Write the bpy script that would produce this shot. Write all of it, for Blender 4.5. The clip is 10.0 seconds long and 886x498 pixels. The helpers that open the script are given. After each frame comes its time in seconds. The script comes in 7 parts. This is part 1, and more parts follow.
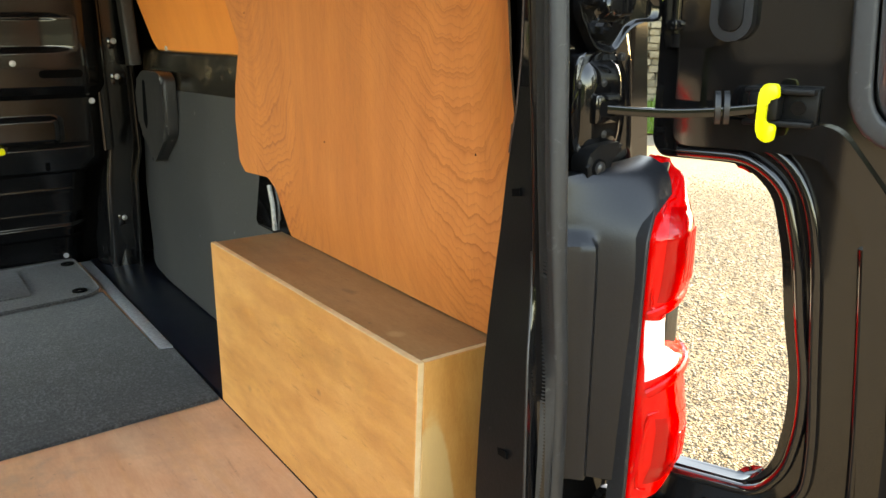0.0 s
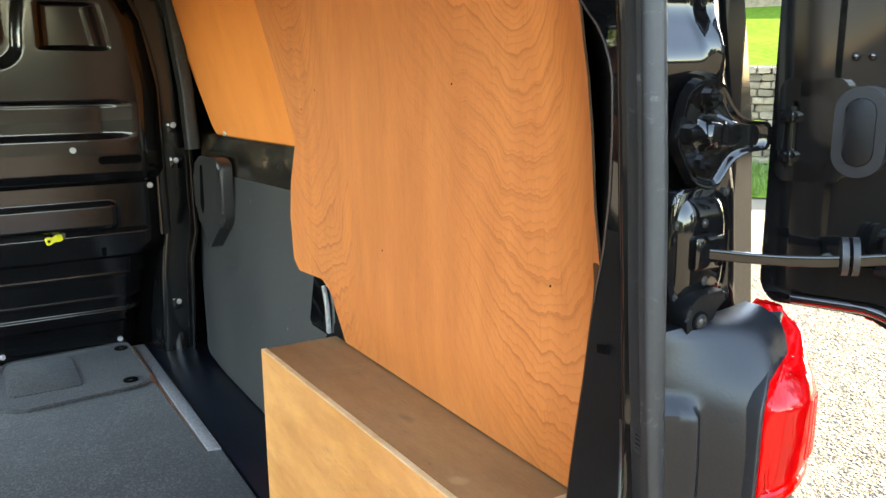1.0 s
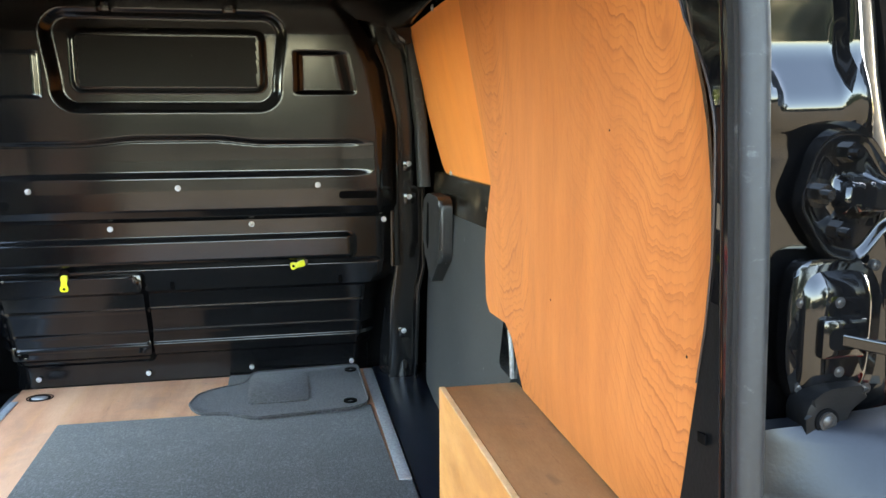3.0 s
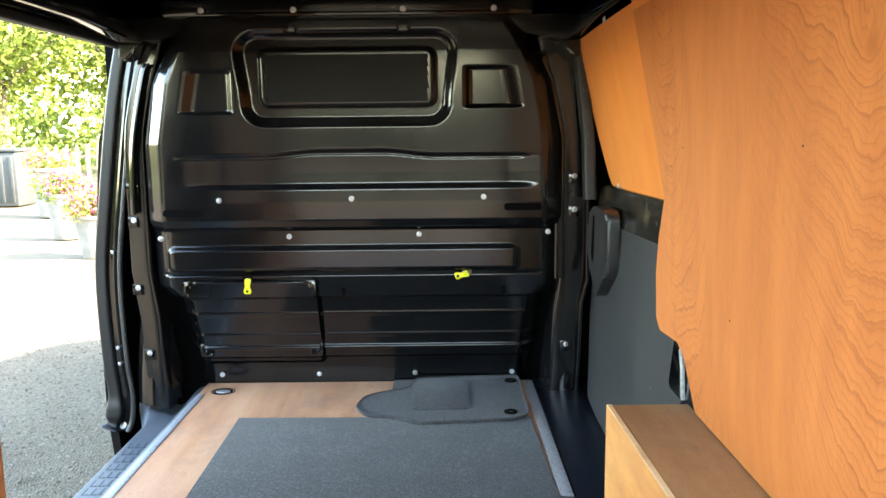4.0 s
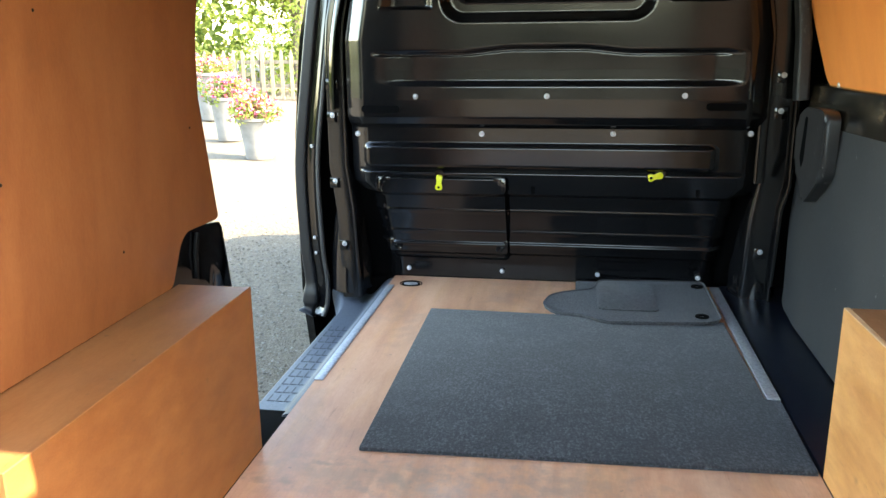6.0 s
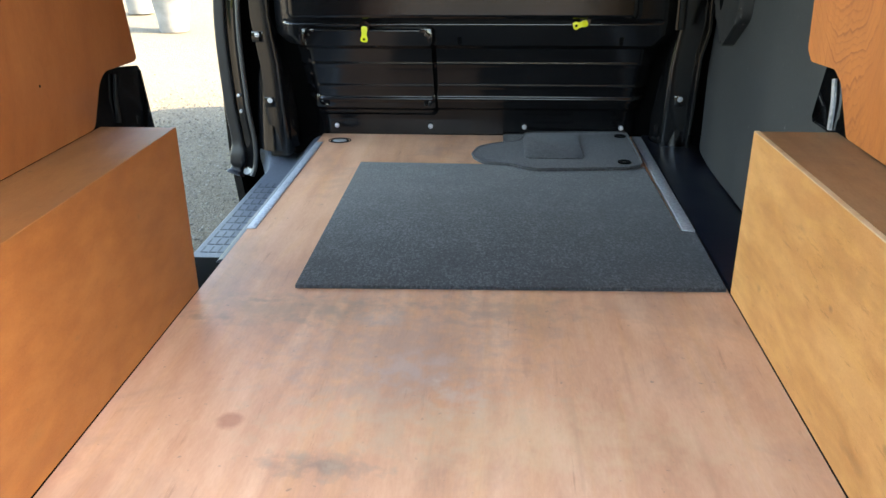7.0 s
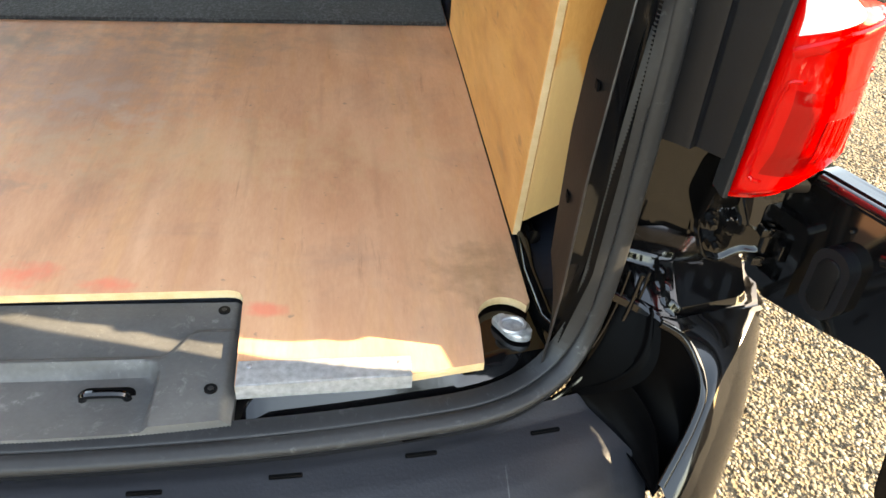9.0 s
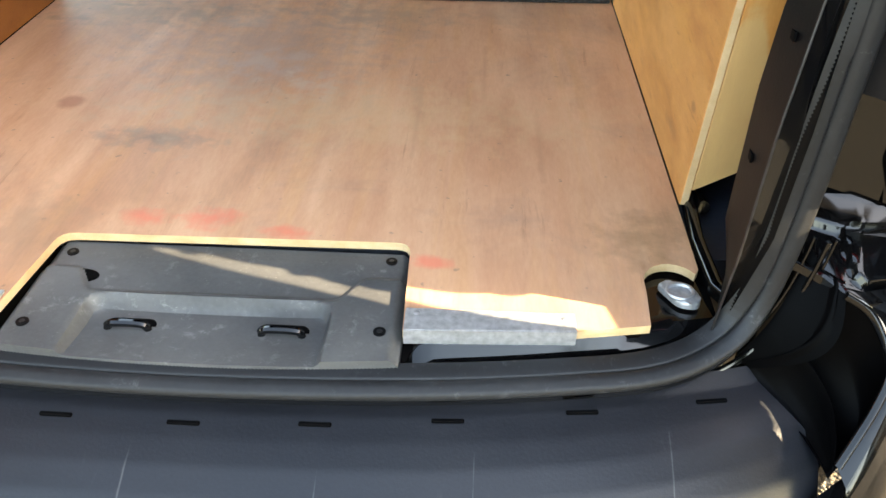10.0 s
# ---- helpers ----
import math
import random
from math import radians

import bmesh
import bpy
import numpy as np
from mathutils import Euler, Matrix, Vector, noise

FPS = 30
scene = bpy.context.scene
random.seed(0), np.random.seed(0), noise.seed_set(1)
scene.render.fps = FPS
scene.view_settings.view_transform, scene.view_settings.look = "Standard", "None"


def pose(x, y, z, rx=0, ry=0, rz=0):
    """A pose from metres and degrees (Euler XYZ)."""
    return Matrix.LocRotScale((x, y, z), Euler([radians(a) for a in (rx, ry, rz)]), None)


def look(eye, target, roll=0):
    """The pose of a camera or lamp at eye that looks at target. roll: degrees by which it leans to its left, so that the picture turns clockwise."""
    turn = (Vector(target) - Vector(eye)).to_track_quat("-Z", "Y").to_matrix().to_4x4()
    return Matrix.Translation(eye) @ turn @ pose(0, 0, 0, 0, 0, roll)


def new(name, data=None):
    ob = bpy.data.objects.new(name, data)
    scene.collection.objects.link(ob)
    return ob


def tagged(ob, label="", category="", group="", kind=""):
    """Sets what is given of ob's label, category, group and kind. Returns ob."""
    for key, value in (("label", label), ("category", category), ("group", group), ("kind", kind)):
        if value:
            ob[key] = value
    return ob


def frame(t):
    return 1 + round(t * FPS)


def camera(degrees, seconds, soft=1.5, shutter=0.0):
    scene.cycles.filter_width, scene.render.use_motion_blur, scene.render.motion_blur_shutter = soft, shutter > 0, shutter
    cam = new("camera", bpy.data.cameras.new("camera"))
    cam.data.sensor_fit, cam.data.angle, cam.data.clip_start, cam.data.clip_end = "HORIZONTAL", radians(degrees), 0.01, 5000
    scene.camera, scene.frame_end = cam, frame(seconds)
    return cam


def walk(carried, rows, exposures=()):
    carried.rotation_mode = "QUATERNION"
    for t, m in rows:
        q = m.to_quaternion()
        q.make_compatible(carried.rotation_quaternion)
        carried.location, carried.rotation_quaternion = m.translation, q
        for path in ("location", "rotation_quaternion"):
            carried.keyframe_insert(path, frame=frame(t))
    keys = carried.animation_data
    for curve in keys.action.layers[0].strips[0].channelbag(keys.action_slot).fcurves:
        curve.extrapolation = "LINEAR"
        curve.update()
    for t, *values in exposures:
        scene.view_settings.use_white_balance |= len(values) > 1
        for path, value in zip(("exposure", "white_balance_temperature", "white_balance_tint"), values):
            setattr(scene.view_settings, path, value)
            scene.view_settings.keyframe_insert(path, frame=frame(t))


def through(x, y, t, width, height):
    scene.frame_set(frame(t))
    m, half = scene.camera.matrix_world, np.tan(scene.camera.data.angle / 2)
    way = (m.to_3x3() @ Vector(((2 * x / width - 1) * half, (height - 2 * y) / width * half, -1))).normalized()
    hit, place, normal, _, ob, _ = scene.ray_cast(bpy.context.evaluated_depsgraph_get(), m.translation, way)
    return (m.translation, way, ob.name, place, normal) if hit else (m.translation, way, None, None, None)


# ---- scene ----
cam = camera(57.7, 10.0)
PATH = [
    (0, (0.052, -0.596, 0.847), (1.158, 0.977, 0.299), 0.2),
    (0.5, (0.124, -0.513, 0.889), (1.186, 1.11, 0.402), -0.2),
    (1, (0.12, -0.467, 0.923), (1.127, 1.21, 0.506), -0.4),
    (1.5, (0.107, -0.438, 0.933), (1.018, 1.303, 0.562), -0.5),
    (2, (0.204, -0.465, 0.927), (0.956, 1.357, 0.583), -0.4),
    (3.5, (0.31, -0.501, 0.935), (0.501, 1.465, 0.626), -0.4),
    (4, (0.276, -0.504, 0.94), (0.279, 1.474, 0.646), -0.6),
    (4.5, (0.226, -0.509, 0.945), (0.058, 1.462, 0.651), -0.4),
    (5, (0.179, -0.512, 0.941), (-0.146, 1.435, 0.619), -0.2),
    (6.5, (0.057, -0.573, 0.865), (-0.252, 1.296, 0.225), -0.7),
    (7, (0.085, -0.604, 0.815), (-0.055, 1.231, 0.031), -0.5),
    (7.5, (0.138, -0.607, 0.752), (0.189, 1.17, -0.164), 0.8),
    (8, (0.186, -0.602, 0.709), (0.397, 1.099, -0.323), 3.0),
    (8.5, (0.293, -0.638, 0.697), (0.581, 0.989, -0.43), 4.9),
    (9, (0.359, -0.651, 0.677), (0.617, 0.935, -0.514), 5.1),
    (9.5, (0.373, -0.674, 0.668), (0.514, 0.901, -0.556), 3.7),
    (10, (0.315, -0.685, 0.633), (0.25, 0.912, -0.569), 1.0),
]
EXPOSURES = [(0, 4.1, 10800, 9), (0.5, 4.35, 9700, 9), (1, 4.58, 8400, 8), (2, 4.82, 7800, 8), (3.5, 4.82, 8000, 8), (5, 4.62, 8000, 8), (6.5, 4.2, 7700, 8), (7.5, 4.08, 8900, 8), (8.5, 3.84, 10200, 10), (9, 3.78, 10300, 10), (10, 3.76, 9600, 9)]
walk(cam, [(t, look(eye, target, roll)) for t, eye, target, roll in PATH], EXPOSURES)

# ---- light ----
GROUND = -0.58
SUN = Vector((1.0, -0.195, 0.64)).normalized()
world = bpy.data.worlds.new("world")
scene.world = world
world.use_nodes = True
wn = world.node_tree.nodes
sky = wn.new("ShaderNodeTexSky")
sky.sky_type, sky.sun_disc = "NISHITA", False
sky.sun_elevation = math.asin(SUN.z)
sky.sun_rotation = math.atan2(SUN.x, SUN.y)
world.node_tree.links.new(sky.outputs[0], wn["Background"].inputs[0])
sky.dust_density, sky.air_density = 0.7, 1.0
wn["Background"].inputs[1].default_value = 0.15
sun = new("sun", bpy.data.lights.new("sun", "SUN"))
sun.data.energy, sun.data.angle, sun.data.color = 2.4, radians(0.5), (1.0, 0.93, 0.82)
sun.matrix_world = look(SUN * 30, (0, 0, 0))


# ---- materials ----
def material(name):
    m = bpy.data.materials.new(name)
    m.use_nodes = True
    return m, m.node_tree.nodes, m.node_tree.links, m.node_tree.nodes["Principled BSDF"]


def node(nodes, kind, **values):
    n = nodes.new(kind)
    for key, value in values.items():
        n.inputs[key].default_value = value
    return n


def ramp(nodes, links, fac, stops):
    r = nodes.new("ShaderNodeValToRGB")
    els = r.color_ramp.elements
    els[0].position, els[0].color = stops[0][0], (*stops[0][1], 1)
    els[1].position, els[1].color = stops[-1][0], (*stops[-1][1], 1)
    for p, c in stops[1:-1]:
        els.new(p).color = (*c, 1)
    links.new(fac, r.inputs[0])
    return r.outputs[0]


def mixed(nodes, links, fac, a, b, blend="MIX"):
    m = nodes.new("ShaderNodeMix")
    m.data_type, m.blend_type = "RGBA", blend
    for socket, value in ((m.inputs[0], fac), (m.inputs[6], a), (m.inputs[7], b)):
        if isinstance(value, (int, float)):
            socket.default_value = value
        elif isinstance(value, tuple):
            socket.default_value = (*value, 1)
        else:
            links.new(value, socket)
    return m.outputs[2]


def calc(nodes, links, op, a, b=0.0):
    n = nodes.new("ShaderNodeMath")
    n.operation = op
    for socket, value in ((n.inputs[0], a), (n.inputs[1], b)):
        if isinstance(value, (int, float)):
            socket.default_value = value
        else:
            links.new(value, socket)
    return n.outputs[0]


def coords(nodes, links, scale=(1, 1, 1), rot=(0, 0, 0)):
    tc = nodes.new("ShaderNodeTexCoord")
    mp = nodes.new("ShaderNodeMapping")
    mp.inputs["Scale"].default_value = scale
    mp.inputs["Rotation"].default_value = rot
    links.new(tc.outputs["Object"], mp.inputs[0])
    return mp.outputs[0]


def noisy(nodes, links, vec, scale, detail=4.0, rough=0.55, distort=0.0):
    n = node(nodes, "ShaderNodeTexNoise", Scale=scale, Detail=detail, Roughness=rough, Distortion=distort)
    links.new(vec, n.inputs["Vector"])
    return n.outputs[0]


def bumped(nodes, links, bsdf, height, strength, distance):
    b = node(nodes, "ShaderNodeBump", Strength=strength, Distance=distance)
    links.new(height, b.inputs["Height"])
    links.new(b.outputs[0], bsdf.inputs["Normal"])


def worn(name, base, rough, metal=0.0, coat=0.0, dust=0.0, dust_color=(0.25, 0.23, 0.2), bump=0.0, scale=60.0, spread=0.25):
    """A coat of paint, plastic or metal: fine grain, uneven gloss, a film of dust in blotches."""
    m, ns, ls, b = material(name)
    v = coords(ns, ls)
    fine, broad = noisy(ns, ls, v, scale, 6), noisy(ns, ls, v, 4.0, 5, 0.6)
    lo, hi = tuple(c * (1 - spread) for c in base), tuple(min(1, c * (1 + spread)) for c in base)
    col = ramp(ns, ls, fine, [(0.3, lo), (0.7, hi)])
    if dust:
        f = calc(ns, ls, "MULTIPLY", calc(ns, ls, "POWER", broad, 2.0), dust * 2)
        col = mixed(ns, ls, f, col, dust_color)
    ls.new(col, b.inputs["Base Color"])
    b.inputs["Metallic"].default_value = metal
    b.inputs["Coat Weight"].default_value = coat
    b.inputs["Coat Roughness"].default_value = 0.08
    r = calc(ns, ls, "ADD", calc(ns, ls, "MULTIPLY", broad, min(0.25, rough)), rough - min(0.1, rough * 0.5))
    r = calc(ns, ls, "MAXIMUM", r, 0.04)
    ls.new(r, b.inputs["Roughness"])
    if bump:
        bumped(ns, ls, b, fine, 0.6, bump)
    return m


def plywood(name, light, dark, rough, grain, rot=(0, 0, 0), rings=26.0, contrast=1.0, stain=0.0, stain_color=(0.2, 0.18, 0.16), coat=0.0, seed=0.0):
    """Rotary-cut veneer: contour rings of a stretched field, fine pores along the grain, scuffs and stains."""
    m, ns, ls, b = material(name)
    v = coords(ns, ls, grain, rot)
    off = node(ns, "ShaderNodeVectorMath")
    off.inputs[1].default_value = (seed, seed * 1.7, seed * 0.6)
    ls.new(v, off.inputs[0])
    v = off.outputs[0]
    field = noisy(ns, ls, v, 1.0, 2.5, 0.45, 0.25)
    def rings_of(k, sharp):
        w = calc(ns, ls, "SINE", calc(ns, ls, "MULTIPLY", field, k * 6.283))
        w = calc(ns, ls, "ADD", calc(ns, ls, "MULTIPLY", w, 0.5), 0.5)
        return calc(ns, ls, "POWER", w, sharp)
    lines = calc(ns, ls, "ADD", calc(ns, ls, "MULTIPLY", rings_of(rings, 3.0), 0.6), calc(ns, ls, "MULTIPLY", rings_of(rings * 2.7, 4.0), 0.4))
    tall = coords(ns, ls, tuple(g * 22 for g in grain), rot)
    pores = noisy(ns, ls, tall, 6.0, 5.0, 0.65)
    streak = noisy(ns, ls, coords(ns, ls, tuple(g * 5 for g in grain), rot), 1.7, 6.0, 0.6)
    broad = noisy(ns, ls, v, 2.3, 4.0, 0.6)
    f = calc(ns, ls, "ADD", calc(ns, ls, "MULTIPLY", streak, 0.5), calc(ns, ls, "MULTIPLY", pores, 0.22))
    f = calc(ns, ls, "ADD", f, calc(ns, ls, "MULTIPLY", broad, 0.33))
    f = calc(ns, ls, "SUBTRACT", f, calc(ns, ls, "MULTIPLY", lines, 0.16 * contrast))
    col = ramp(ns, ls, f, [(0.30, tuple(c * 0.8 for c in dark)), (0.44, dark), (0.66, light)])
    if stain:
        flat = coords(ns, ls)
        blot = noisy(ns, ls, flat, 3.1, 6.0, 0.65, 0.6)
        k = ramp(ns, ls, blot, [(0.5, (0, 0, 0)), (0.72, (1, 1, 1))])
        col = mixed(ns, ls, calc(ns, ls, "MULTIPLY", k, stain), col, stain_color)
        speck = noisy(ns, ls, flat, 55.0, 3.0, 0.5)
        k2 = ramp(ns, ls, speck, [(0.69, (0, 0, 0)), (0.75, (1, 1, 1))])
        col = mixed(ns, ls, calc(ns, ls, "MULTIPLY", k2, stain * 1.2), col, tuple(c * 0.6 for c in stain_color))
    ls.new(col, b.inputs["Base Color"])
    b.inputs["Coat Weight"].default_value = coat
    b.inputs["Coat Roughness"].default_value = 0.25
    ls.new(calc(ns, ls, "ADD", calc(ns, ls, "MULTIPLY", broad, 0.3), rough - 0.15), b.inputs["Roughness"])
    bumped(ns, ls, b, pores, 0.35, 0.0008)
    return m


PAINT = worn("black gloss paint", (0.0022, 0.0022, 0.0026), 0.06, dust=0.01, spread=0.15)
# Paler copy of the black paint: sunlight put into its colour, besides the dust.
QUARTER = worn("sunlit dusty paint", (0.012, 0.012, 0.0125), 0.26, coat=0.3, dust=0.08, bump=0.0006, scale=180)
RIM = worn("brown recess edge", (0.035, 0.021, 0.016), 0.5)
BOLTGREY = worn("dull bolt", (0.05, 0.05, 0.052), 0.32, metal=0.7)
BULK = worn("dusty black paint", (0.0036, 0.0038, 0.0045), 0.15, dust=0.006, spread=0.1, bump=0.0001, scale=9)
DARK = worn("cavity black", (0.0008, 0.0008, 0.001), 0.85, spread=0.2)
DARK.node_tree.nodes["Principled BSDF"].inputs["Specular IOR Level"].default_value = 0.08
# Black paint with the rear corner's shade put into its colour and gloss.
SHADE_BLACK = worn("shaded black paint", (0.0012, 0.0012, 0.0014), 0.35, spread=0.2)
SHADE_BLACK.node_tree.nodes["Principled BSDF"].inputs["Specular IOR Level"].default_value = 0.03
TRIM = worn("black moulded plastic", (0.003, 0.0031, 0.0036), 0.42, dust=0.008, bump=0.0004, scale=240)
HARDB = worn("dark grey hardboard", (0.013, 0.0145, 0.0175), 0.55, dust=0.08, bump=0.0005, scale=150)
FILLER = worn("blue-black plastic", (0.0028, 0.0036, 0.0055), 0.36, dust=0.005, bump=0.0003, scale=300)
SIDEWELL = worn("blue-black floor paint", (0.004, 0.0068, 0.013), 0.3, dust=0.03, dust_color=(0.06, 0.065, 0.075), bump=0.0003, scale=120)
SCUFF = worn("scuffed grey plastic", (0.032, 0.034, 0.037), 0.5, dust=0.6, dust_color=(0.20, 0.195, 0.185), bump=0.0006, scale=160)
BUMPER = worn("textured bumper plastic", (0.0045, 0.0055, 0.0085), 0.34, dust=0.06, dust_color=(0.08, 0.08, 0.085), bump=0.0004, scale=260)
RUBBER = worn("rubber", (0.0095, 0.0102, 0.0115), 0.48, dust=0.12, dust_color=(0.08, 0.08, 0.08), bump=0.0004, scale=120)
WELL = worn("navy floor paint", (0.010, 0.014, 0.022), 0.40, dust=0.05, bump=0.0004, scale=90)
TREAD = worn("dark step grooves", (0.026, 0.032, 0.041), 0.5, bump=0.0003, scale=140)
GRIME = worn("grimy black paint", (0.006, 0.0055, 0.005), 0.22, dust=0.1, dust_color=(0.10, 0.08, 0.055), bump=0.0004, scale=50)
COVER = worn("grey-black moulded cover", (0.016, 0.0165, 0.0175), 0.36, dust=0.1, dust_color=(0.08, 0.08, 0.08), bump=0.0004, scale=220)
STEPMAT = worn("blue-grey step plastic", (0.055, 0.069, 0.088), 0.42, dust=0.15, bump=0.0005, scale=140)
PAINT.node_tree.nodes["Principled BSDF"].inputs["Specular IOR Level"].default_value = 0.5
BUMPER.node_tree.nodes["Principled BSDF"].inputs["Specular IOR Level"].default_value = 0.5
RUBBER.node_tree.nodes["Principled BSDF"].inputs["Specular IOR Level"].default_value = 0.4
TRIM.node_tree.nodes["Principled BSDF"].inputs["Specular IOR Level"].default_value = 0.15
FILLER.node_tree.nodes["Principled BSDF"].inputs["Specular IOR Level"].default_value = 0.35


def scuffed(mt, color, scale, lo, hi, amount, stretch=(1, 1, 1)):
    """Pale rub marks and specks with uneven edges."""
    ns, ls = mt.node_tree.nodes, mt.node_tree.links
    b = ns["Principled BSDF"]
    base = b.inputs["Base Color"].links[0].from_socket
    v = coords(ns, ls, stretch)
    k = ramp(ns, ls, noisy(ns, ls, v, scale, 8, 0.72, 0.4), [(lo, (0, 0, 0)), (hi, (1, 1, 1))])
    gate = ramp(ns, ls, noisy(ns, ls, v, scale * 0.22, 3), [(0.42, (0.15, 0.15, 0.15)), (0.6, (1, 1, 1))])
    ls.new(mixed(ns, ls, calc(ns, ls, "MULTIPLY", calc(ns, ls, "MULTIPLY", k, gate), amount), base, color), b.inputs["Base Color"])


scuffed(SCUFF, (0.26, 0.26, 0.25), 45, 0.56, 0.68, 0.55)
scuffed(SCUFF, (0.40, 0.39, 0.37), 190, 0.64, 0.70, 0.7)
scuffed(RUBBER, (0.13, 0.13, 0.13), 60, 0.58, 0.70, 0.5)
scuffed(BUMPER, (0.06, 0.06, 0.065), 14, 0.60, 0.75, 0.35, (3, 0.4, 1))
scuffed(HARDB, (0.30, 0.30, 0.29), 40, 0.66, 0.70, 0.7)
scuffed(BULK, (0.030, 0.028, 0.026), 7, 0.50, 0.78, 0.3, (1, 1, 0.5))
scuffed(BULK, (0.16, 0.155, 0.145), 120, 0.66, 0.71, 0.45)
scuffed(PAINT, (0.05, 0.048, 0.045), 90, 0.66, 0.72, 0.3)
scuffed(GRIME, (0.17, 0.125, 0.08), 13, 0.48, 0.62, 0.8, (1, 0.6, 1.4))
scuffed(COVER, (0.35, 0.35, 0.34), 45, 0.64, 0.69, 0.7, (1, 1, 0.4))
scuffed(TRIM, (0.12, 0.12, 0.12), 70, 0.66, 0.72, 0.4)
scuffed(STEPMAT, (0.30, 0.31, 0.32), 50, 0.60, 0.70, 0.5)
ALU = worn("brushed aluminium", (0.50, 0.505, 0.51), 0.42, metal=0.6, dust=0.06, bump=0.0002, scale=120)
STEEL = worn("zinc bolt", (0.42, 0.42, 0.435), 0.38, metal=0.6)
STRIP = worn("dull aluminium", (0.40, 0.415, 0.43), 0.5, metal=0.5, dust=0.1, bump=0.0002, scale=120)
YELLOW = worn("yellow plastic", (0.75, 0.72, 0.02), 0.4, spread=0.08)
PANEL = plywood("reddish plywood", (0.67, 0.222, 0.058), (0.56, 0.168, 0.040), 0.52, (1.4, 2.2, 0.5), rings=4, contrast=0.35, seed=3.0)
# Plainer grain than PANEL, darkened so the left side's shade sits in the colour.
PANEL_SHADED = plywood("plain shaded reddish plywood", (0.30, 0.100, 0.031), (0.235, 0.070, 0.020), 0.52, (1.4, 1.5, 0.6), rings=6, contrast=0.5, seed=12.0)
PANEL2 = plywood("smooth orange plywood", (0.88, 0.30, 0.072), (0.80, 0.255, 0.058), 0.5, (2.0, 1.4, 0.5), rings=4, contrast=0.3, seed=9.0)
FLOORPLY = plywood("worn pinkish plywood", (0.76, 0.435, 0.265), (0.62, 0.315, 0.178), 0.5, (1.5, 0.32, 1.0), rings=7, contrast=0.8, stain=0.38, stain_color=(0.2, 0.16, 0.14), seed=1.0)
BOXSIDE = plywood("varnished yellow plywood", (0.74, 0.375, 0.132), (0.62, 0.285, 0.088), 0.45, (1.0, 1.3, 3.0), rot=(0.45, 0, 0), rings=5, contrast=0.45, stain=0.09, stain_color=(0.25, 0.13, 0.05), seed=5.0)
BOXEND = plywood("varnished end plywood", (0.67, 0.325, 0.10), (0.52, 0.215, 0.055), 0.45, (3.0, 1.3, 0.8), rings=5, contrast=0.4, stain=0.15, stain_color=(0.25, 0.13, 0.05), seed=15.0)
# Left box: redder stain, and its shade put into the darker colours.
BOXSIDE_SHADED = plywood("red-brown stained shaded plywood", (0.34, 0.118, 0.031), (0.255, 0.079, 0.019), 0.5, (1.0, 1.3, 3.0), rot=(0.45, 0, 0), rings=5, contrast=0.3, stain=0.25, stain_color=(0.22, 0.10, 0.04), seed=25.0)
BOXTOP_SHADED = plywood("brown stained shaded lid plywood", (0.38, 0.160, 0.053), (0.285, 0.105, 0.031), 0.55, (2.0, 0.5, 1.0), rings=5, contrast=0.35, stain=0.3, stain_color=(0.16, 0.09, 0.05), seed=27.0)
BOXTOP = plywood("dull brown plywood", (0.42, 0.23, 0.105), (0.30, 0.15, 0.062), 0.55, (2.0, 0.5, 1.0), rings=5, contrast=0.4, stain=0.35, stain_color=(0.14, 0.1, 0.07), seed=7.0)


def streaked(mt, scale, rot, tint, amount, lines=0.5, seed=0.0):
    """Long uneven colour bands and fine broken lines along the grain."""
    ns, ls = mt.node_tree.nodes, mt.node_tree.links
    b = ns["Principled BSDF"]
    base = b.inputs["Base Color"].links[0].from_socket
    v = coords(ns, ls, scale, rot)
    off = node(ns, "ShaderNodeVectorMath")
    off.inputs[1].default_value = (seed, seed, seed)
    ls.new(v, off.inputs[0])
    bands = noisy(ns, ls, off.outputs[0], 1.0, 3.0, 0.6, 0.5)
    k = ramp(ns, ls, bands, [(0.40, (0, 0, 0)), (0.60, (1, 1, 1))])
    col = mixed(ns, ls, calc(ns, ls, "MULTIPLY", k, amount), base, mixed(ns, ls, 1.0, base, tint[0], "MULTIPLY"))
    other = noisy(ns, ls, off.outputs[0], 1.9, 3.0, 0.6, 0.8)
    k = ramp(ns, ls, other, [(0.50, (0, 0, 0)), (0.66, (1, 1, 1))])
    col = mixed(ns, ls, calc(ns, ls, "MULTIPLY", k, amount), col, mixed(ns, ls, 1.0, base, tint[1], "MULTIPLY"))
    fine = noisy(ns, ls, off.outputs[0], 5.5, 5.0, 0.75, 0.3)
    k = ramp(ns, ls, fine, [(0.58, (0, 0, 0)), (0.68, (1, 1, 1))])
    gate = ramp(ns, ls, noisy(ns, ls, coords(ns, ls), 6, 3), [(0.45, (0, 0, 0)), (0.6, (1, 1, 1))])
    k = calc(ns, ls, "MULTIPLY", calc(ns, ls, "MULTIPLY", k, gate), lines)
    col = mixed(ns, ls, k, col, mixed(ns, ls, 1.0, base, (0.5, 0.40, 0.33), "MULTIPLY"))
    ls.new(col, b.inputs["Base Color"])


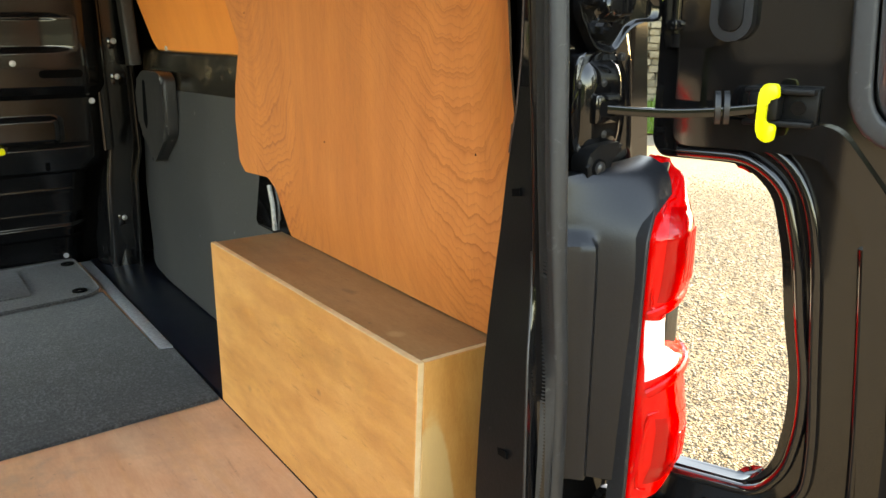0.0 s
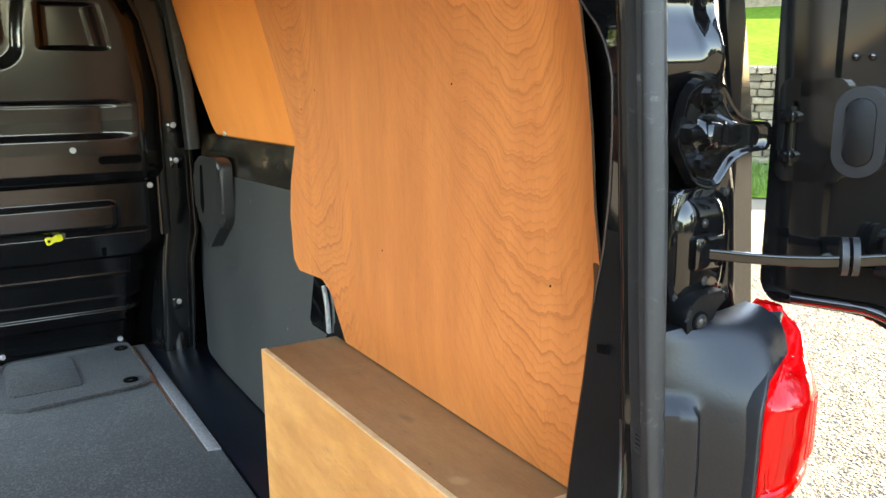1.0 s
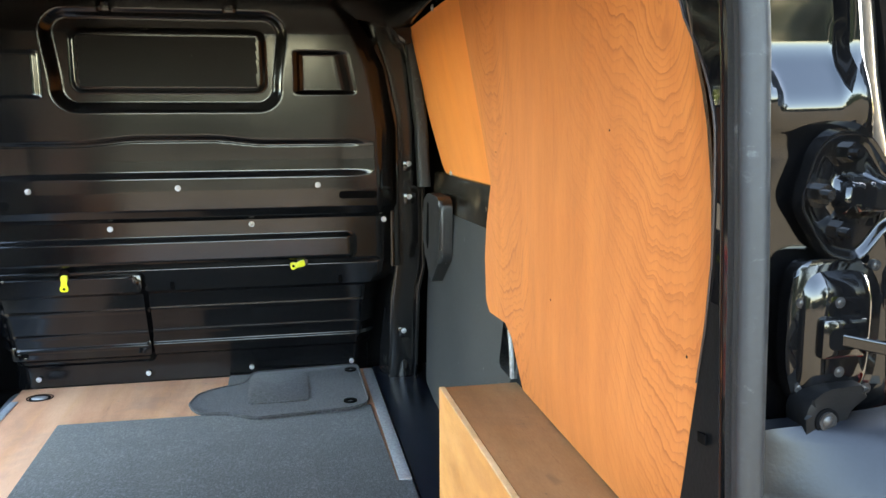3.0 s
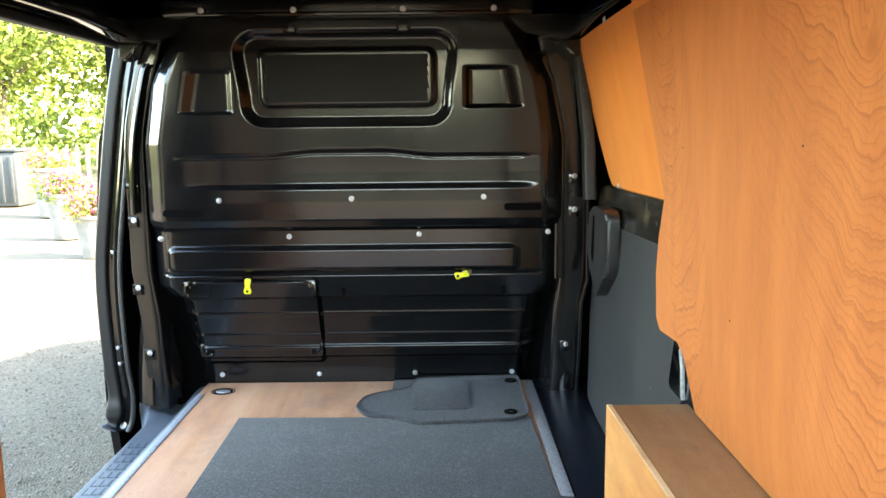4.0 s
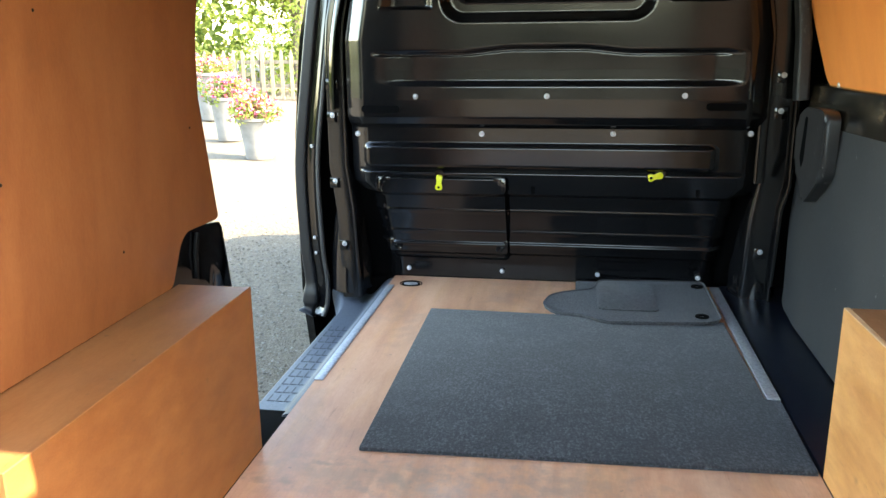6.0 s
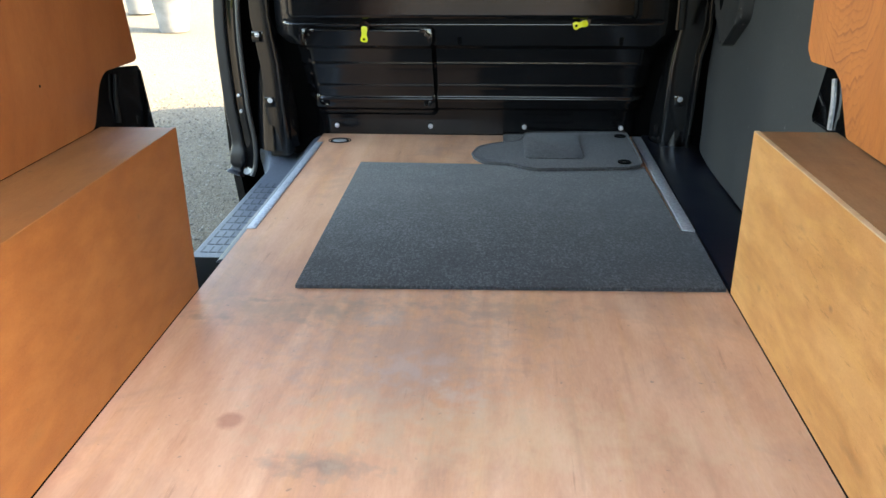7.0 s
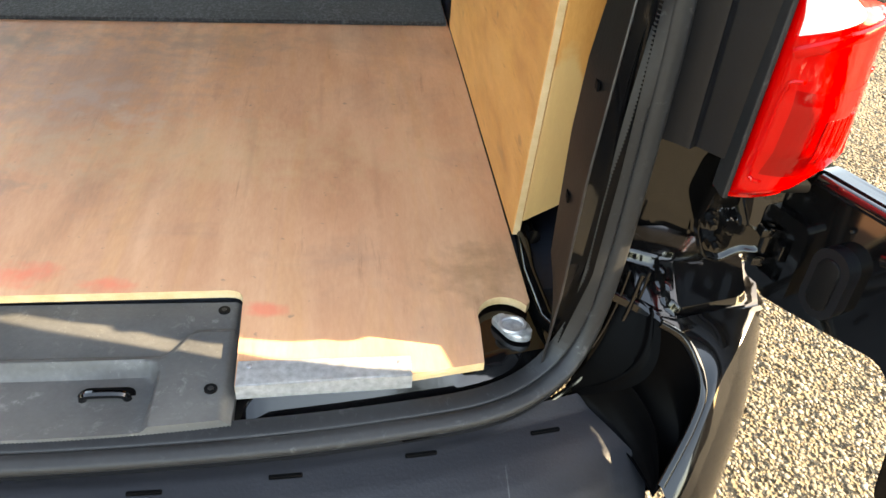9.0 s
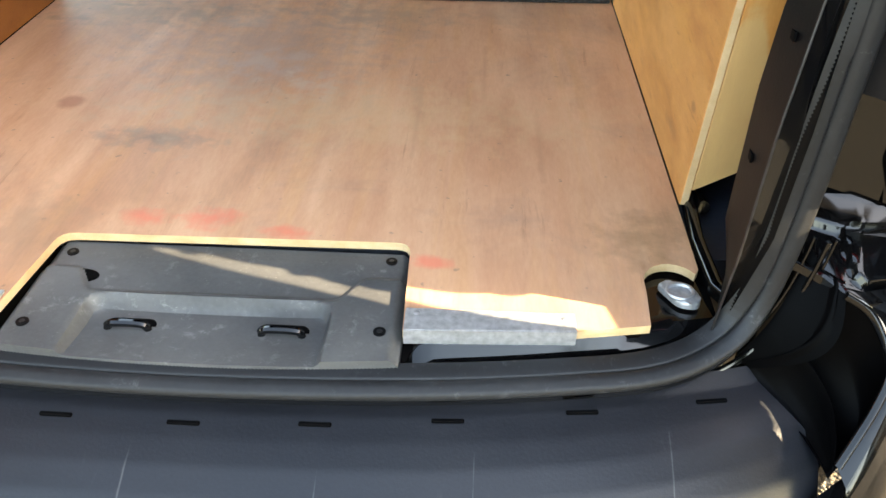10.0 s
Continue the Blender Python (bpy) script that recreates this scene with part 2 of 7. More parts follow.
streaked(FLOORPLY, (10, 0.8, 4), (0, 0, 0.03), ((0.88, 0.80, 0.78), (1.0, 0.95, 0.80)), 0.55, 0.45, 2.0)
streaked(BOXSIDE, (8, 3.2, 16), (0.62, 0, 0), ((0.80, 0.70, 0.6), (1.0, 1.0, 0.85)), 0.6, 0.6, 5.0)
streaked(BOXEND, (14, 8, 3), (0, 0, 0), ((0.86, 0.78, 0.7), (1.0, 1.0, 0.9)), 0.5, 0.4, 8.0)
streaked(BOXTOP, (14, 2, 6), (0, 0, 0), ((0.8, 0.76, 0.7), (1.0, 0.97, 0.9)), 0.5, 0.5, 4.0)


def figured(mt, axes, knot, pitch, depth):
    """Rotary-cut figure: nested troughs hanging under two axes (y), steep straight grain between, a knot, ragged lines."""
    ns, ls = mt.node_tree.nodes, mt.node_tree.links
    b = ns["Principled BSDF"]
    base = b.inputs["Base Color"].links[0].from_socket
    p = ns.new("ShaderNodeSeparateXYZ")
    v = coords(ns, ls)
    ls.new(v, p.inputs[0])
    c = lambda op, a, b=0.0: calc(ns, ls, op, a, b)
    centred = lambda n: c("SUBTRACT", n, 0.5)
    slow = centred(noisy(ns, ls, coords(ns, ls, (1, 2.6, 1.5)), 1.0, 2, 0.5))
    mid = centred(noisy(ns, ls, coords(ns, ls, (1, 9, 5)), 1.0, 3, 0.55))
    rag = centred(noisy(ns, ls, coords(ns, ls, (1, 55, 22)), 1.0, 4, 0.65))
    y = c("ADD", p.outputs[1], c("MULTIPLY", slow, 0.22))
    y = c("ADD", y, c("MULTIPLY", c("SUBTRACT", p.outputs[2], 0.8), -0.25))
    d = c("MINIMUM", c("ABSOLUTE", c("SUBTRACT", y, axes[0])), c("MULTIPLY", c("ABSOLUTE", c("SUBTRACT", y, axes[1])), 1.35))
    trough = c("MULTIPLY", c("MULTIPLY", d, d), 3.4)
    f = c("SUBTRACT", p.outputs[2], trough)
    f = c("ADD", f, c("MULTIPLY", mid, 0.11))
    f = c("ADD", f, c("MULTIPLY", rag, 0.014))
    ky = c("SUBTRACT", p.outputs[1], knot[0])
    kz = c("SUBTRACT", p.outputs[2], knot[1])
    r = c("SQRT", c("ADD", c("MULTIPLY", ky, ky), c("MULTIPLY", c("MULTIPLY", kz, kz), 0.7)))
    pull = c("POWER", 2.718, c("MULTIPLY", c("MULTIPLY", r, r), -420.0))
    f = c("ADD", f, c("MULTIPLY", pull, 0.055))
    def lines(step, sharp):
        q = c("FRACT", c("DIVIDE", f, step))
        return c("POWER", q, sharp)
    k = c("ADD", c("MULTIPLY", lines(pitch, 6.0), 0.70), c("MULTIPLY", lines(pitch * 3.1, 9.0), 0.95))
    flat = node(ns, "ShaderNodeMapRange")
    for i, x in enumerate((0.10, 0.34, 1.0, 0.12)):
        flat.inputs[i + 1].default_value = x
    ls.new(d, flat.inputs[0])
    patch = ramp(ns, ls, noisy(ns, ls, coords(ns, ls, (1, 6, 4)), 1.0, 3, 0.6), [(0.30, (0.3, 0.3, 0.3)), (0.55, (1, 1, 1))])
    k = c("MULTIPLY", c("MULTIPLY", k, flat.outputs[0]), patch)
    eye = ramp(ns, ls, c("ADD", r, c("MULTIPLY", rag, 0.02)), [(0.006, (0.6, 0.6, 0.6)), (0.020, (0, 0, 0))])
    k = c("MAXIMUM", c("MULTIPLY", k, depth), eye)
    dark = mixed(ns, ls, 1.0, base, (0.62, 0.47, 0.34), "MULTIPLY")
    col = mixed(ns, ls, k, base, dark)
    # pores and paler flame along the grain
    pores = noisy(ns, ls, coords(ns, ls, (1, 210, 16)), 1.0, 3, 0.6)
    kp = ramp(ns, ls, pores, [(0.60, (0, 0, 0)), (0.72, (1, 1, 1))])
    col = mixed(ns, ls, c("MULTIPLY", kp, 0.28), col, dark)
    flame = ramp(ns, ls, noisy(ns, ls, coords(ns, ls, (1, 14, 2.2)), 1.0, 3, 0.55), [(0.45, (0, 0, 0)), (0.68, (1, 1, 1))])
    col = mixed(ns, ls, c("MULTIPLY", flame, 0.30), col, mixed(ns, ls, 1.0, col, (1.10, 1.14, 1.12), "MULTIPLY"))
    ls.new(col, b.inputs["Base Color"])
    bumped(ns, ls, b, k, 0.3, -0.0012)


figured(PANEL, (0.385, 1.13), (0.391, 1.026), 0.0165, 0.78)
EDGE = plywood("dark panel edge", (0.10, 0.05, 0.022), (0.06, 0.03, 0.014), 0.7, (4.0, 4.0, 6.0), rings=2, contrast=0.2)
CUT = plywood("cut plywood edge", (0.74, 0.52, 0.30), (0.62, 0.40, 0.20), 0.6, (4.0, 4.0, 6.0), rings=2, contrast=0.2)


def marked(mt, ax, ay, marks):
    """Stains, bare patches and tinted areas with a shape of their own, at their places on a board."""
    ns, ls = mt.node_tree.nodes, mt.node_tree.links
    b = ns["Principled BSDF"]
    col = b.inputs["Base Color"].links[0].from_socket
    v = coords(ns, ls)
    sep = ns.new("ShaderNodeSeparateXYZ")
    ls.new(v, sep.inputs[0])
    ragged = noisy(ns, ls, v, 26.0, 4, 0.6)
    for x, y, rx, ry, soft, amount, tint in marks:
        dx = calc(ns, ls, "DIVIDE", calc(ns, ls, "SUBTRACT", sep.outputs[ax], x), rx)
        dy = calc(ns, ls, "DIVIDE", calc(ns, ls, "SUBTRACT", sep.outputs[ay], y), ry)
        d = calc(ns, ls, "SQRT", calc(ns, ls, "ADD", calc(ns, ls, "MULTIPLY", dx, dx), calc(ns, ls, "MULTIPLY", dy, dy)))
        d = calc(ns, ls, "ADD", d, calc(ns, ls, "MULTIPLY", calc(ns, ls, "SUBTRACT", ragged, 0.5), soft * 3.0))
        k = ramp(ns, ls, d, [(max(0.0, 0.5 - soft * 0.5), (1, 1, 1)), (min(1.0, 0.5 + soft * 0.5), (0, 0, 0))])
        col = mixed(ns, ls, calc(ns, ls, "MULTIPLY", k, amount), col, tint)
    ls.new(col, b.inputs["Base Color"])


MARKS_BUMPER = [(0.33, -0.16, 0.0014, 0.07, 0.4, 0.22, (0.2, 0.2, 0.2)), (0.55, -0.11, 0.0018, 0.06, 0.4, 0.2, (0.22, 0.22, 0.22)), (-0.05, -0.17, 0.002, 0.06, 0.5, 0.2, (0.2, 0.2, 0.2)), (0.16, -0.18, 0.0016, 0.06, 0.5, 0.2, (0.2, 0.2, 0.2))]
marked(BUMPER, 0, 1, MARKS_BUMPER)
MARKS = [
    (-0.373, 0.53, 0.042, 0.05, 0.25, 0.7, (0.40, 0.15, 0.08)),
    (-0.191, 0.42, 0.13, 0.045, 0.8, 0.6, (0.16, 0.13, 0.11)),
    (-0.10, 0.80, 0.30, 0.36, 0.9, 0.38, (0.26, 0.23, 0.21)),
    (-0.52, 0.90, 0.075, 0.020, 0.7, 0.5, (0.24, 0.17, 0.11)),
    (-0.43, 0.985, 0.060, 0.014, 0.8, 0.5, (0.24, 0.18, 0.12)),
    (-0.33, 0.93, 0.012, 0.10, 0.8, 0.35, (0.30, 0.20, 0.13)),
    (-0.08, 0.72, 0.10, 0.08, 0.9, 0.2, (0.60, 0.50, 0.44)),
    (0.02, 0.62, 0.05, 0.07, 0.9, 0.2, (0.60, 0.50, 0.44)),
    (-0.17, 0.92, 0.06, 0.05, 0.9, 0.2, (0.60, 0.50, 0.44)),
    (0.14, 0.73, 0.012, 0.05, 0.7, 0.4, (0.42, 0.20, 0.11)),
    (0.33, 0.72, 0.007, 0.22, 0.8, 0.4, (0.50, 0.24, 0.13)),
    (0.22, 0.50, 0.006, 0.18, 0.8, 0.4, (0.46, 0.22, 0.12)),
    (0.42, 0.42, 0.008, 0.20, 0.8, 0.4, (0.46, 0.22, 0.12)),
    (-0.02, 0.46, 0.006, 0.10, 0.8, 0.4, (0.40, 0.22, 0.13)),
    (-0.38, 0.95, 0.30, 0.10, 0.8, 0.45, (0.26, 0.20, 0.13)),
    (0.12, 0.98, 0.22, 0.10, 0.8, 0.35, (0.27, 0.20, 0.14)),
    (-0.13, 0.20, 0.05, 0.026, 0.7, 0.55, (0.85, 0.16, 0.09)),
    (-0.04, 0.205, 0.05, 0.036, 0.7, 0.55, (0.85, 0.15, 0.09)),
    (0.075, 0.178, 0.055, 0.024, 0.7, 0.55, (0.85, 0.15, 0.09)),
    (0.265, 0.125, 0.036, 0.022, 0.7, 0.55, (0.85, 0.15, 0.09)),
    (0.55, 0.19, 0.07, 0.09, 0.8, 0.5, (0.25, 0.13, 0.06)),
    (-0.30, 0.16, 0.16, 0.12, 0.9, 0.35, (0.30, 0.2, 0.13)),
    # Pale warm band: a sheen put into the floor's colour.
    (0.10, 0.52, 0.55, 0.14, 0.9, 0.35, (0.66, 0.44, 0.25)),
]
marked(FLOORPLY, 0, 1, MARKS)
marked(BOXSIDE, 1, 2, [(0.33, 0.13, 0.018, 0.010, 0.6, 0.6, (0.28, 0.12, 0.04)), (0.42, 0.06, 0.05, 0.012, 0.8, 0.5, (0.30, 0.14, 0.05)), (0.58, 0.22, 0.012, 0.008, 0.6, 0.6, (0.25, 0.10, 0.04)), (0.75, 0.29, 0.03, 0.01, 0.8, 0.45, (0.3, 0.14, 0.05)), (0.90, 0.10, 0.02, 0.012, 0.8, 0.5, (0.28, 0.12, 0.04)), (0.50, 0.30, 0.10, 0.03, 0.9, 0.25, (0.35, 0.17, 0.06))])
marked(BOXSIDE_SHADED, 1, 2, [(0.52, 0.16, 0.016, 0.01, 0.6, 0.5, (0.2, 0.08, 0.03)), (0.36, 0.08, 0.03, 0.02, 0.8, 0.4, (0.2, 0.09, 0.03)), (0.8, 0.27, 0.012, 0.012, 0.6, 0.5, (0.16, 0.07, 0.03))])
marked(BOXTOP, 1, 0, [(0.62, 0.70, 0.03, 0.014, 0.7, 0.5, (0.12, 0.07, 0.04)), (0.40, 0.66, 0.02, 0.02, 0.7, 0.4, (0.55, 0.38, 0.2)), (0.85, 0.72, 0.04, 0.02, 0.8, 0.4, (0.14, 0.08, 0.05))])
# Paler arched patch rising from the bottom of the end panel.
marked(BOXEND, 0, 2, [(0.652, 0.0, 0.088, 0.575, 0.03, 0.6, (0.62, 0.43, 0.20))])


def carpet_material(name, base, tuft, contrast=1.0):
    m, ns, ls, b = material(name)
    v = coords(ns, ls)
    a, c = noisy(ns, ls, v, 150, 3, 0.7), noisy(ns, ls, v, 7, 5, 0.6)
    speck = noisy(ns, ls, coords(ns, ls, (190, 90, 150), (0, 0, 0.6)), 1.0, 2, 0.6)
    streak = noisy(ns, ls, coords(ns, ls, (22, 6, 20), (0, 0, 0.7)), 6, 4, 0.7)
    f = calc(ns, ls, "ADD", calc(ns, ls, "MULTIPLY", a, 0.40), calc(ns, ls, "MULTIPLY", c, 0.16))
    f = calc(ns, ls, "ADD", f, calc(ns, ls, "MULTIPLY", speck, 0.34))
    f = calc(ns, ls, "ADD", f, calc(ns, ls, "MULTIPLY", streak, 0.10))
    w = 0.075 / contrast
    ls.new(ramp(ns, ls, f, [(0.5 - w, tuple(x * 0.3 for x in base)), (0.51, base), (0.52 + w, tuft)]), b.inputs["Base Color"])
    b.inputs["Roughness"].default_value = 0.95
    b.inputs["Sheen Weight"].default_value = 0.12
    bumped(ns, ls, b, f, 0.9, 0.004)
    return m


CARPET = carpet_material("charcoal carpet", (0.016, 0.0175, 0.0195), (0.060, 0.062, 0.064), 0.85)
MAT = carpet_material("grey mat pile", (0.040, 0.040, 0.043), (0.070, 0.070, 0.072), 0.7)


def lens_material(name, color, rough=0.06, through=0.0):
    m, ns, ls, b = material(name)
    v = coords(ns, ls)
    k = noisy(ns, ls, v, 3.0, 3)
    ls.new(ramp(ns, ls, k, [(0.3, tuple(c * 0.8 for c in color)), (0.7, color)]), b.inputs["Base Color"])
    b.inputs["Roughness"].default_value = rough
    b.inputs["Transmission Weight"].default_value = through
    b.inputs["IOR"].default_value = 1.45
    b.inputs["Coat Weight"].default_value = 0.25
    b.inputs["Coat Roughness"].default_value = 0.04
    return m


RED = lens_material("red lens", (0.60, 0.002, 0.003), 0.10)
DEEP = lens_material("deep red lens", (0.36, 0.001, 0.002), 0.08)
for lens_mt in (RED, DEEP):
    lens_mt.node_tree.nodes["Principled BSDF"].inputs["Specular IOR Level"].default_value = 0.3
    lens_mt.node_tree.nodes["Principled BSDF"].inputs["Coat Weight"].default_value = 0.12
    bumped(lens_mt.node_tree.nodes, lens_mt.node_tree.links, lens_mt.node_tree.nodes["Principled BSDF"], noisy(lens_mt.node_tree.nodes, lens_mt.node_tree.links, coords(lens_mt.node_tree.nodes, lens_mt.node_tree.links, (1, 1, 0.25)), 45, 3, 0.6), 0.5, 0.004)
CLEAR = lens_material("clear lens", (0.85, 0.83, 0.8), 0.1)
GLASS = lens_material("tinted glass", (0.05, 0.055, 0.06), 0.02, 0.3)


def gravel_material(name):
    m, ns, ls, b = material(name)
    v = coords(ns, ls)
    vor = node(ns, "ShaderNodeTexVoronoi", Scale=95.0)
    ls.new(v, vor.inputs["Vector"])
    broad = noisy(ns, ls, v, 0.6, 6, 0.6)
    grain = noisy(ns, ls, v, 30, 5, 0.7)
    hue = ramp(ns, ls, vor.outputs["Color"], [(0.1, (0.062, 0.05, 0.034)), (0.5, (0.122, 0.10, 0.068)), (0.9, (0.20, 0.172, 0.125))])
    hue = mixed(ns, ls, calc(ns, ls, "MULTIPLY", broad, 0.5), hue, (0.27, 0.22, 0.15))
    hue = mixed(ns, ls, calc(ns, ls, "MULTIPLY", grain, 0.3), hue, (0.14, 0.11, 0.08))
    hue = mixed(ns, ls, 1.0, hue, (0.75, 0.72, 0.66), "MULTIPLY")
    ls.new(hue, b.inputs["Base Color"])
    b.inputs["Roughness"].default_value = 0.9
    bumped(ns, ls, b, vor.outputs["Distance"], 1.0, 0.012)
    return m


GRAVEL = gravel_material("pale gravel")


def pebble_material():
    m, ns, ls, b = material("pebbles")
    g = ns.new("ShaderNodeNewGeometry")
    v = coords(ns, ls)
    c = ramp(ns, ls, g.outputs["Random Per Island"], [(0.0, (0.045, 0.037, 0.026)), (0.3, (0.085, 0.070, 0.048)), (0.7, (0.125, 0.106, 0.078)), (1.0, (0.20, 0.185, 0.155))])
    c = mixed(ns, ls, calc(ns, ls, "MULTIPLY", noisy(ns, ls, v, 140, 4), 0.5), c, (0.15, 0.122, 0.087))
    ls.new(c, b.inputs["Base Color"])
    b.inputs["Roughness"].default_value = 0.85
    return m


PEBBLE = pebble_material()


def patchy(name, stops, scale, rough=0.9, bump=0.0, island=False):
    m, ns, ls, b = material(name)
    v = coords(ns, ls)
    f = noisy(ns, ls, v, scale, 6, 0.65)
    if island:
        g = ns.new("ShaderNodeNewGeometry")
        f = calc(ns, ls, "ADD", calc(ns, ls, "MULTIPLY", f, 0.4), calc(ns, ls, "MULTIPLY", g.outputs["Random Per Island"], 0.6))
    ls.new(ramp(ns, ls, f, stops), b.inputs["Base Color"])
    b.inputs["Roughness"].default_value = rough
    if bump:
        bumped(ns, ls, b, f, 0.9, bump)
    return m


GRASS = patchy("mown grass", [(0.3, (0.035, 0.065, 0.008)), (0.7, (0.07, 0.11, 0.016))], 9, bump=0.02)
GRASS.node_tree.nodes["Principled BSDF"].inputs["Specular IOR Level"].default_value = 0.0
BLADE = patchy("grass blades", [(0.2, (0.03, 0.06, 0.010)), (0.8, (0.085, 0.13, 0.028))], 6, island=True)
STONE = patchy("wall stone", [(0.25, (0.055, 0.048, 0.037)), (0.5, (0.10, 0.088, 0.066)), (0.8, (0.16, 0.14, 0.11))], 9, bump=0.01)
sn, sl = STONE.node_tree.nodes, STONE.node_tree.links
sb = sn["Principled BSDF"]
sl.new(mixed(sn, sl, 1.0, sb.inputs["Base Color"].links[0].from_socket, ramp(sn, sl, sn.new("ShaderNodeObjectInfo").outputs["Random"], [(0.0, (0.7, 0.66, 0.55)), (0.5, (1.1, 1.0, 0.85)), (1.0, (1.6, 1.5, 1.3))]), "MULTIPLY"), sb.inputs["Base Color"])
LEAF = patchy("leaves", [(0.2, (0.10, 0.15, 0.022)), (0.55, (0.16, 0.21, 0.035)), (0.9, (0.25, 0.28, 0.07))], 0.9, 0.6, island=True)


def thin(mt, share):
    """Lets part of the light through, as leaves do."""
    ns, ls = mt.node_tree.nodes, mt.node_tree.links
    b = ns["Principled BSDF"]
    t = ns.new("ShaderNodeBsdfTranslucent")
    ls.new(b.inputs["Base Color"].links[0].from_socket, t.inputs[0])
    mx = ns.new("ShaderNodeMixShader")
    mx.inputs[0].default_value = share
    ls.new(b.outputs[0], mx.inputs[1])
    ls.new(t.outputs[0], mx.inputs[2])
    ls.new(mx.outputs[0], ns["Material Output"].inputs[0])


thin(LEAF, 0.5)
CONIFER = patchy("dark evergreen leaves", [(0.2, (0.012, 0.026, 0.010)), (0.55, (0.025, 0.05, 0.016)), (0.9, (0.05, 0.085, 0.025))], 0.9, 0.6, island=True)
BARK = patchy("bark", [(0.3, (0.05, 0.04, 0.03)), (0.7, (0.14, 0.11, 0.08))], 14, bump=0.01)
FENCE = patchy("weathered fence timber", [(0.3, (0.11, 0.085, 0.055)), (0.7, (0.22, 0.18, 0.13))], 8, bump=0.003)
POT = patchy("pale stoneware", [(0.3, (0.12, 0.115, 0.105)), (0.7, (0.18, 0.175, 0.16))], 8, 0.7, bump=0.002)
TANK = patchy("grey-green plastic", [(0.3, (0.02, 0.023, 0.023)), (0.7, (0.032, 0.036, 0.036))], 5, 0.6)
PETAL = patchy("petals", [(0.25, (0.30, 0.008, 0.04)), (0.55, (0.45, 0.05, 0.13)), (0.85, (0.6, 0.42, 0.44))], 3, 0.6, island=True)
SOIL = patchy("soil", [(0.3, (0.03, 0.02, 0.015)), (0.7, (0.08, 0.06, 0.04))], 20)


# ---- building helpers ----
def thing(name, base, label, category, group="", kind=""):
    ob = new(name)
    ob.location = base
    ob.empty_display_size = 0.05
    return tagged(ob, label, category, group, kind)


def finish(name, bm, mats, smooth=True, angle=35):
    bmesh.ops.remove_doubles(bm, verts=bm.verts, dist=1e-6)
    bmesh.ops.recalc_face_normals(bm, faces=bm.faces)
    if smooth:
        lim = radians(angle)
        for f in bm.faces:
            f.smooth = True
        for e in bm.edges:
            e.smooth = len(e.link_faces) == 2 and e.calc_face_angle(0) < lim
    me = bpy.data.meshes.new(name)
    bm.to_mesh(me)
    bm.free()
    for mt in mats if isinstance(mats, (list, tuple)) else [mats]:
        me.materials.append(mt)
    return me


def part(name, bm, mats, parent, label="", smooth=True, angle=35):
    """One mesh under a thing or a part, built in the place's own coordinates."""
    ob = new(name, finish(name, bm, mats, smooth, angle))
    ob.parent = parent
    if parent.data is None:
        ob.matrix_parent_inverse = Matrix.Translation(-Vector(parent.location))
    return tagged(ob, label)


def solo(name, bm, mats, label, category, group="", kind="", smooth=True, angle=35):
    return tagged(new(name, finish(name, bm, mats, smooth, angle)), label, category, group, kind)


def block(x0, x1, y0, y1, z0, z1, bevel=0.0, seg=2, bm=None):
    own = bmesh.new()
    bmesh.ops.create_cube(own, size=1)
    for v in own.verts:
        v.co = Vector(((x0 + x1) / 2 + v.co.x * (x1 - x0), (y0 + y1) / 2 + v.co.y * (y1 - y0), (z0 + z1) / 2 + v.co.z * (z1 - z0)))
    if bevel:
        bmesh.ops.bevel(own, geom=own.edges[:], offset=bevel, segments=seg, affect="EDGES", profile=0.5)
    return join(bm, own)


def join(bm, own):
    if bm is None:
        return own
    me = bpy.data.meshes.new("temp")
    own.to_mesh(me)
    own.free()
    bm.from_mesh(me)
    bpy.data.meshes.remove(me)
    return bm


def slab(outline, place, d0, d1, bevel=0.0, bm=None, side_mat=0, seg=2):
    """A flat plate: an outline (a, b), set between the depths d0 and d1; place(a, b, d) gives the point."""
    own = bmesh.new()
    low = [own.verts.new(place(a, b, d0)) for a, b in outline]
    top = [own.verts.new(place(a, b, d1)) for a, b in outline]
    n = len(outline)
    own.faces.new(low[::-1])
    own.faces.new(top)
    for i in range(n):
        f = own.faces.new((low[i], low[(i + 1) % n], top[(i + 1) % n], top[i]))
        f.material_index = side_mat
    if bevel:
        rim = [e for e in own.edges if all(v in top for v in e.verts)]
        bmesh.ops.bevel(own, geom=rim, offset=bevel, segments=seg, affect="EDGES", profile=0.5)
    return join(bm, own)


def ring_slab(outer, inner, place, d0, d1, bm=None):
    """A plate with a hole: two outlines of the same number of corners."""
    own = bmesh.new()
    n = len(outer)
    rows = [[own.verts.new(place(a, b, d)) for a, b in line] for line, d in ((outer, d0), (outer, d1), (inner, d1), (inner, d0))]
    for k in range(4):
        p, q = rows[k], rows[(k + 1) % 4]
        for i in range(n):
            own.faces.new((p[i], p[(i + 1) % n], q[(i + 1) % n], q[i]))
    return join(bm, own)


def rounded(x0, x1, y0, y1, r, n=5):
    pts = []
    for cx, cy, a0 in ((x1 - r, y1 - r, 0), (x0 + r, y1 - r, 90), (x0 + r, y0 + r, 180), (x1 - r, y0 + r, 270)):
        for i in range(n + 1):
            a = radians(a0 + 90 * i / n)
            pts.append((cx + r * math.cos(a), cy + r * math.sin(a)))
    return pts


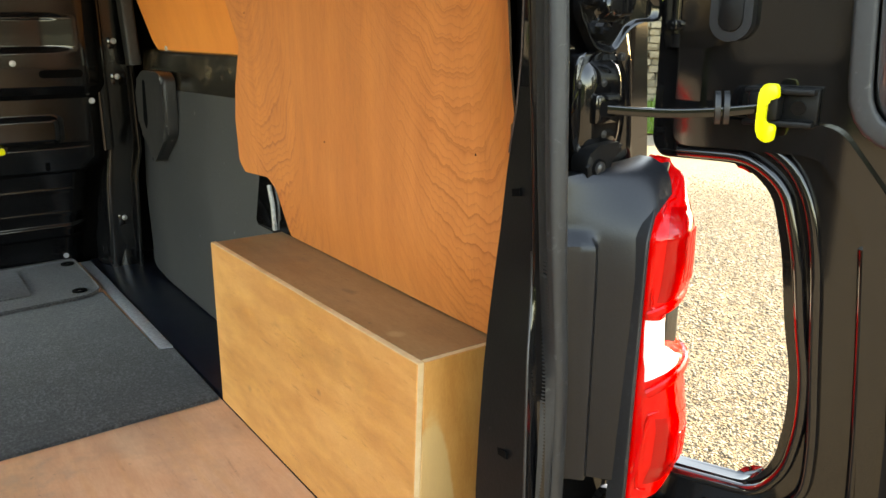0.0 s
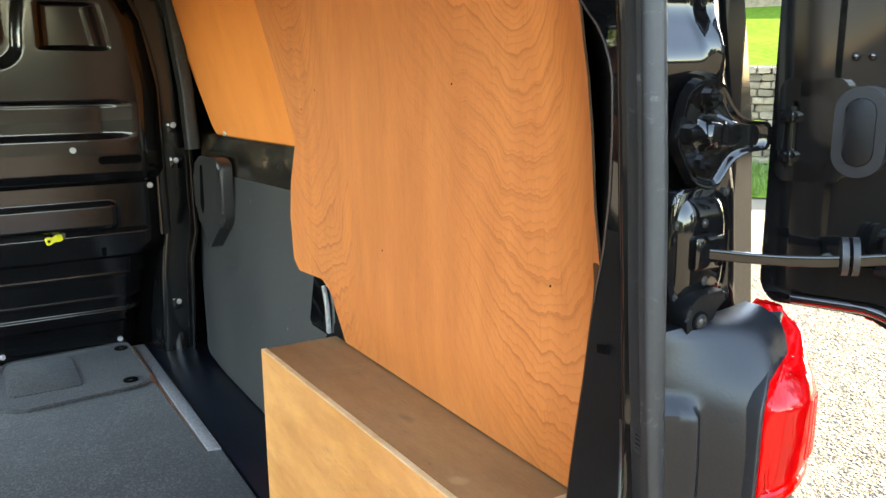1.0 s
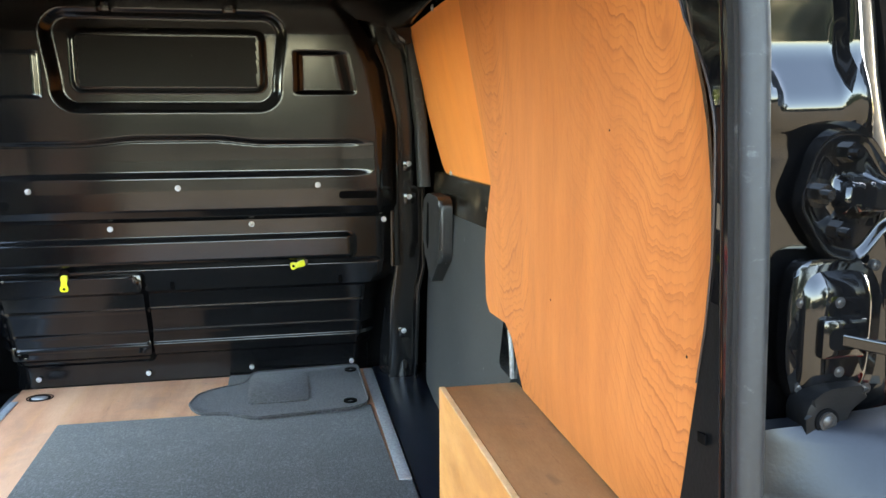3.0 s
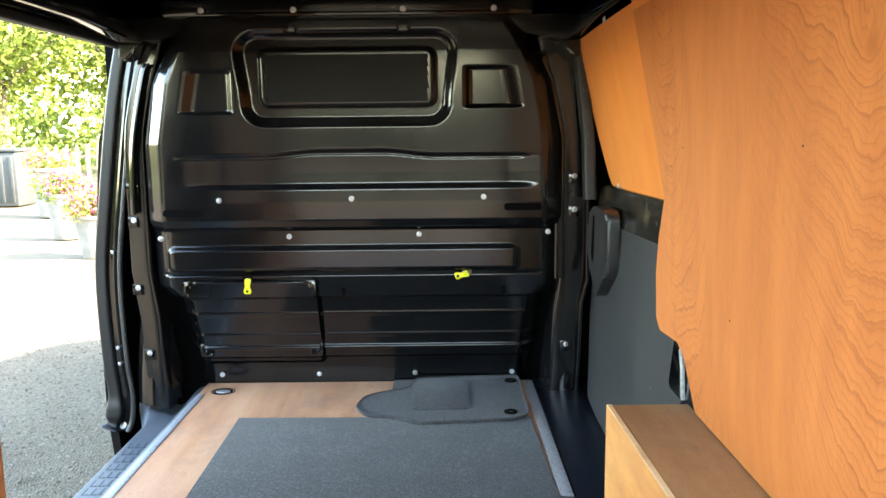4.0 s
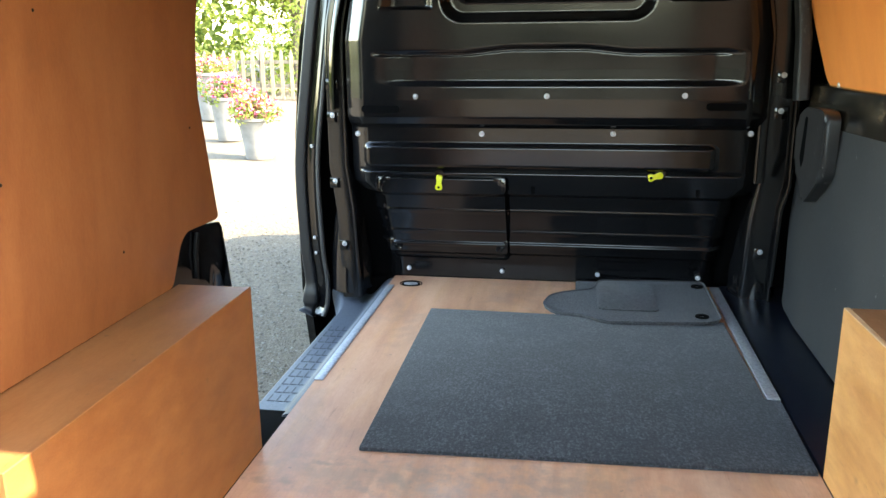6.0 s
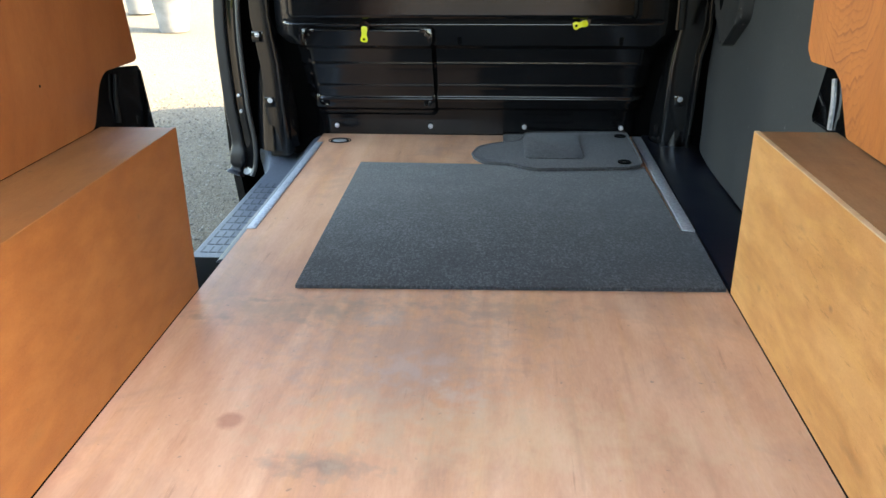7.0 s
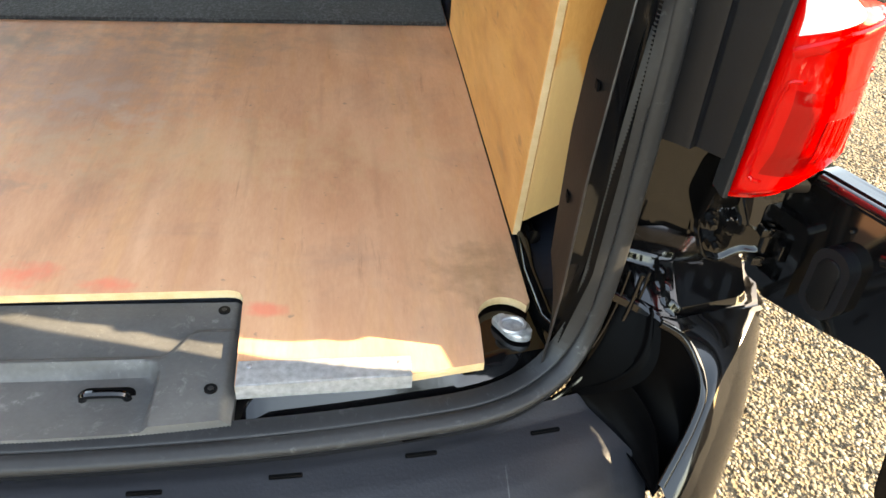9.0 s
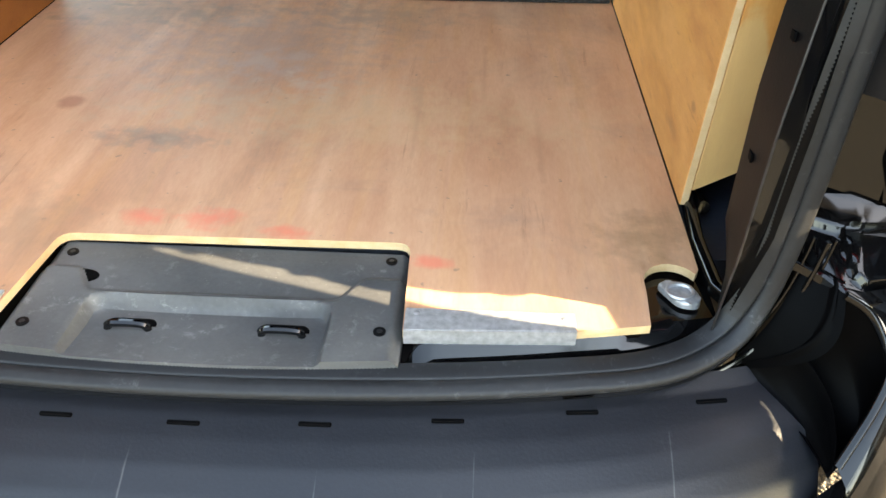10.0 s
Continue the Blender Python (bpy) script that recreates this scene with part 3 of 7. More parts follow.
def soften(points, radius, n=4, closed=True):
    """Rounds the corners of an outline."""
    out = []
    count = len(points)
    for i, p in enumerate(points):
        p = Vector(p)
        if not closed and i in (0, count - 1):
            out.append(tuple(p))
            continue
        a, b = Vector(points[i - 1]) - p, Vector(points[(i + 1) % count]) - p
        r = min(radius, a.length * 0.45, b.length * 0.45)
        s, e = p + a.normalized() * r, p + b.normalized() * r
        for k in range(n + 1):
            t = k / n
            out.append(tuple((1 - t) ** 2 * s + 2 * t * (1 - t) * p + t * t * e))
    return out


def rod(p0, p1, r0, r1=None, n=12, bm=None):
    own = bmesh.new()
    p0, p1 = Vector(p0), Vector(p1)
    d = p1 - p0
    bmesh.ops.create_cone(own, cap_ends=True, segments=n, radius1=r0, radius2=r0 if r1 is None else r1, depth=d.length)
    m = Matrix.Translation((p0 + p1) / 2) @ d.to_track_quat("Z", "Y").to_matrix().to_4x4()
    own.transform(m)
    return join(bm, own)


def dome(centre, out, r, h, n=12, rings=4, bm=None):
    """A low round cap, such as a bolt's head, bulging along out."""
    own = bmesh.new()
    q = Vector(out).to_track_quat("Z", "Y").to_matrix().to_4x4()
    prev = None
    for k in range(rings + 1):
        a = k / rings * math.pi / 2
        rr, zz = r * math.cos(a), h * math.sin(a)
        row = [own.verts.new((rr * math.cos(2 * math.pi * i / n), rr * math.sin(2 * math.pi * i / n), zz)) for i in range(n)] if k < rings else [own.verts.new((0, 0, h))]
        if prev:
            for i in range(n):
                own.faces.new((prev[i], prev[(i + 1) % n], *((row[(i + 1) % n], row[i]) if k < rings else (row[0],))))
        prev = row
    own.transform(Matrix.Translation(centre) @ q)
    return join(bm, own)


def sweep(path, profile, ref, closed=False, bm=None, caps=True, scale=None, wobble=0.0):
    """Draws a closed profile (side, ref) along a path; ref is the direction that stays square to the side."""
    own = bmesh.new()
    path = [Vector(p) for p in path]
    n, rows = len(path), []
    for i, p in enumerate(path):
        a = path[i - 1] if i or closed else p
        b = path[(i + 1) % n] if i < n - 1 or closed else p
        t = (b - a).normalized()
        r = Vector(ref(i) if callable(ref) else ref)
        side = t.cross(r).normalized()
        r = side.cross(t).normalized()
        k = scale(i / max(1, n - 1)) if scale else 1
        p = p + r * ((wobble(i) if callable(wobble) else wobble) if i % 2 else 0.0)
        rows.append([own.verts.new(p + side * u * k + r * v * k) for u, v in profile])
    m = len(profile)
    for i in range(n if closed else n - 1):
        p, q = rows[i], rows[(i + 1) % n]
        for j in range(m):
            own.faces.new((p[j], p[(j + 1) % m], q[(j + 1) % m], q[j]))
    if caps and not closed:
        own.faces.new(rows[0])
        own.faces.new(rows[-1][::-1])
    return join(bm, own)


def sheet(fn, nu, nv, thick=None, bm=None):
    """A surface fn(u, v) over the unit square; thick: a second skin at that offset."""
    own = bmesh.new()
    def skin(off):
        return [[own.verts.new(Vector(fn(i / nu, j / nv)) + Vector(off)) for j in range(nv + 1)] for i in range(nu + 1)]
    front = skin((0, 0, 0))
    for i in range(nu):
        for j in range(nv):
            own.faces.new((front[i][j], front[i + 1][j], front[i + 1][j + 1], front[i][j + 1]))
    if thick:
        back = skin(thick)
        for i in range(nu):
            for j in range(nv):
                own.faces.new((back[i][j], back[i][j + 1], back[i + 1][j + 1], back[i + 1][j]))
        rim = [(i, 0) for i in range(nu)] + [(nu, j) for j in range(nv)] + [(i, nv) for i in range(nu, 0, -1)] + [(0, j) for j in range(nv, 0, -1)]
        for k, (i, j) in enumerate(rim):
            a, b = rim[(k + 1) % len(rim)]
            own.faces.new((front[i][j], back[i][j], back[a][b], front[a][b]))
    return join(bm, own)


def spline(points, n):
    """A smooth run of n + 1 points through the given ones."""
    pts = [Vector(p) for p in points]
    out = []
    for k in range(n + 1):
        s = k / n * (len(pts) - 1)
        i = min(int(s), len(pts) - 2)
        t = s - i
        p0, p1, p2, p3 = pts[max(i - 1, 0)], pts[i], pts[i + 1], pts[min(i + 2, len(pts) - 1)]
        out.append(0.5 * ((2 * p1) + (p2 - p0) * t + (2 * p0 - 5 * p1 + 4 * p2 - p3) * t * t + (3 * p1 - p0 - 3 * p2 + p3) * t ** 3))
    return out


def on_floor(a, b, d):
    return (a, b, d)


def step01(e0, e1, x):
    t = min(1.0, max(0.0, (x - e0) / (e1 - e0)))
    return t * t * (3 - 2 * t)


def mesh_from(name, verts, faces, mt):
    """Many small alike pieces as one mesh, from arrays."""
    me = bpy.data.meshes.new(name)
    k = faces.shape[1]
    me.vertices.add(len(verts))
    me.vertices.foreach_set("co", np.asarray(verts, np.float32).ravel())
    me.loops.add(faces.size)
    me.loops.foreach_set("vertex_index", np.asarray(faces, np.int32).ravel())
    me.polygons.add(len(faces))
    me.polygons.foreach_set("loop_start", np.arange(0, faces.size, k, dtype=np.int32))
    me.update(calc_edges=True)
    me.materials.append(mt)
    return me


# ---- ground ----
def ground_sheet():
    bm = bmesh.new()
    edges = [-400, -60, -25, -12, -6, -3, 0, 3, 6, 12, 25, 60, 400]
    grid = [[bm.verts.new((x, y, GROUND - (0.0 if max(abs(x), abs(y)) < 3 else 0.02 * (math.sin(x * 0.7) * math.cos(y * 0.5) + 1)))) for y in edges] for x in edges]
    for i in range(len(edges) - 1):
        for j in range(len(edges) - 1):
            bm.faces.new((grid[i][j], grid[i + 1][j], grid[i + 1][j + 1], grid[i][j + 1]))
    return solo("ground", bm, GRAVEL, "pale sunlit gravel yard reaching away from the van", "ground", kind="structure")


ground_sheet()


# ---- the van ----
van = thing("van", (0, 1.2, GROUND), "black panel van with open rear doors and open side door", "van")
FLOOR_Z = -0.012
BULK_HW = lambda z: float(np.interp(z, [0.0, 0.35, 0.40, 0.9, 1.1, 1.2, 1.3], [0.62, 0.66, 0.715, 0.71, 0.67, 0.62, 0.55]))


def rr(x, z, x0, x1, z0, z1, r=0.02, soft=0.008):
    """1 inside a rounded rectangle, falling to 0 over soft outside it."""
    qx, qz = abs(x - (x0 + x1) / 2) - (x1 - x0) / 2 + r, abs(z - (z0 + z1) / 2) - (z1 - z0) / 2 + r
    d = math.hypot(max(qx, 0), max(qz, 0)) + min(max(qx, qz), 0) - r
    return 1 - step01(0, soft, d)


def groove(d, w):
    return max(0.0, 1 - (d / w) ** 2) if abs(d) < w else 0.0


def bulk_y(x, z):
    y = float(np.interp(z, [-0.03, 0.06, 0.10, 0.115, 0.19, 0.30, 0.345, 0.365, 0.45, 0.60, 0.615, 0.64, 0.70, 0.80, 1.0, 1.2, 1.32], [2.44, 2.435, 2.425, 2.395, 2.375, 2.345, 2.335, 2.275, 2.258, 2.25, 2.225, 2.205, 2.20, 2.20, 2.195, 2.19, 2.20]))
    # sunken surround of the blanked window, open to the flared top corners, and the plateau of the blank in it
    flare = 0.020 * step01(1.02, 1.22, z)
    y += 0.028 * rr(x, z, -0.352 - flare, 0.282 + flare, 0.985, 1.238, 0.045, 0.034)
    y -= 0.016 * rr(x, z, -0.310, 0.248, 1.030, 1.196, 0.020, 0.018)
    # pressed pockets either side of the window, each with a broad slanted outer wall
    for inner, outer, z0, z1 in ((-0.408, -0.600, 0.995, 1.142), (0.352, 0.556, 1.010, 1.148)):
        side = step01(0.0, 0.028, abs(x - inner)) if (x - inner) * (outer - inner) > 0 else 0.0
        side *= step01(0.0, 0.055, abs(outer - x) - 0.2 * max(0.0, z - z0)) if (outer - x) * (outer - inner) > 0 else 0.0
        y += 0.022 * side * step01(z0, z0 + 0.012, z) * step01(z1, z1 - 0.012, z)
    # long sunken band with a lifted middle, and the raised bar below
    lift = 0.016 * step01(0.30, 0.10, abs(x + 0.03))
    y += 0.011 * step01(0.862 + lift, 0.846 + lift, z) * step01(0.742, 0.765, z) * step01(0.62, 0.50, x) * step01(-0.64, -0.46, x)
    y += 0.004 * groove(z - 0.854 - lift, 0.010) * step01(0.60, 0.56, abs(x + 0.03))
    y -= 0.016 * rr(x, z, -0.655, 0.525, 0.470, 0.530, 0.008, 0.020)
    y += 0.010 * groove(z - 0.447, 0.006) * step01(0.68, 0.64, abs(x + 0.03))
    # hatch on the lower half
    inside = rr(x, z, -0.62, -0.17, 0.09, 0.42, 0.02, 0.004)
    edge = rr(x, z, -0.628, -0.162, 0.082, 0.428, 0.024, 0.004) - inside
    y += 0.012 * edge
    y -= 0.010 * inside
    # lower ribs
    for zz, high in ((0.150, 0.008), (0.20, 0.003), (0.285, 0.003)):
        y -= high * groove(z - zz, 0.010)
    return y


def bulkhead():
    def at(u, v):
        z = -0.02 + v * 1.33
        x = -0.02 + (2 * u - 1) * BULK_HW(z)
        y = bulk_y(x, z)
        e = abs(2 * u - 1)
        turned = max(0.0, e - 0.895) * BULK_HW(z)
        return (x, y + 0.42 * turned * step01(0.0, 0.03, turned) + 5.5 * turned ** 2, z)
    bm = sheet(at, 240, 380)
    for f in bm.faces:
        c = f.calc_center_median()
        f.material_index = 1 if -0.30 < c.x < 0.236 and 1.034 < c.z < 1.186 else 0
    return part("bulkhead", bm, [BULK, TRIM], van, "dusty black pressed steel bulkhead", angle=50)


bulk = bulkhead()


def cap_bolt(name, p, out, r, parent, mt=None, label=""):
    bm = dome(p, out, r, r * 0.55, 10, 3)
    rod(Vector(p) - Vector(out) * 0.004, Vector(p) + Vector(out) * 0.0012, r * 1.35, n=14, bm=bm)
    return part(name, bm, mt or STEEL, parent, label)


for x, z in [(-0.472, 0.711), (-0.026, 0.713), (0.419, 0.715), (-0.694, 0.577), (-0.25, 0.58), (0.198, 0.584), (0.643, 0.588)]:
    cap_bolt("bolt", (x, bulk_y(x, z) - 0.002, z), (0, -1, 0), 0.0068, bulk)
for x in (-0.555, -0.19, 0.17, 0.535):
    cap_bolt("bolt", (x, 2.425, 0.035), (0, -1, 0), 0.0068, bulk)

# slots through the bulkhead, shown as their dark linings
for x0, x1, z in ((-0.665, -0.53, 0.668), (0.488, 0.615, 0.68)):
    y = bulk_y((x0 + x1) / 2, z)
    bm = slab(rounded(x0, x1, z - 0.0125, z + 0.0125, 0.012), lambda a, b, d: (a, d, b), y + 0.01, y - 0.0015)
    part("slot", bm, DARK, bulk, "black slotted opening")
for x, z in ((-0.07, 0.385), (0.49, 0.385)):
    y = bulk_y(x, z)
    part("embossed_mark", slab(rounded(x - 0.007, x + 0.007, z - 0.018, z + 0.018, 0.006), lambda a, b, d: (a, d, b), y + 0.01, y - 0.002), DARK, bulk)


def clip(x, z, tilt, length):
    """A yellow quick-release clip hanging on a black boss."""
    y = bulk_y(x, z)
    bm = rod((x, y, z + 0.004), (x, y - 0.014, z + 0.004), 0.024, 0.018, 16)
    boss = part("clip_boss", bm, PAINT, bulk, "black turn-lock boss")
    m = Matrix.Translation((x, y - 0.016, z - 0.004)) @ Euler((0, radians(tilt), 0)).to_matrix().to_4x4()
    out = soften([(-0.010, 0.008), (0.010, 0.008), (0.011, -0.008), (0.006, -0.020), (0.013, -length + 0.014), (0.012, -length), (-0.012, -length), (-0.013, -length + 0.014), (-0.006, -0.020), (-0.011, -0.008)], 0.006)
    own = slab(out, lambda a, b, d: (a, d, b), 0.004, -0.006, 0.002)
    own.transform(m)
    grip = part("clip_handle", own, YELLOW, boss, "bright yellow plastic clip")
    eye = rod((0, -0.004, -length + 0.010), (0, -0.0075, -length + 0.010), 0.0045, n=12)
    eye.transform(m)
    part("clip_eye", eye, DARK, grip)


clip(-0.402, 0.428, 4, 0.046)
clip(0.362, 0.448, 76, 0.042)

# hatch corner brackets
for x, z, sx, sz in ((-0.605, 0.405, 1, -1), (-0.185, 0.405, -1, -1), (-0.595, 0.14, 1, 1), (-0.185, 0.14, -1, 1)):
    y = bulk_y(x, z)
    out = [(x - sx * 0.02, z - sz * 0.02), (x + sx * 0.025, z - sz * 0.02), (x + sx * 0.025, z - sz * 0.008), (x - sx * 0.002, z - sz * 0.004), (x - sx * 0.006, z + sz * 0.03), (x - sx * 0.02, z + sz * 0.03)]
    part("hatch_bracket", slab(soften(out, 0.006), lambda a, b, d: (a, d, b), y + 0.004, y - 0.008, 0.002), PAINT, bulk)
    cap_bolt("bolt", (x + sx * 0.0, y - 0.004, z), (0, -1, 0), 0.006, bulk, BULK)


# floor pan under the boards
part("floor_pan", block(-0.84, -0.608, 0.175, 1.25, -0.06, -0.0125, 0.004), DARK, van)
part("floor_pan", block(-0.606, 0.84, 0.175, 2.47, -0.06, -0.0125, 0.004), WELL, van, "dark navy painted steel load floor")
part("floor_pan", block(-0.95, 0.95, 2.47, 2.76, -0.06, -0.02, 0.004), DARK, van)
part("closing_wall", block(-0.95, 0.95, 2.52, 2.55, -0.38, 1.36), DARK, van)
part("side_floor", block(0.80, 0.95, 0.15, 2.5, -0.1, -0.02, 0.004), DARK, van)
part("side_well", block(0.615, 0.86, 1.10, 2.44, -0.012, 0.004, 0.003), SIDEWELL, van, "dark recessed floor beside the board")

# roof, header beams and closing sides
def roof_skin(u, v):
    x = -0.86 + 1.72 * u
    y = 0.02 + 2.75 * v
    return (x, y, 1.385 - 0.06 * (abs(x) / 0.86) ** 3 + 0.010 * math.cos(y * 14.0))


part("roof", sheet(roof_skin, 24, 60, (0, 0, 0.04)), PAINT, van, "black steel roof")
part("rear_header", block(-0.70, 0.70, 0.03, 0.12, 1.27, 1.36, 0.02), PAINT, van)
# Unseen blocks added to cut the sun coming in over the doors.
for sx in (1, -1):
    part("roof_sun_block", block(min(sx * 0.60, sx * 0.92), max(sx * 0.60, sx * 0.92), 0.035, 0.16, 1.235, 1.40, 0.02), PAINT, van)
bm = block(-0.62, 0.58, 2.16, 2.30, 1.305, 1.36, 0.012)
front_header = part("front_header", bm, BULK, van, "black roof crossbeam with bolts")
part("header_rail", block(-0.50, 0.50, 2.145, 2.162, 1.305, 1.318, 0.004), PAINT, front_header)
for x in (-0.485, -0.19, 0.16, 0.45):
    cap_bolt("bolt", (x, 2.146, 1.322), (0, -1, 0), 0.007, front_header)
for x in (-0.21, 0.16):
    part("latch_tab", block(x - 0.022, x + 0.022, 2.155, 2.19, 1.255, 1.285, 0.006), BULK, bulk)
# corner gussets where pillar and roof meet
for s, name in ((-1, "corner_gusset"), (1, "corner_gusset")):
    out = [(0.50, 1.31), (0.76, 1.31), (0.76, 1.17), (0.72, 1.18), (0.70, 1.235), (0.64, 1.24), (0.58, 1.25)]
    part(name, slab(soften([(s * a - 0.02, b) for a, b in out], 0.02), lambda a, b, d: (a, d, b), 2.28, 2.21, 0.008), BULK, van)


def side_x(z):
    """Half width of the inner skin: the sides lean in towards the roof."""
    return float(np.interp(z, [-0.6, -0.1, 0.5, 0.9, 1.25, 1.4], [0.90, 0.95, 0.95, 0.91, 0.83, 0.78]))


def side_piece(s, y0, y1, z0, z1, n=14):
    def at(u, v):
        z = z0 + (z1 - z0) * v
        y = y0 + (y1 - y0) * u
        return (s * (side_x(z) - 0.075 * step01(1.1, 0.1, y)), y, z)
    return sheet(at, 14, n, (s * 0.03, 0, 0))


part("side_panel", side_piece(1, 0.12, 2.75, -0.40, 1.38), PAINT, van, "black steel side of the van")
part("side_panel", side_piece(-1, 0.12, 1.40, -0.40, 1.38), PAINT, van, "black steel side of the van")
part("door_header", side_piece(-1, 1.40, 2.75, 1.255, 1.38, 3), PAINT, van)
part("side_panel", side_piece(-1, 2.38, 2.75, -0.40, 1.26), PAINT, van, "black steel side of the van")
part("side_sill", block(-0.795, -0.70, 1.40, 2.38, -0.40, -0.16, 0.02), PAINT, van)


def cab():
    """The closed front of the van, beyond the bulkhead."""
    prof = [(2.75, -0.38), (2.75, 1.40), (3.35, 1.33), (4.35, 0.62), (5.05, 0.42), (5.25, 0.15), (5.25, -0.35)]
    return slab(soften(prof, 0.12), lambda a, b, d: (d * (1 - 0.12 * max(0, b - 0.4)), a, b), -0.95, 0.95, 0.03)


part("cab", cab(), PAINT, van, "glossy black closed cab")


def wheel(x, y):
    tyre = part("wheel", rod((x - 0.11, y, GROUND + 0.33), (x + 0.11, y, GROUND + 0.33), 0.33, n=40), RUBBER, van)
    return tyre


for x in (-0.83, 0.83):
    for y in (0.70, 4.15):
        wheel(x, y)


# B-pillars beside the bulkhead
def pillar(s):
    xo, bolt_z = (0.0, (0.776, 0.66, 0.177)) if s > 0 else (-0.058, (0.755, 0.638, 0.398, 0.161))
    def line(dx, dy, z0, z1, n=16):
        out = []
        for i in range(n + 1):
            z = z0 + (z1 - z0) * i / n
            out.append((xo + s * (BULK_HW(z) * 0.35 + 0.49 + dx - 0.04 * step01(0.9, 1.25, z)), 2.30 + dy, z))
        return out
    post = part("pillar", sweep(line(0.0, 0.03, -0.05, 1.30), soften([(-0.045, -0.04), (0.05, -0.04), (0.06, 0.05), (-0.05, 0.05)] if s > 0 else [(-0.05, -0.04), (0.022, -0.04), (0.022, 0.05), (-0.06, 0.05)], 0.012), (0, 1, 0)), BULK, van, "black steel door pillar with bolts")
    if s > 0:
        part("flange", sweep(line(0.045, -0.025, -0.10, 1.27), soften([(-0.006, -0.012), (0.006, -0.012), (0.006, 0.03), (-0.006, 0.03)], 0.003), (0, 1, 0)), PAINT, post)
        part("flange", sweep(line(-0.055, -0.022, 0.42, 1.20), soften([(-0.018, -0.010), (0.018, -0.010), (0.018, 0.02), (-0.018, 0.02)], 0.008), (0, 1, 0)), PAINT, post)
    for z in bolt_z:
        cap_bolt("bolt", (xo + s * (BULK_HW(z) * 0.35 + 0.49), 2.288, z), (0, -1, 0), 0.007, post)
        part("washer_plate", block(xo + s * (BULK_HW(z) * 0.35 + 0.49) - 0.02, xo + s * (BULK_HW(z) * 0.35 + 0.49) + 0.022, 2.287, 2.292, z - 0.026, z + 0.012, 0.002), PAINT, post)
    # swollen foot of the pillar
    def foot(u, v):
        z = -0.03 + 0.36 * v
        w = float(np.interp(z, [-0.03, 0.1, 0.25, 0.33], [0.15, 0.14, 0.11, 0.05]))
        a = u * math.pi
        return (xo + s * (0.735 - w * 0.55 * math.cos(a) - 0.02), 2.40 - 0.12 * math.sin(a) * (1 - 0.3 * v), z)
    part("pillar_foot", sheet(foot, 20, 16), BULK, post)


    if s > 0:
        return
    # angled flanges that catch the light of the side door
    for run in ([(-0.792, 0.66), (-0.788, 0.80), (-0.775, 0.93), (-0.735, 1.124), (-0.715, 1.17)],):
        pts = spline([(x, 2.262, z) for x, z in run], 24)
        half = 0.012
        def face(u, v):
            p = pts[round(v * 24)]
            k = (2 * u - 1) * half
            return (p.x + k, p.y - k * 0.75 + 0.004 * abs(2 * u - 1) ** 2, p.z)
        part("flange", sheet(face, 8, 24, (0.004, 0.006, 0)), PAINT, post)


pillar(1)
pillar(-1)


# sliding-door aperture: seal, jamb and step
def aperture():
    pts = [(-0.82, 2.345, 1.235), (-0.862, 2.345, 1.05), (-0.908, 2.345, 0.75), (-0.945, 2.345, 0.45), (-0.94, 2.34, 0.15), (-0.925, 2.335, 0.0), (-0.93, 2.33, -0.09), (-0.945, 2.32, -0.135)]
    prof = soften([(-0.022, -0.016), (0.022, -0.016), (0.022, 0.016), (-0.022, 0.016)], 0.012)
    def k(t):
        return 1.0 + 0.45 * step01(0.72, 0.8, t) - 0.4 * step01(0.86, 0.9, t) + 0.5 * step01(0.93, 0.98, t)
    part("door_seal", sweep(spline(pts, 50), prof, (0, 1, 0), scale=k), FILLER, van, "thick black rubber door seal")
    run = spline(pts, 50)
    def facing(u, v):
        p = run[round(v * 50)]
        return (p.x + 0.018 + 0.050 * u, p.y - 0.002 - 0.024 * u + 0.006 * math.sin(math.pi * u), p.z)
    part("door_jamb", sheet(facing, 10, 50, (0.006, 0.014, 0)), PAINT, van, "glossy black door jamb")
    # Painted jamb edge; the light on it is put into a greyer material.
    edge = [(p.x + 0.074, p.y - 0.026, p.z) for p in run]
    part("jamb_edge", sweep(edge, [(0.009 * math.cos(a), 0.009 * math.sin(a)) for a in np.linspace(0, 2 * math.pi, 13)[:-1]], (0, 1, 0)), COVER, van, "painted edge of the door jamb, greyed for the light on it")
    for z, q in ((0.52, 0.5), (0.17, 0.4), (0.11, 0.4)):
        p = min(run, key=lambda c: abs(c.z - z))
        cap_bolt("bolt", (p.x + 0.018 + 0.05 * q, p.y - 0.002 - 0.024 * q, z), (-0.4, -0.9, 0), 0.005, van)
    corner_cut = [(1.30, 1.30), (1.70, 1.30), (1.63, 1.242), (1.527, 1.236), (1.469, 1.215), (1.42, 1.175), (1.386, 1.112), (1.362, 1.044), (1.33, 0.95), (1.30, 0.95)]
    part("door_corner", slab(soften(corner_cut, 0.015, 3), lambda a, b, d: (d, a, b), -0.85, -0.832, 0.003), TRIM, van, "rounded black corner of the side door opening")
    # top run of the aperture
    part("door_seal", sweep([(-0.82, y, 1.24) for y in np.linspace(1.42, 2.345, 8)], prof, (0, 0, 1)), RUBBER, van)


aperture()


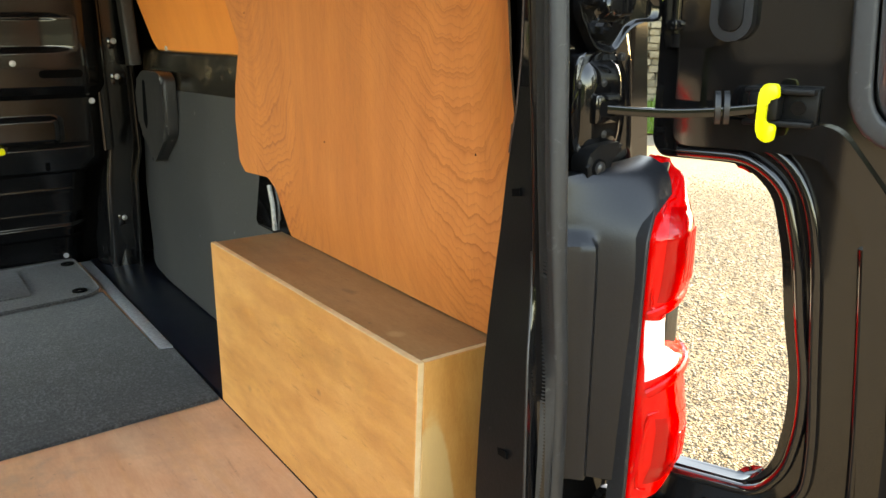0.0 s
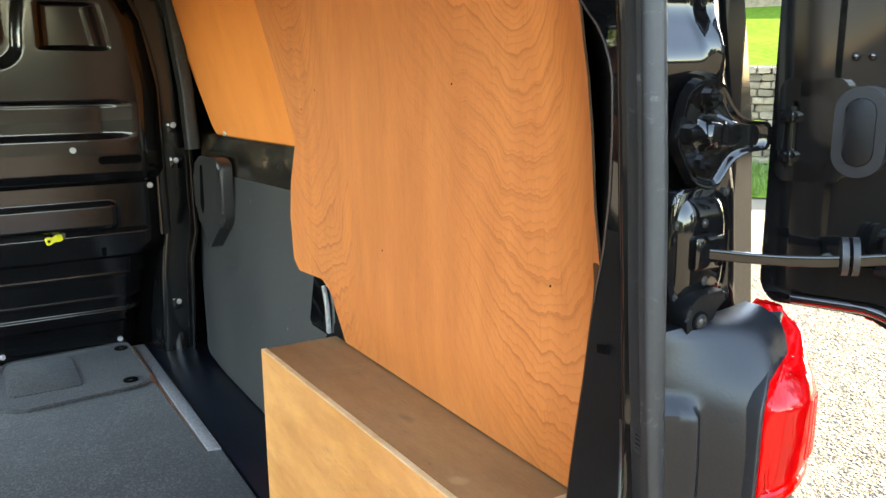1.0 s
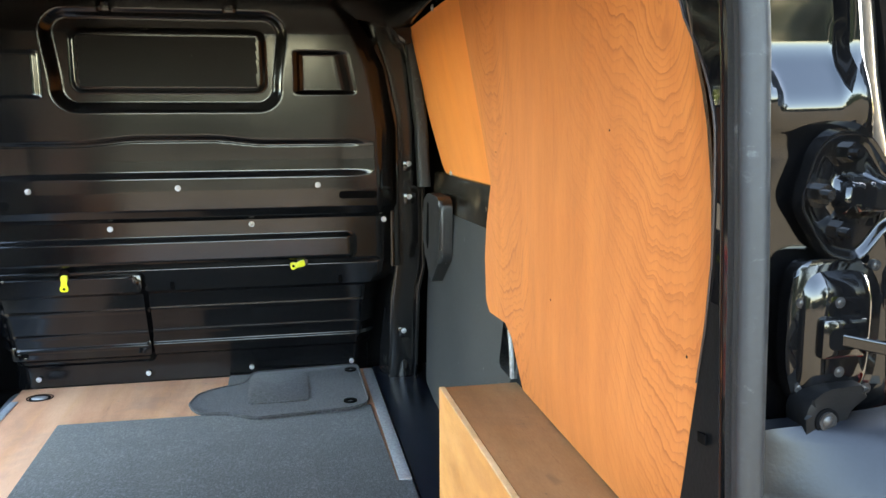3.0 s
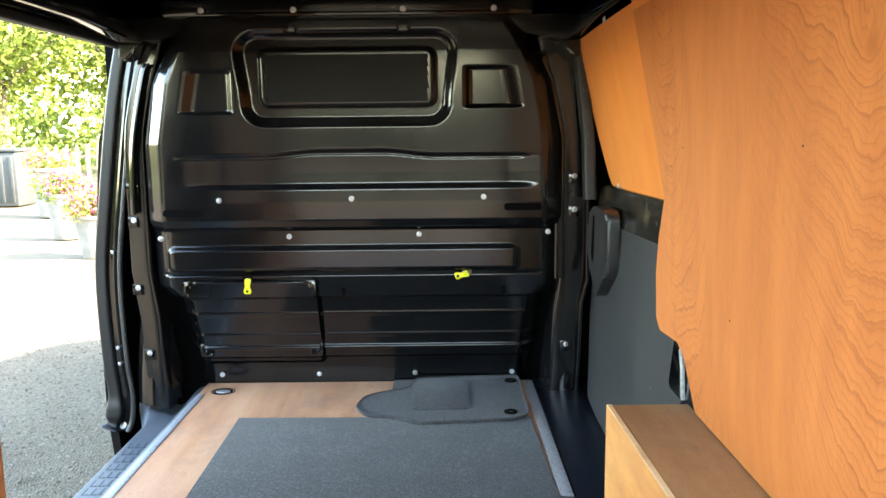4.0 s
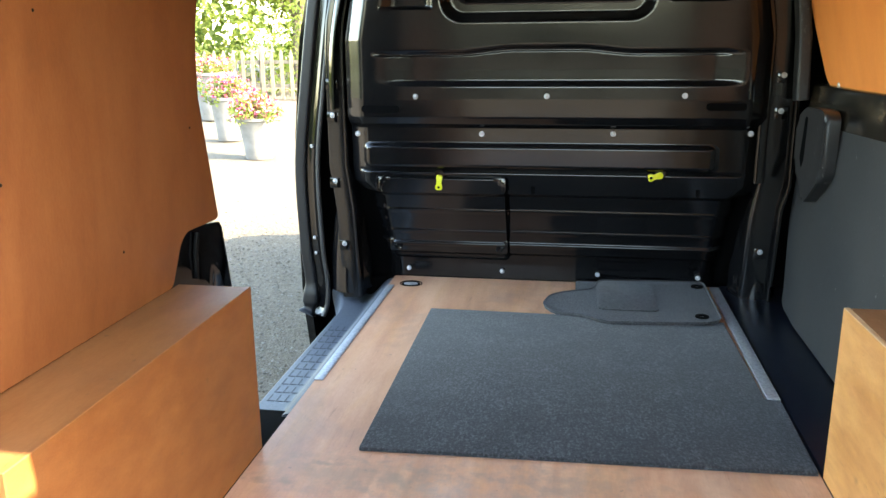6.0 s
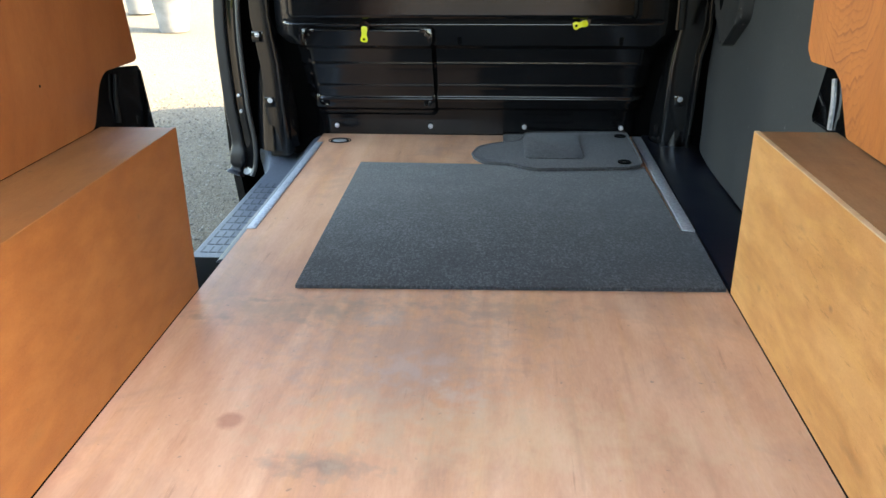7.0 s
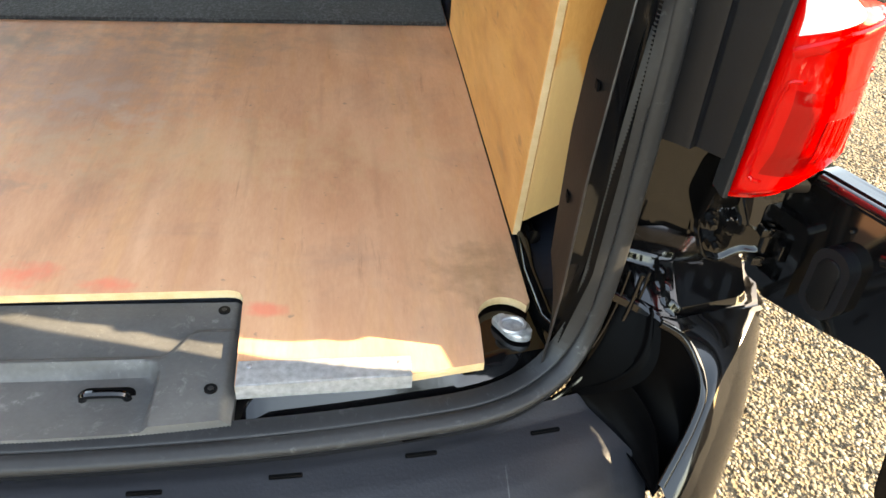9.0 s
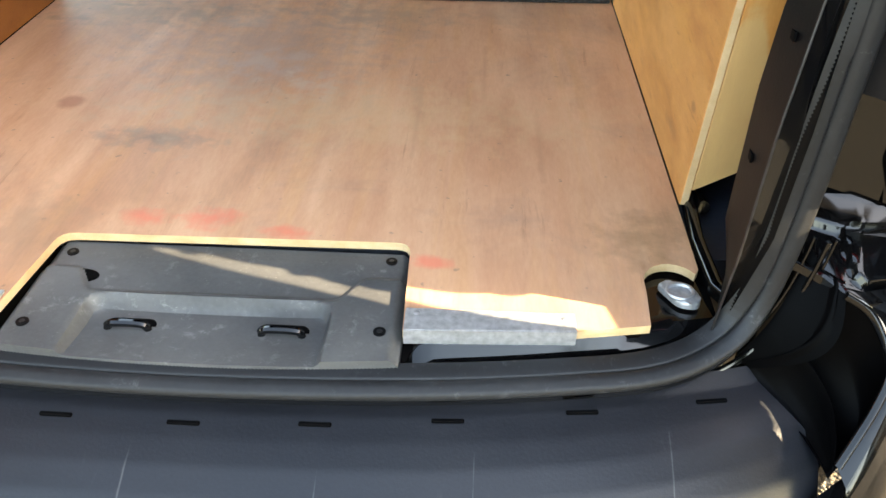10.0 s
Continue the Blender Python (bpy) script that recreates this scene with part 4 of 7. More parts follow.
def side_step():
    def at(u, v):
        y = 1.215 + 1.195 * v
        x = -0.613 - 0.19 * u
        sweep_up = step01(0.80, 1.0, v)
        z = -0.004 - 0.080 * step01(0.02, 0.45, u) - 0.06 * step01(0.88, 1.0, u) + 0.085 * sweep_up ** 1.5 * step01(0.3, 1.0, u)
        return (x - 0.06 * sweep_up ** 2 * u, y, z)
    ob = part("side_step", sheet(at, 30, 50, (0, 0, -0.015)), STEPMAT, van, "blue-grey plastic side step with moulded treads")
    for i in range(3):
        for j in range(11):
            u, v = 0.47 + i * 0.13, 0.19 + j * 0.048
            x, y, z = at(u, v)
            cell = block(x - 0.010, x + 0.010, y - 0.0025, y + 0.0025, z - 0.002, z + 0.0012)
            block(x - 0.012, x - 0.009, y - 0.002, y + 0.040, z - 0.002, z + 0.0012, bm=cell)
            part("tread", cell, TREAD, ob)
    part("step_gap", block(-0.80, -0.61, 1.196, 1.214, -0.12, -0.055, 0.002), DARK, van)
    part("step_end", block(-0.79, -0.612, 1.06, 1.194, -0.11, -0.062, 0.003), STEPMAT, van)
    part("hinge_roller", rod((-0.655, 1.19, -0.07), (-0.655, 1.19, -0.045), 0.010, n=14, bm=rod((-0.665, 1.195, -0.052), (-0.70, 1.20, -0.052), 0.007, n=10)), STEEL, van)


side_step()


# dark board on the lower right side and the moulded latch cover
def low_board():
    out = [(1.06, 0.01), (1.06, 0.658), (1.50, 0.649), (2.06, 0.632), (2.25, 0.622), (2.285, 0.56), (2.29, 0.25), (2.26, 0.10), (2.18, 0.025), (2.0, 0.01)]
    def at(a, b, d):
        return (0.80 + 0.02 * step01(0.3, 0.7, b) + d - 0.03 * step01(0.12, 0.0, b), a, b)
    return solo("side_board", slab(soften(out, 0.05, 6), at, 0.012, 0.0, 0.003), HARDB, "dark grey hardboard lining with pale scuffs fixed to the van side", "board")


low_board()


def latch_cover():
    out = [(1.895, 0.674), (1.93, 0.692), (2.10, 0.690), (2.20, 0.645), (2.19, 0.49), (2.12, 0.46), (2.06, 0.40), (2.035, 0.405), (1.90, 0.50)]
    ob = part("latch_cover", slab(soften(out, 0.03, 5), lambda a, b, d: (0.812 - d, a, b), 0.0, 0.042, 0.016, seg=4), COVER, van, "black moulded door latch cover with white scuffs")
    part("finger_groove", slab(soften([(2.075, 0.66), (2.10, 0.66), (2.125, 0.53), (2.10, 0.50), (2.08, 0.53)], 0.010, 4), lambda a, b, d: (0.7712 - d, a, b), 0.0, 0.0022), DARK, ob)
    return ob


latch_cover()
# body side above the board, behind the lining
part("waist_rail", sweep([(0.862, 1.0, 0.700), (0.862, 1.5, 0.698), (0.862, 1.9, 0.692), (0.858, 2.27, 0.688)], soften([(-0.065, -0.03), (0.065, -0.045), (0.06, 0.03), (-0.06, 0.03)], 0.02), (1, 0, 0)), GRIME, van, "black painted waist rail with scuffed dust")
part("window_frame", sweep([(0.78, 2.22, 0.70), (0.775, 2.24, 0.9), (0.755, 2.26, 1.1), (0.735, 2.27, 1.28)], soften([(-0.02, -0.03), (0.02, -0.03), (0.02, 0.03), (-0.02, 0.03)], 0.01), (0, 1, 0)), RUBBER, van)
part("roof_rail", sweep([(0.76, 0.3, 1.285), (0.76, 1.0, 1.29), (0.755, 1.8, 1.285), (0.74, 2.3, 1.26)], soften([(-0.03, -0.035), (0.03, -0.035), (0.03, 0.035), (-0.03, 0.035)], 0.012), (1, 0, 0)), PAINT, van)
part("roof_rail", sweep([(-0.76, 0.3, 1.285), (-0.76, 1.0, 1.29), (-0.755, 1.8, 1.285), (-0.76, 2.3, 1.26)], soften([(-0.03, -0.035), (0.03, -0.035), (0.03, 0.035), (-0.03, 0.035)], 0.012), (1, 0, 0)), PAINT, van)


def arch(s, dy):
    """The black wheel-arch hump that shows between box and lining."""
    def at(u, v):
        a = math.pi * u
        y = 0.68 + dy - 0.57 * math.cos(a)
        z = -0.05 + 0.56 * math.sin(a) ** 0.55
        return (s * (0.785 + 0.10 * v), y, z)
    bm = sheet(at, 40, 4)
    def wall(u, v):
        a = math.pi * u
        return (s * 0.785, 0.68 + dy - 0.57 * math.cos(a), -0.05 + (0.56 * math.sin(a) ** 0.55) * v)
    sheet(wall, 40, 6, bm=bm)
    ob = part("wheel_arch", bm, PAINT, van, "black steel wheel arch")
    plate = [(0.98, 0.36), (1.255, 0.36), (1.215, 0.488), (1.195, 0.503), (1.02, 0.503)] if s > 0 else [(0.98, 0.20), (1.34, 0.20), (1.287, 0.47), (1.15, 0.49), (1.02, 0.503)]
    lo, hi = (0.786, 0.83) if s > 0 else (-0.786, -0.83)
    part("arch_plate", slab(soften(plate, 0.012), lambda a, b, d: (d, a, b), hi, lo, 0.005), PAINT, ob)
    y1 = 1.10 + dy
    # Right flange in bright metal: the highlight of its painted edge put into the colour.
    part("flange", sweep([(s * 0.782, y1 + 0.03, 0.37), (s * 0.780, y1 + 0.03, 0.43), (s * 0.780, y1 + 0.045, 0.475)], soften([(-0.006, -0.004), (0.006, -0.004), (0.006, 0.004), (-0.006, 0.004)], 0.002), (1, 0, 0)), ALU if s > 0 else TRIM, ob)


arch(1, 0.0)
arch(-1, 0.0)


# ---- rear opening ----
SEAL_PATH = [(-0.62, 0.020, -0.03), (-0.50, -0.026, -0.03), (-0.25, -0.054, -0.03), (0.0, -0.063, -0.03), (0.25, -0.054, -0.03), (0.43, -0.034, -0.03), (0.54, -0.013, -0.028), (0.610, 0.018, -0.012), (0.646, 0.036, 0.038), (0.660, 0.043, 0.12), (0.665, 0.045, 0.25), (0.666, 0.046, 0.42), (0.6575, 0.0515, 0.58), (0.655, 0.059, 0.70), (0.655, 0.066, 0.81), (0.652, 0.071, 0.915), (0.648, 0.075, 1.01), (0.634, 0.075, 1.09), (0.606, 0.072, 1.18), (0.545, 0.066, 1.27), (0.40, 0.064, 1.30), (0, 0.064, 1.31), (-0.40, 0.064, 1.30), (-0.54, 0.064, 1.27), (-0.60, 0.064, 1.18), (-0.635, 0.064, 1.0), (-0.654, 0.062, 0.82), (-0.678, 0.058, 0.42), (-0.678, 0.055, 0.25), (-0.674, 0.052, 0.12), (-0.655, 0.040, 0.045)]


def seal_inner(p, t, face):
    """From the middle of the seal to the inner edge of its ribbed carrier: flat along the sill, turned into the opening higher up."""
    k = step01(0.28, 0.58, p.z)
    out = Vector((p.x, 0, p.z - 0.62)).normalized() if p.z > 1.1 else Vector((math.copysign(1, p.x), 0, 0))
    return t.cross(face).normalized() * -0.0235 * (1 - k) + (out * 0.006 + Vector((0, 0.026, 0))) * k


def rear_seal():
    path = spline(SEAL_PATH + SEAL_PATH[:1], 190)[:-1]
    def ref(i):
        p = path[i]
        low = step01(0.12, -0.02, p.z) * step01(0.70, 0.60, abs(p.x))
        turn = radians(40) * step01(0.42, 0.86, p.z) * step01(0.30, 0.55, p.x)
        return Vector((-math.sin(turn), -math.cos(turn), 0)) * (1 - 0.75 * low) + Vector((0, 0, 1)) * low
    lip = soften([(-0.001, -0.010), (0.020, -0.011), (0.0235, -0.003), (0.020, 0.004), (0.008, 0.006), (0.0, 0.003)], 0.004)
    ob = part("rear_seal", sweep(path, lip, ref, closed=True), RUBBER, van, "worn black rubber door seal")
    part("seal_flange", sweep(path, [(0.002, -0.020), (0.020, -0.020), (0.020, -0.011), (0.002, -0.011)], ref, closed=True), PAINT, ob)
    # ribbed carrier inside the bulb
    fine = []
    for i in range(len(path)):
        a, b = path[i], path[(i + 1) % len(path)]
        count = max(2, int((b - a).length / 0.0021))
        fine += [a.lerp(b, k / count) for k in range(count)]
    own = bmesh.new()
    rows = []
    for i, p in enumerate(fine):
        t = (fine[(i + 1) % len(fine)] - fine[i - 1]).normalized()
        low = step01(0.12, -0.02, p.z) * step01(0.70, 0.60, abs(p.x))
        face = (Vector((0, -1, 0)) * (1 - 0.75 * low) + Vector((0, 0, 1)) * low).normalized()
        a, b = p + face * 0.002, p + seal_inner(p, t, face)
        out = t.cross(b - a).normalized()
        if out.dot(face) < 0 and abs(out.dot(face)) > 0.2:
            out = -out
        lift = 0.0018 if i % 2 else 0.0
        rows.append([own.verts.new(q) for q in (a - face * 0.008, a, a.lerp(b, 0.15) + out * lift, a.lerp(b, 0.85) + out * lift, b)])
    for p, q in zip(rows, rows[1:] + rows[:1]):
        for k in range(4):
            own.faces.new((p[k], p[k + 1], q[k + 1], q[k]))
    part("ribbed_carrier", own, RUBBER, ob, angle=85)
    return path


SEAL = rear_seal()


def scuff_panel():
    """The moulded sill panel with its recessed striker pocket."""
    def at(u, v):
        x = -0.236 + 0.476 * u
        front = 0.163
        back = -0.052 + 0.013 * (x / 0.24) ** 2
        y = back + (front - back) * v
        edge = min(u, 1 - u) * 0.476
        z = -0.018 - 0.010 * step01(0.012, 0.0, edge)
        # the smooth raised band along the rear, swelling at the ends
        band = step01(0.066, 0.058, y - 0.03 * step01(0.145, 0.20, abs(x)) * 0 - 0.045 * step01(0.15, 0.19, abs(x)) + 0.0)
        z += 0.005 * band
        pocket = rr(x, y, -0.145, 0.145, -0.062, 0.046, 0.015, 0.010)
        z -= 0.014 * pocket * step01(-0.075, 0.03, y) + 0.006 * pocket
        return (x, y, z)
    bm = sheet(at, 120, 60, (0, 0, -0.02))
    ob = part("sill_panel", bm, SCUFF, van, "scuffed dark grey plastic sill panel with striker pocket")
    for x in (-0.092, 0.095):
        # dark slot and its steel loop
        part("striker_slot", slab(rounded(x - 0.032, x + 0.032, 0.002, 0.032, 0.012), on_floor, -0.05, -0.0325), DARK, ob)
        loop = spline([(x - 0.024, 0.014, -0.04), (x - 0.024, 0.012, -0.028), (x - 0.016, 0.011, -0.022), (x + 0.016, 0.011, -0.022), (x + 0.024, 0.012, -0.028), (x + 0.024, 0.014, -0.04)], 24)
        part("striker", sweep(loop, [(0.005 * math.cos(a), 0.005 * math.sin(a)) for a in np.linspace(0, 2 * math.pi, 9)[:-1]], (0, 1, 0.3)), PAINT, ob, "black steel door striker loop")
    for x, y in ((0.214, 0.147), (0.214, 0.006), (-0.209, 0.139), (-0.208, -0.004)):
        top = -0.0165 if y > 0.05 else -0.0112
        bm = rod((x, y, -0.022), (x, y, top), 0.0085, 0.0075, 16)
        screw = part("screw", bm, TRIM, ob)
        part("screw_socket", rod((x, y, top - 0.0005), (x, y, top + 0.0007), 0.0035, n=6), BOLTGREY, screw)
    part("drain_hole", slab([(-0.181 + 0.026 * math.cos(a), 0.091 + 0.014 * math.sin(a)) for a in np.linspace(0, 2 * math.pi, 25)[:-1]], on_floor, -0.03, -0.0172), DARK, ob, "oval cut-out")


scuff_panel()


def sill_metal():
    """The painted steel lip of the rear sill, left and right of the panel."""
    def at(u, v):
        x = -0.62 + 1.24 * u
        back = -0.058 + 0.20 * abs(x / 0.62) ** 2.6 * 0.38
        y = back + (0.185 - back) * v
        z = -0.040 + 0.022 * step01(0.032, 0.046, y - back) * step01(0.24, 0.27, abs(x))
        return (x, y, z)
    part("sill", sheet(at, 80, 14, (0, 0, -0.03)), PAINT, van, "glossy black painted steel sill")
    # folded seam in the corner by the box
    for s in (1, -1):
        part("seam", sweep([(s * 0.632, 0.335, 0.002), (s * 0.622, 0.2, -0.004), (s * 0.628, 0.11, -0.008), (s * 0.642, 0.066, 0.0)], soften([(-0.012, -0.010), (0.012, -0.010), (0.010, 0.008), (-0.004, 0.012)], 0.004), (0, 0, 1)), PAINT, van)
        bm = rod((s * 0.645, 0.33, -0.012), (s * 0.64, 0.27, 0.006), 0.012, 0.010, 12)
        part("seam", bm, PAINT, van)


sill_metal()


def tie_down(x, y):
    """A folded steel lashing eye in its pan."""
    ob = part("lashing_eye", slab(soften([(x - 0.028, y + 0.022), (x + 0.005, y + 0.026), (x + 0.026, y + 0.005), (x + 0.022, y - 0.022), (x - 0.004, y - 0.02)], 0.014, 5), on_floor, -0.014, -0.005, 0.004), ALU, van, "galvanised steel lashing eye")
    ring = [(x + 0.016 * math.cos(a), y + 0.014 * math.sin(a), -0.003) for a in np.linspace(0, 2 * math.pi, 20)[:-1]]
    part("ring", sweep(ring, [(0.003 * math.cos(a), 0.003 * math.sin(a)) for a in np.linspace(0, 2 * math.pi, 7)[:-1]], (0, 0, 1), closed=True), STEEL, ob)


tie_down(0.578, 0.093)
tie_down(-0.578, 0.093)


# D-pillars: trim inside the seal, glossy jamb outside it
def rear_pillar(s):
    at = lambda z, zs, q: float(np.interp(z, zs, q))
    def inner(z):
        """The edge of the pillar flange beside the seal's ribbed carrier."""
        zs = [-0.02, 0.04, 0.12, 0.25, 0.42, 0.57, 0.64, 0.69, 0.75, 0.80, 0.87, 0.92, 0.97, 1.02, 1.10, 1.28]
        return at(z, zs, [0.606, 0.620, 0.638, 0.643, 0.652, 0.665, 0.6636, 0.662, 0.661, 0.661, 0.6605, 0.659, 0.656, 0.6535, 0.637, 0.57]), at(z, zs, [0.045, 0.045, 0.045, 0.045, 0.062, 0.087, 0.091, 0.092, 0.0955, 0.0995, 0.1035, 0.106, 0.106, 0.109, 0.11, 0.11])
    def crease(z):
        """The folded edge between the trim and the glossy flange."""
        zs = [-0.02, 0.10, 0.25, 0.45, 0.57]
        k = step01(0.45, 0.60, z)
        x, y = inner(z)
        return at(z, zs, [0.603, 0.612, 0.615, 0.638, 0.664]) * (1 - k) + (x + 0.001) * k, at(z, zs, [0.030, 0.033, 0.035, 0.064, 0.094]) * (1 - k) + (y + 0.006) * k
    def trim(u, v):
        z = -0.02 + 1.30 * v
        zs = [-0.02, 0.03, 0.08, 0.25, 0.34, 0.42, 0.48, 0.54, 0.60, 0.67, 0.705, 0.75, 0.81, 0.87, 0.92, 0.945, 0.966, 0.989, 1.02, 1.10, 1.28]
        xf = at(z, zs, [0.622, 0.632, 0.624, 0.623, 0.627, 0.642, 0.652, 0.6566, 0.660, 0.6646, 0.666, 0.664, 0.6625, 0.660, 0.658, 0.657, 0.658, 0.668, 0.668, 0.654, 0.60])
        yf = at(z, zs, [0.075, 0.11, 0.135, 0.14, 0.14, 0.152, 0.156, 0.1524, 0.1463, 0.1423, 0.138, 0.126, 0.118, 0.1145, 0.115, 0.121, 0.134, 0.168, 0.196, 0.22, 0.26])
        x0, y0 = crease(z)
        return (s * (x0 + (xf - x0) * u), y0 + (yf - y0) * u, z)
    tb = sheet(trim, 10, 90)
    for f in tb.faces:
        f.material_index = 1 if f.calc_center_median().z > 0.77 else 0
    ob = part("pillar_trim", tb, [TRIM, PAINT], van, "black pillar trim with small slots")
    def back(u, v):
        x1, y1, z = trim(1, v)
        reach = 0.22 + 0.78 * step01(0.69, 0.75, z)
        return (x1 + s * (0.004 * step01(0, 0.04, u) + 0.096 * u * reach), y1 + 0.13 * u * reach, z)
    part("pillar_recess", sheet(back, 12, 90), TRIM, ob)
    # Thin brown line along the fold of the recess.
    rim_line = [trim(1, k / 80) for k in range(44, 76)]
    part("recess_rim", sweep([(x - s * 0.0008, y, z) for x, y, z in rim_line], [(0.0011 * math.cos(a), 0.0011 * math.sin(a)) for a in np.linspace(0, 2 * math.pi, 9)[:-1]], (0, 1, 0)), RIM, ob, "brown edge of the pressed recess")
    def lip(u, v):
        z = -0.02 + 1.30 * v
        (x0, y0), (x1, y1) = crease(z), inner(z)
        if u > 0.6:
            return (s * (x1 + 0.006 * (u - 0.6) / 0.4), y1 - 0.010 * (u - 0.6) / 0.4, z)
        u /= 0.6
        return (s * (x0 + (x1 - x0) * u - 0.001 * math.sin(math.pi * u)), y0 + (y1 - y0) * u, z)
    part("pillar_lip", sheet(lip, 15, 90), PAINT, ob)
    fold = [(s * (crease(-0.01 + 1.27 * k / 60)[0] - 0.0005), crease(-0.01 + 1.27 * k / 60)[1] - 0.001, -0.01 + 1.27 * k / 60) for k in range(29)]
    part("folded_edge", sweep(fold, [(0.0016 * math.cos(a), 0.0016 * math.sin(a)) for a in np.linspace(0, 2 * math.pi, 9)[:-1]], (0, 1, 0)), BOLTGREY, ob)
    for u, z in ((0.52, 0.650), (0.45, 0.331), (0.6, 0.190)):
        x, y, _ = trim(u, (z + 0.02) / 1.3)
        bm = block(-0.0012, 0.0012, -0.011, 0.011, -0.0046, 0.0046)
        bm.transform(Matrix.Translation((x - s * 0.001, y, z)) @ Euler((radians(-12), 0, radians(-s * 12))).to_matrix().to_4x4())
        part("slot", bm, DARK, ob, "small black slot")
    x, y, z = back(0.28, (0.873 + 0.02) / 1.3)
    bm = slab(rounded(-0.0042, 0.0042, -0.012, 0.012, 0.004), lambda a, b, d: (d, a, b), -0.001, 0.001)
    bm.transform(Matrix.Translation((x - s * 0.001, y, z)) @ Euler((0, 0, radians(-s * 37))).to_matrix().to_4x4())
    part("slot", bm, DARK, ob, "small black oval hole")
    # jamb outside the seal
    def jamb(u, v):
        z = 0.02 + 1.33 * v
        xo = float(np.interp(z, [0.0, 0.3, 0.67, 0.8, 0.95, 1.1, 1.3], [0.84, 0.86, 0.86, 0.845, 0.80, 0.775, 0.70]))
        xi = float(np.interp(z, [0.0, 0.3, 0.5, 0.65, 1.0, 1.1, 1.2, 1.35], [0.665, 0.668, 0.676, 0.685, 0.685, 0.675, 0.645, 0.54]))
        x = xi + (xo - xi) * u
        y = 0.152 - 0.055 * u - 0.05 * step01(0.15, 0.0, u) + 0.045 * step01(0.88, 1.0, u)
        y += 0.012 * rr(u, z, 0.25, 0.78, 0.97, 1.25, 0.1, 0.05)
        y -= 0.018 * groove(z - 0.945, 0.035) * step01(0.95, 0.8, u)
        return (s * x, y, z)
    jb = part("pillar_jamb", sheet(jamb, 30, 120, (0, 0.018, 0)), PAINT, van, "glossy black rear pillar jamb")
    def rim(dx, profile):
        pts = []
        for k in range(40):
            v = 0.02 + 0.96 * k / 39
            x, y, z = jamb(1, v)
            pts.append((x + s * dx, y - 0.012, z))
        return sweep(pts, profile, (0, 1, 0))
    part("gutter", rim(-0.024, soften([(-0.005, -0.006), (0.005, -0.006), (0.005, 0.02), (-0.005, 0.02)], 0.004)), PAINT, jb)
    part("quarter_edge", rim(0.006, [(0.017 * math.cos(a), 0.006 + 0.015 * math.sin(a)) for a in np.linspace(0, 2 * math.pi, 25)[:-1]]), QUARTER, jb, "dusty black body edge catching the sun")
    return jb


rear_pillar(1)
rear_pillar(-1)


def strap_plate():
    """The domed housing of the check strap."""
    cx, cz = 0.766, 0.745
    out = soften([(0.728, 0.81), (0.79, 0.815), (0.812, 0.785), (0.812, 0.71), (0.795, 0.672), (0.735, 0.68), (0.722, 0.72), (0.722, 0.78)], 0.022, 5)
    base = part("strap_housing", slab(out, lambda a, b, d: (a, d, b), 0.11, 0.096, 0.005), PAINT, van, "glossy black door check housing")
    def cover(u, v):
        a, r = 2 * math.pi * u, v
        x = cx + 0.002 + 0.036 * r * math.copysign(abs(math.cos(a)) ** 0.5, math.cos(a))
        z = cz + 0.058 * r * math.copysign(abs(math.sin(a)) ** 0.5, math.sin(a))
        return (x, 0.097 - 0.011 * (1 - r ** 6), z)
    part("housing_cover", sheet(cover, 40, 10), PAINT, base)
    part("strap_guide", block(0.744, 0.788, 0.078, 0.09, 0.728, 0.764, 0.005), PAINT, base)
    for x, z in ((0.764, 0.776), (0.768, 0.715)):
        cap_bolt("bolt", (x, 0.087, z), (0, -1, 0), 0.0036, base, BOLTGREY)
    for x, z in ((0.734, 0.775), (0.737, 0.70), (0.803, 0.805), (0.803, 0.695)):
        cap_bolt("bolt", (x, 0.096, z), (0, -1, 0), 0.0036, base, BOLTGREY)
    part("strap_slot", slab(rounded(0.750, 0.778, 0.737, 0.755, 0.006), lambda a, b, d: (a, d, b), 0.09, 0.0772), DARK, base)
    p0, p1 = Vector((0.760, 0.085, 0.746)), Vector((0.878, -0.062, 0.754))
    pts = [p0.lerp(p1, k / 20) + Vector((0, 0, -0.006 * math.sin(math.pi * k / 20))) for k in range(21)]
    strap = part("check_strap", sweep(pts, soften([(-0.003, -0.0055), (0.003, -0.0055), (0.003, 0.0055), (-0.003, 0.0055)], 0.002), (0, 0, 1)), PAINT, van, "black steel door check strap")
    d = (p1 - p0).normalized()
    for k in (0.68, 0.73):
        part("strap_stop", rod(p0 + d * (k * 0.188), p0 + d * (k * 0.188 + 0.006), 0.019, n=16), RUBBER, strap)


strap_plate()


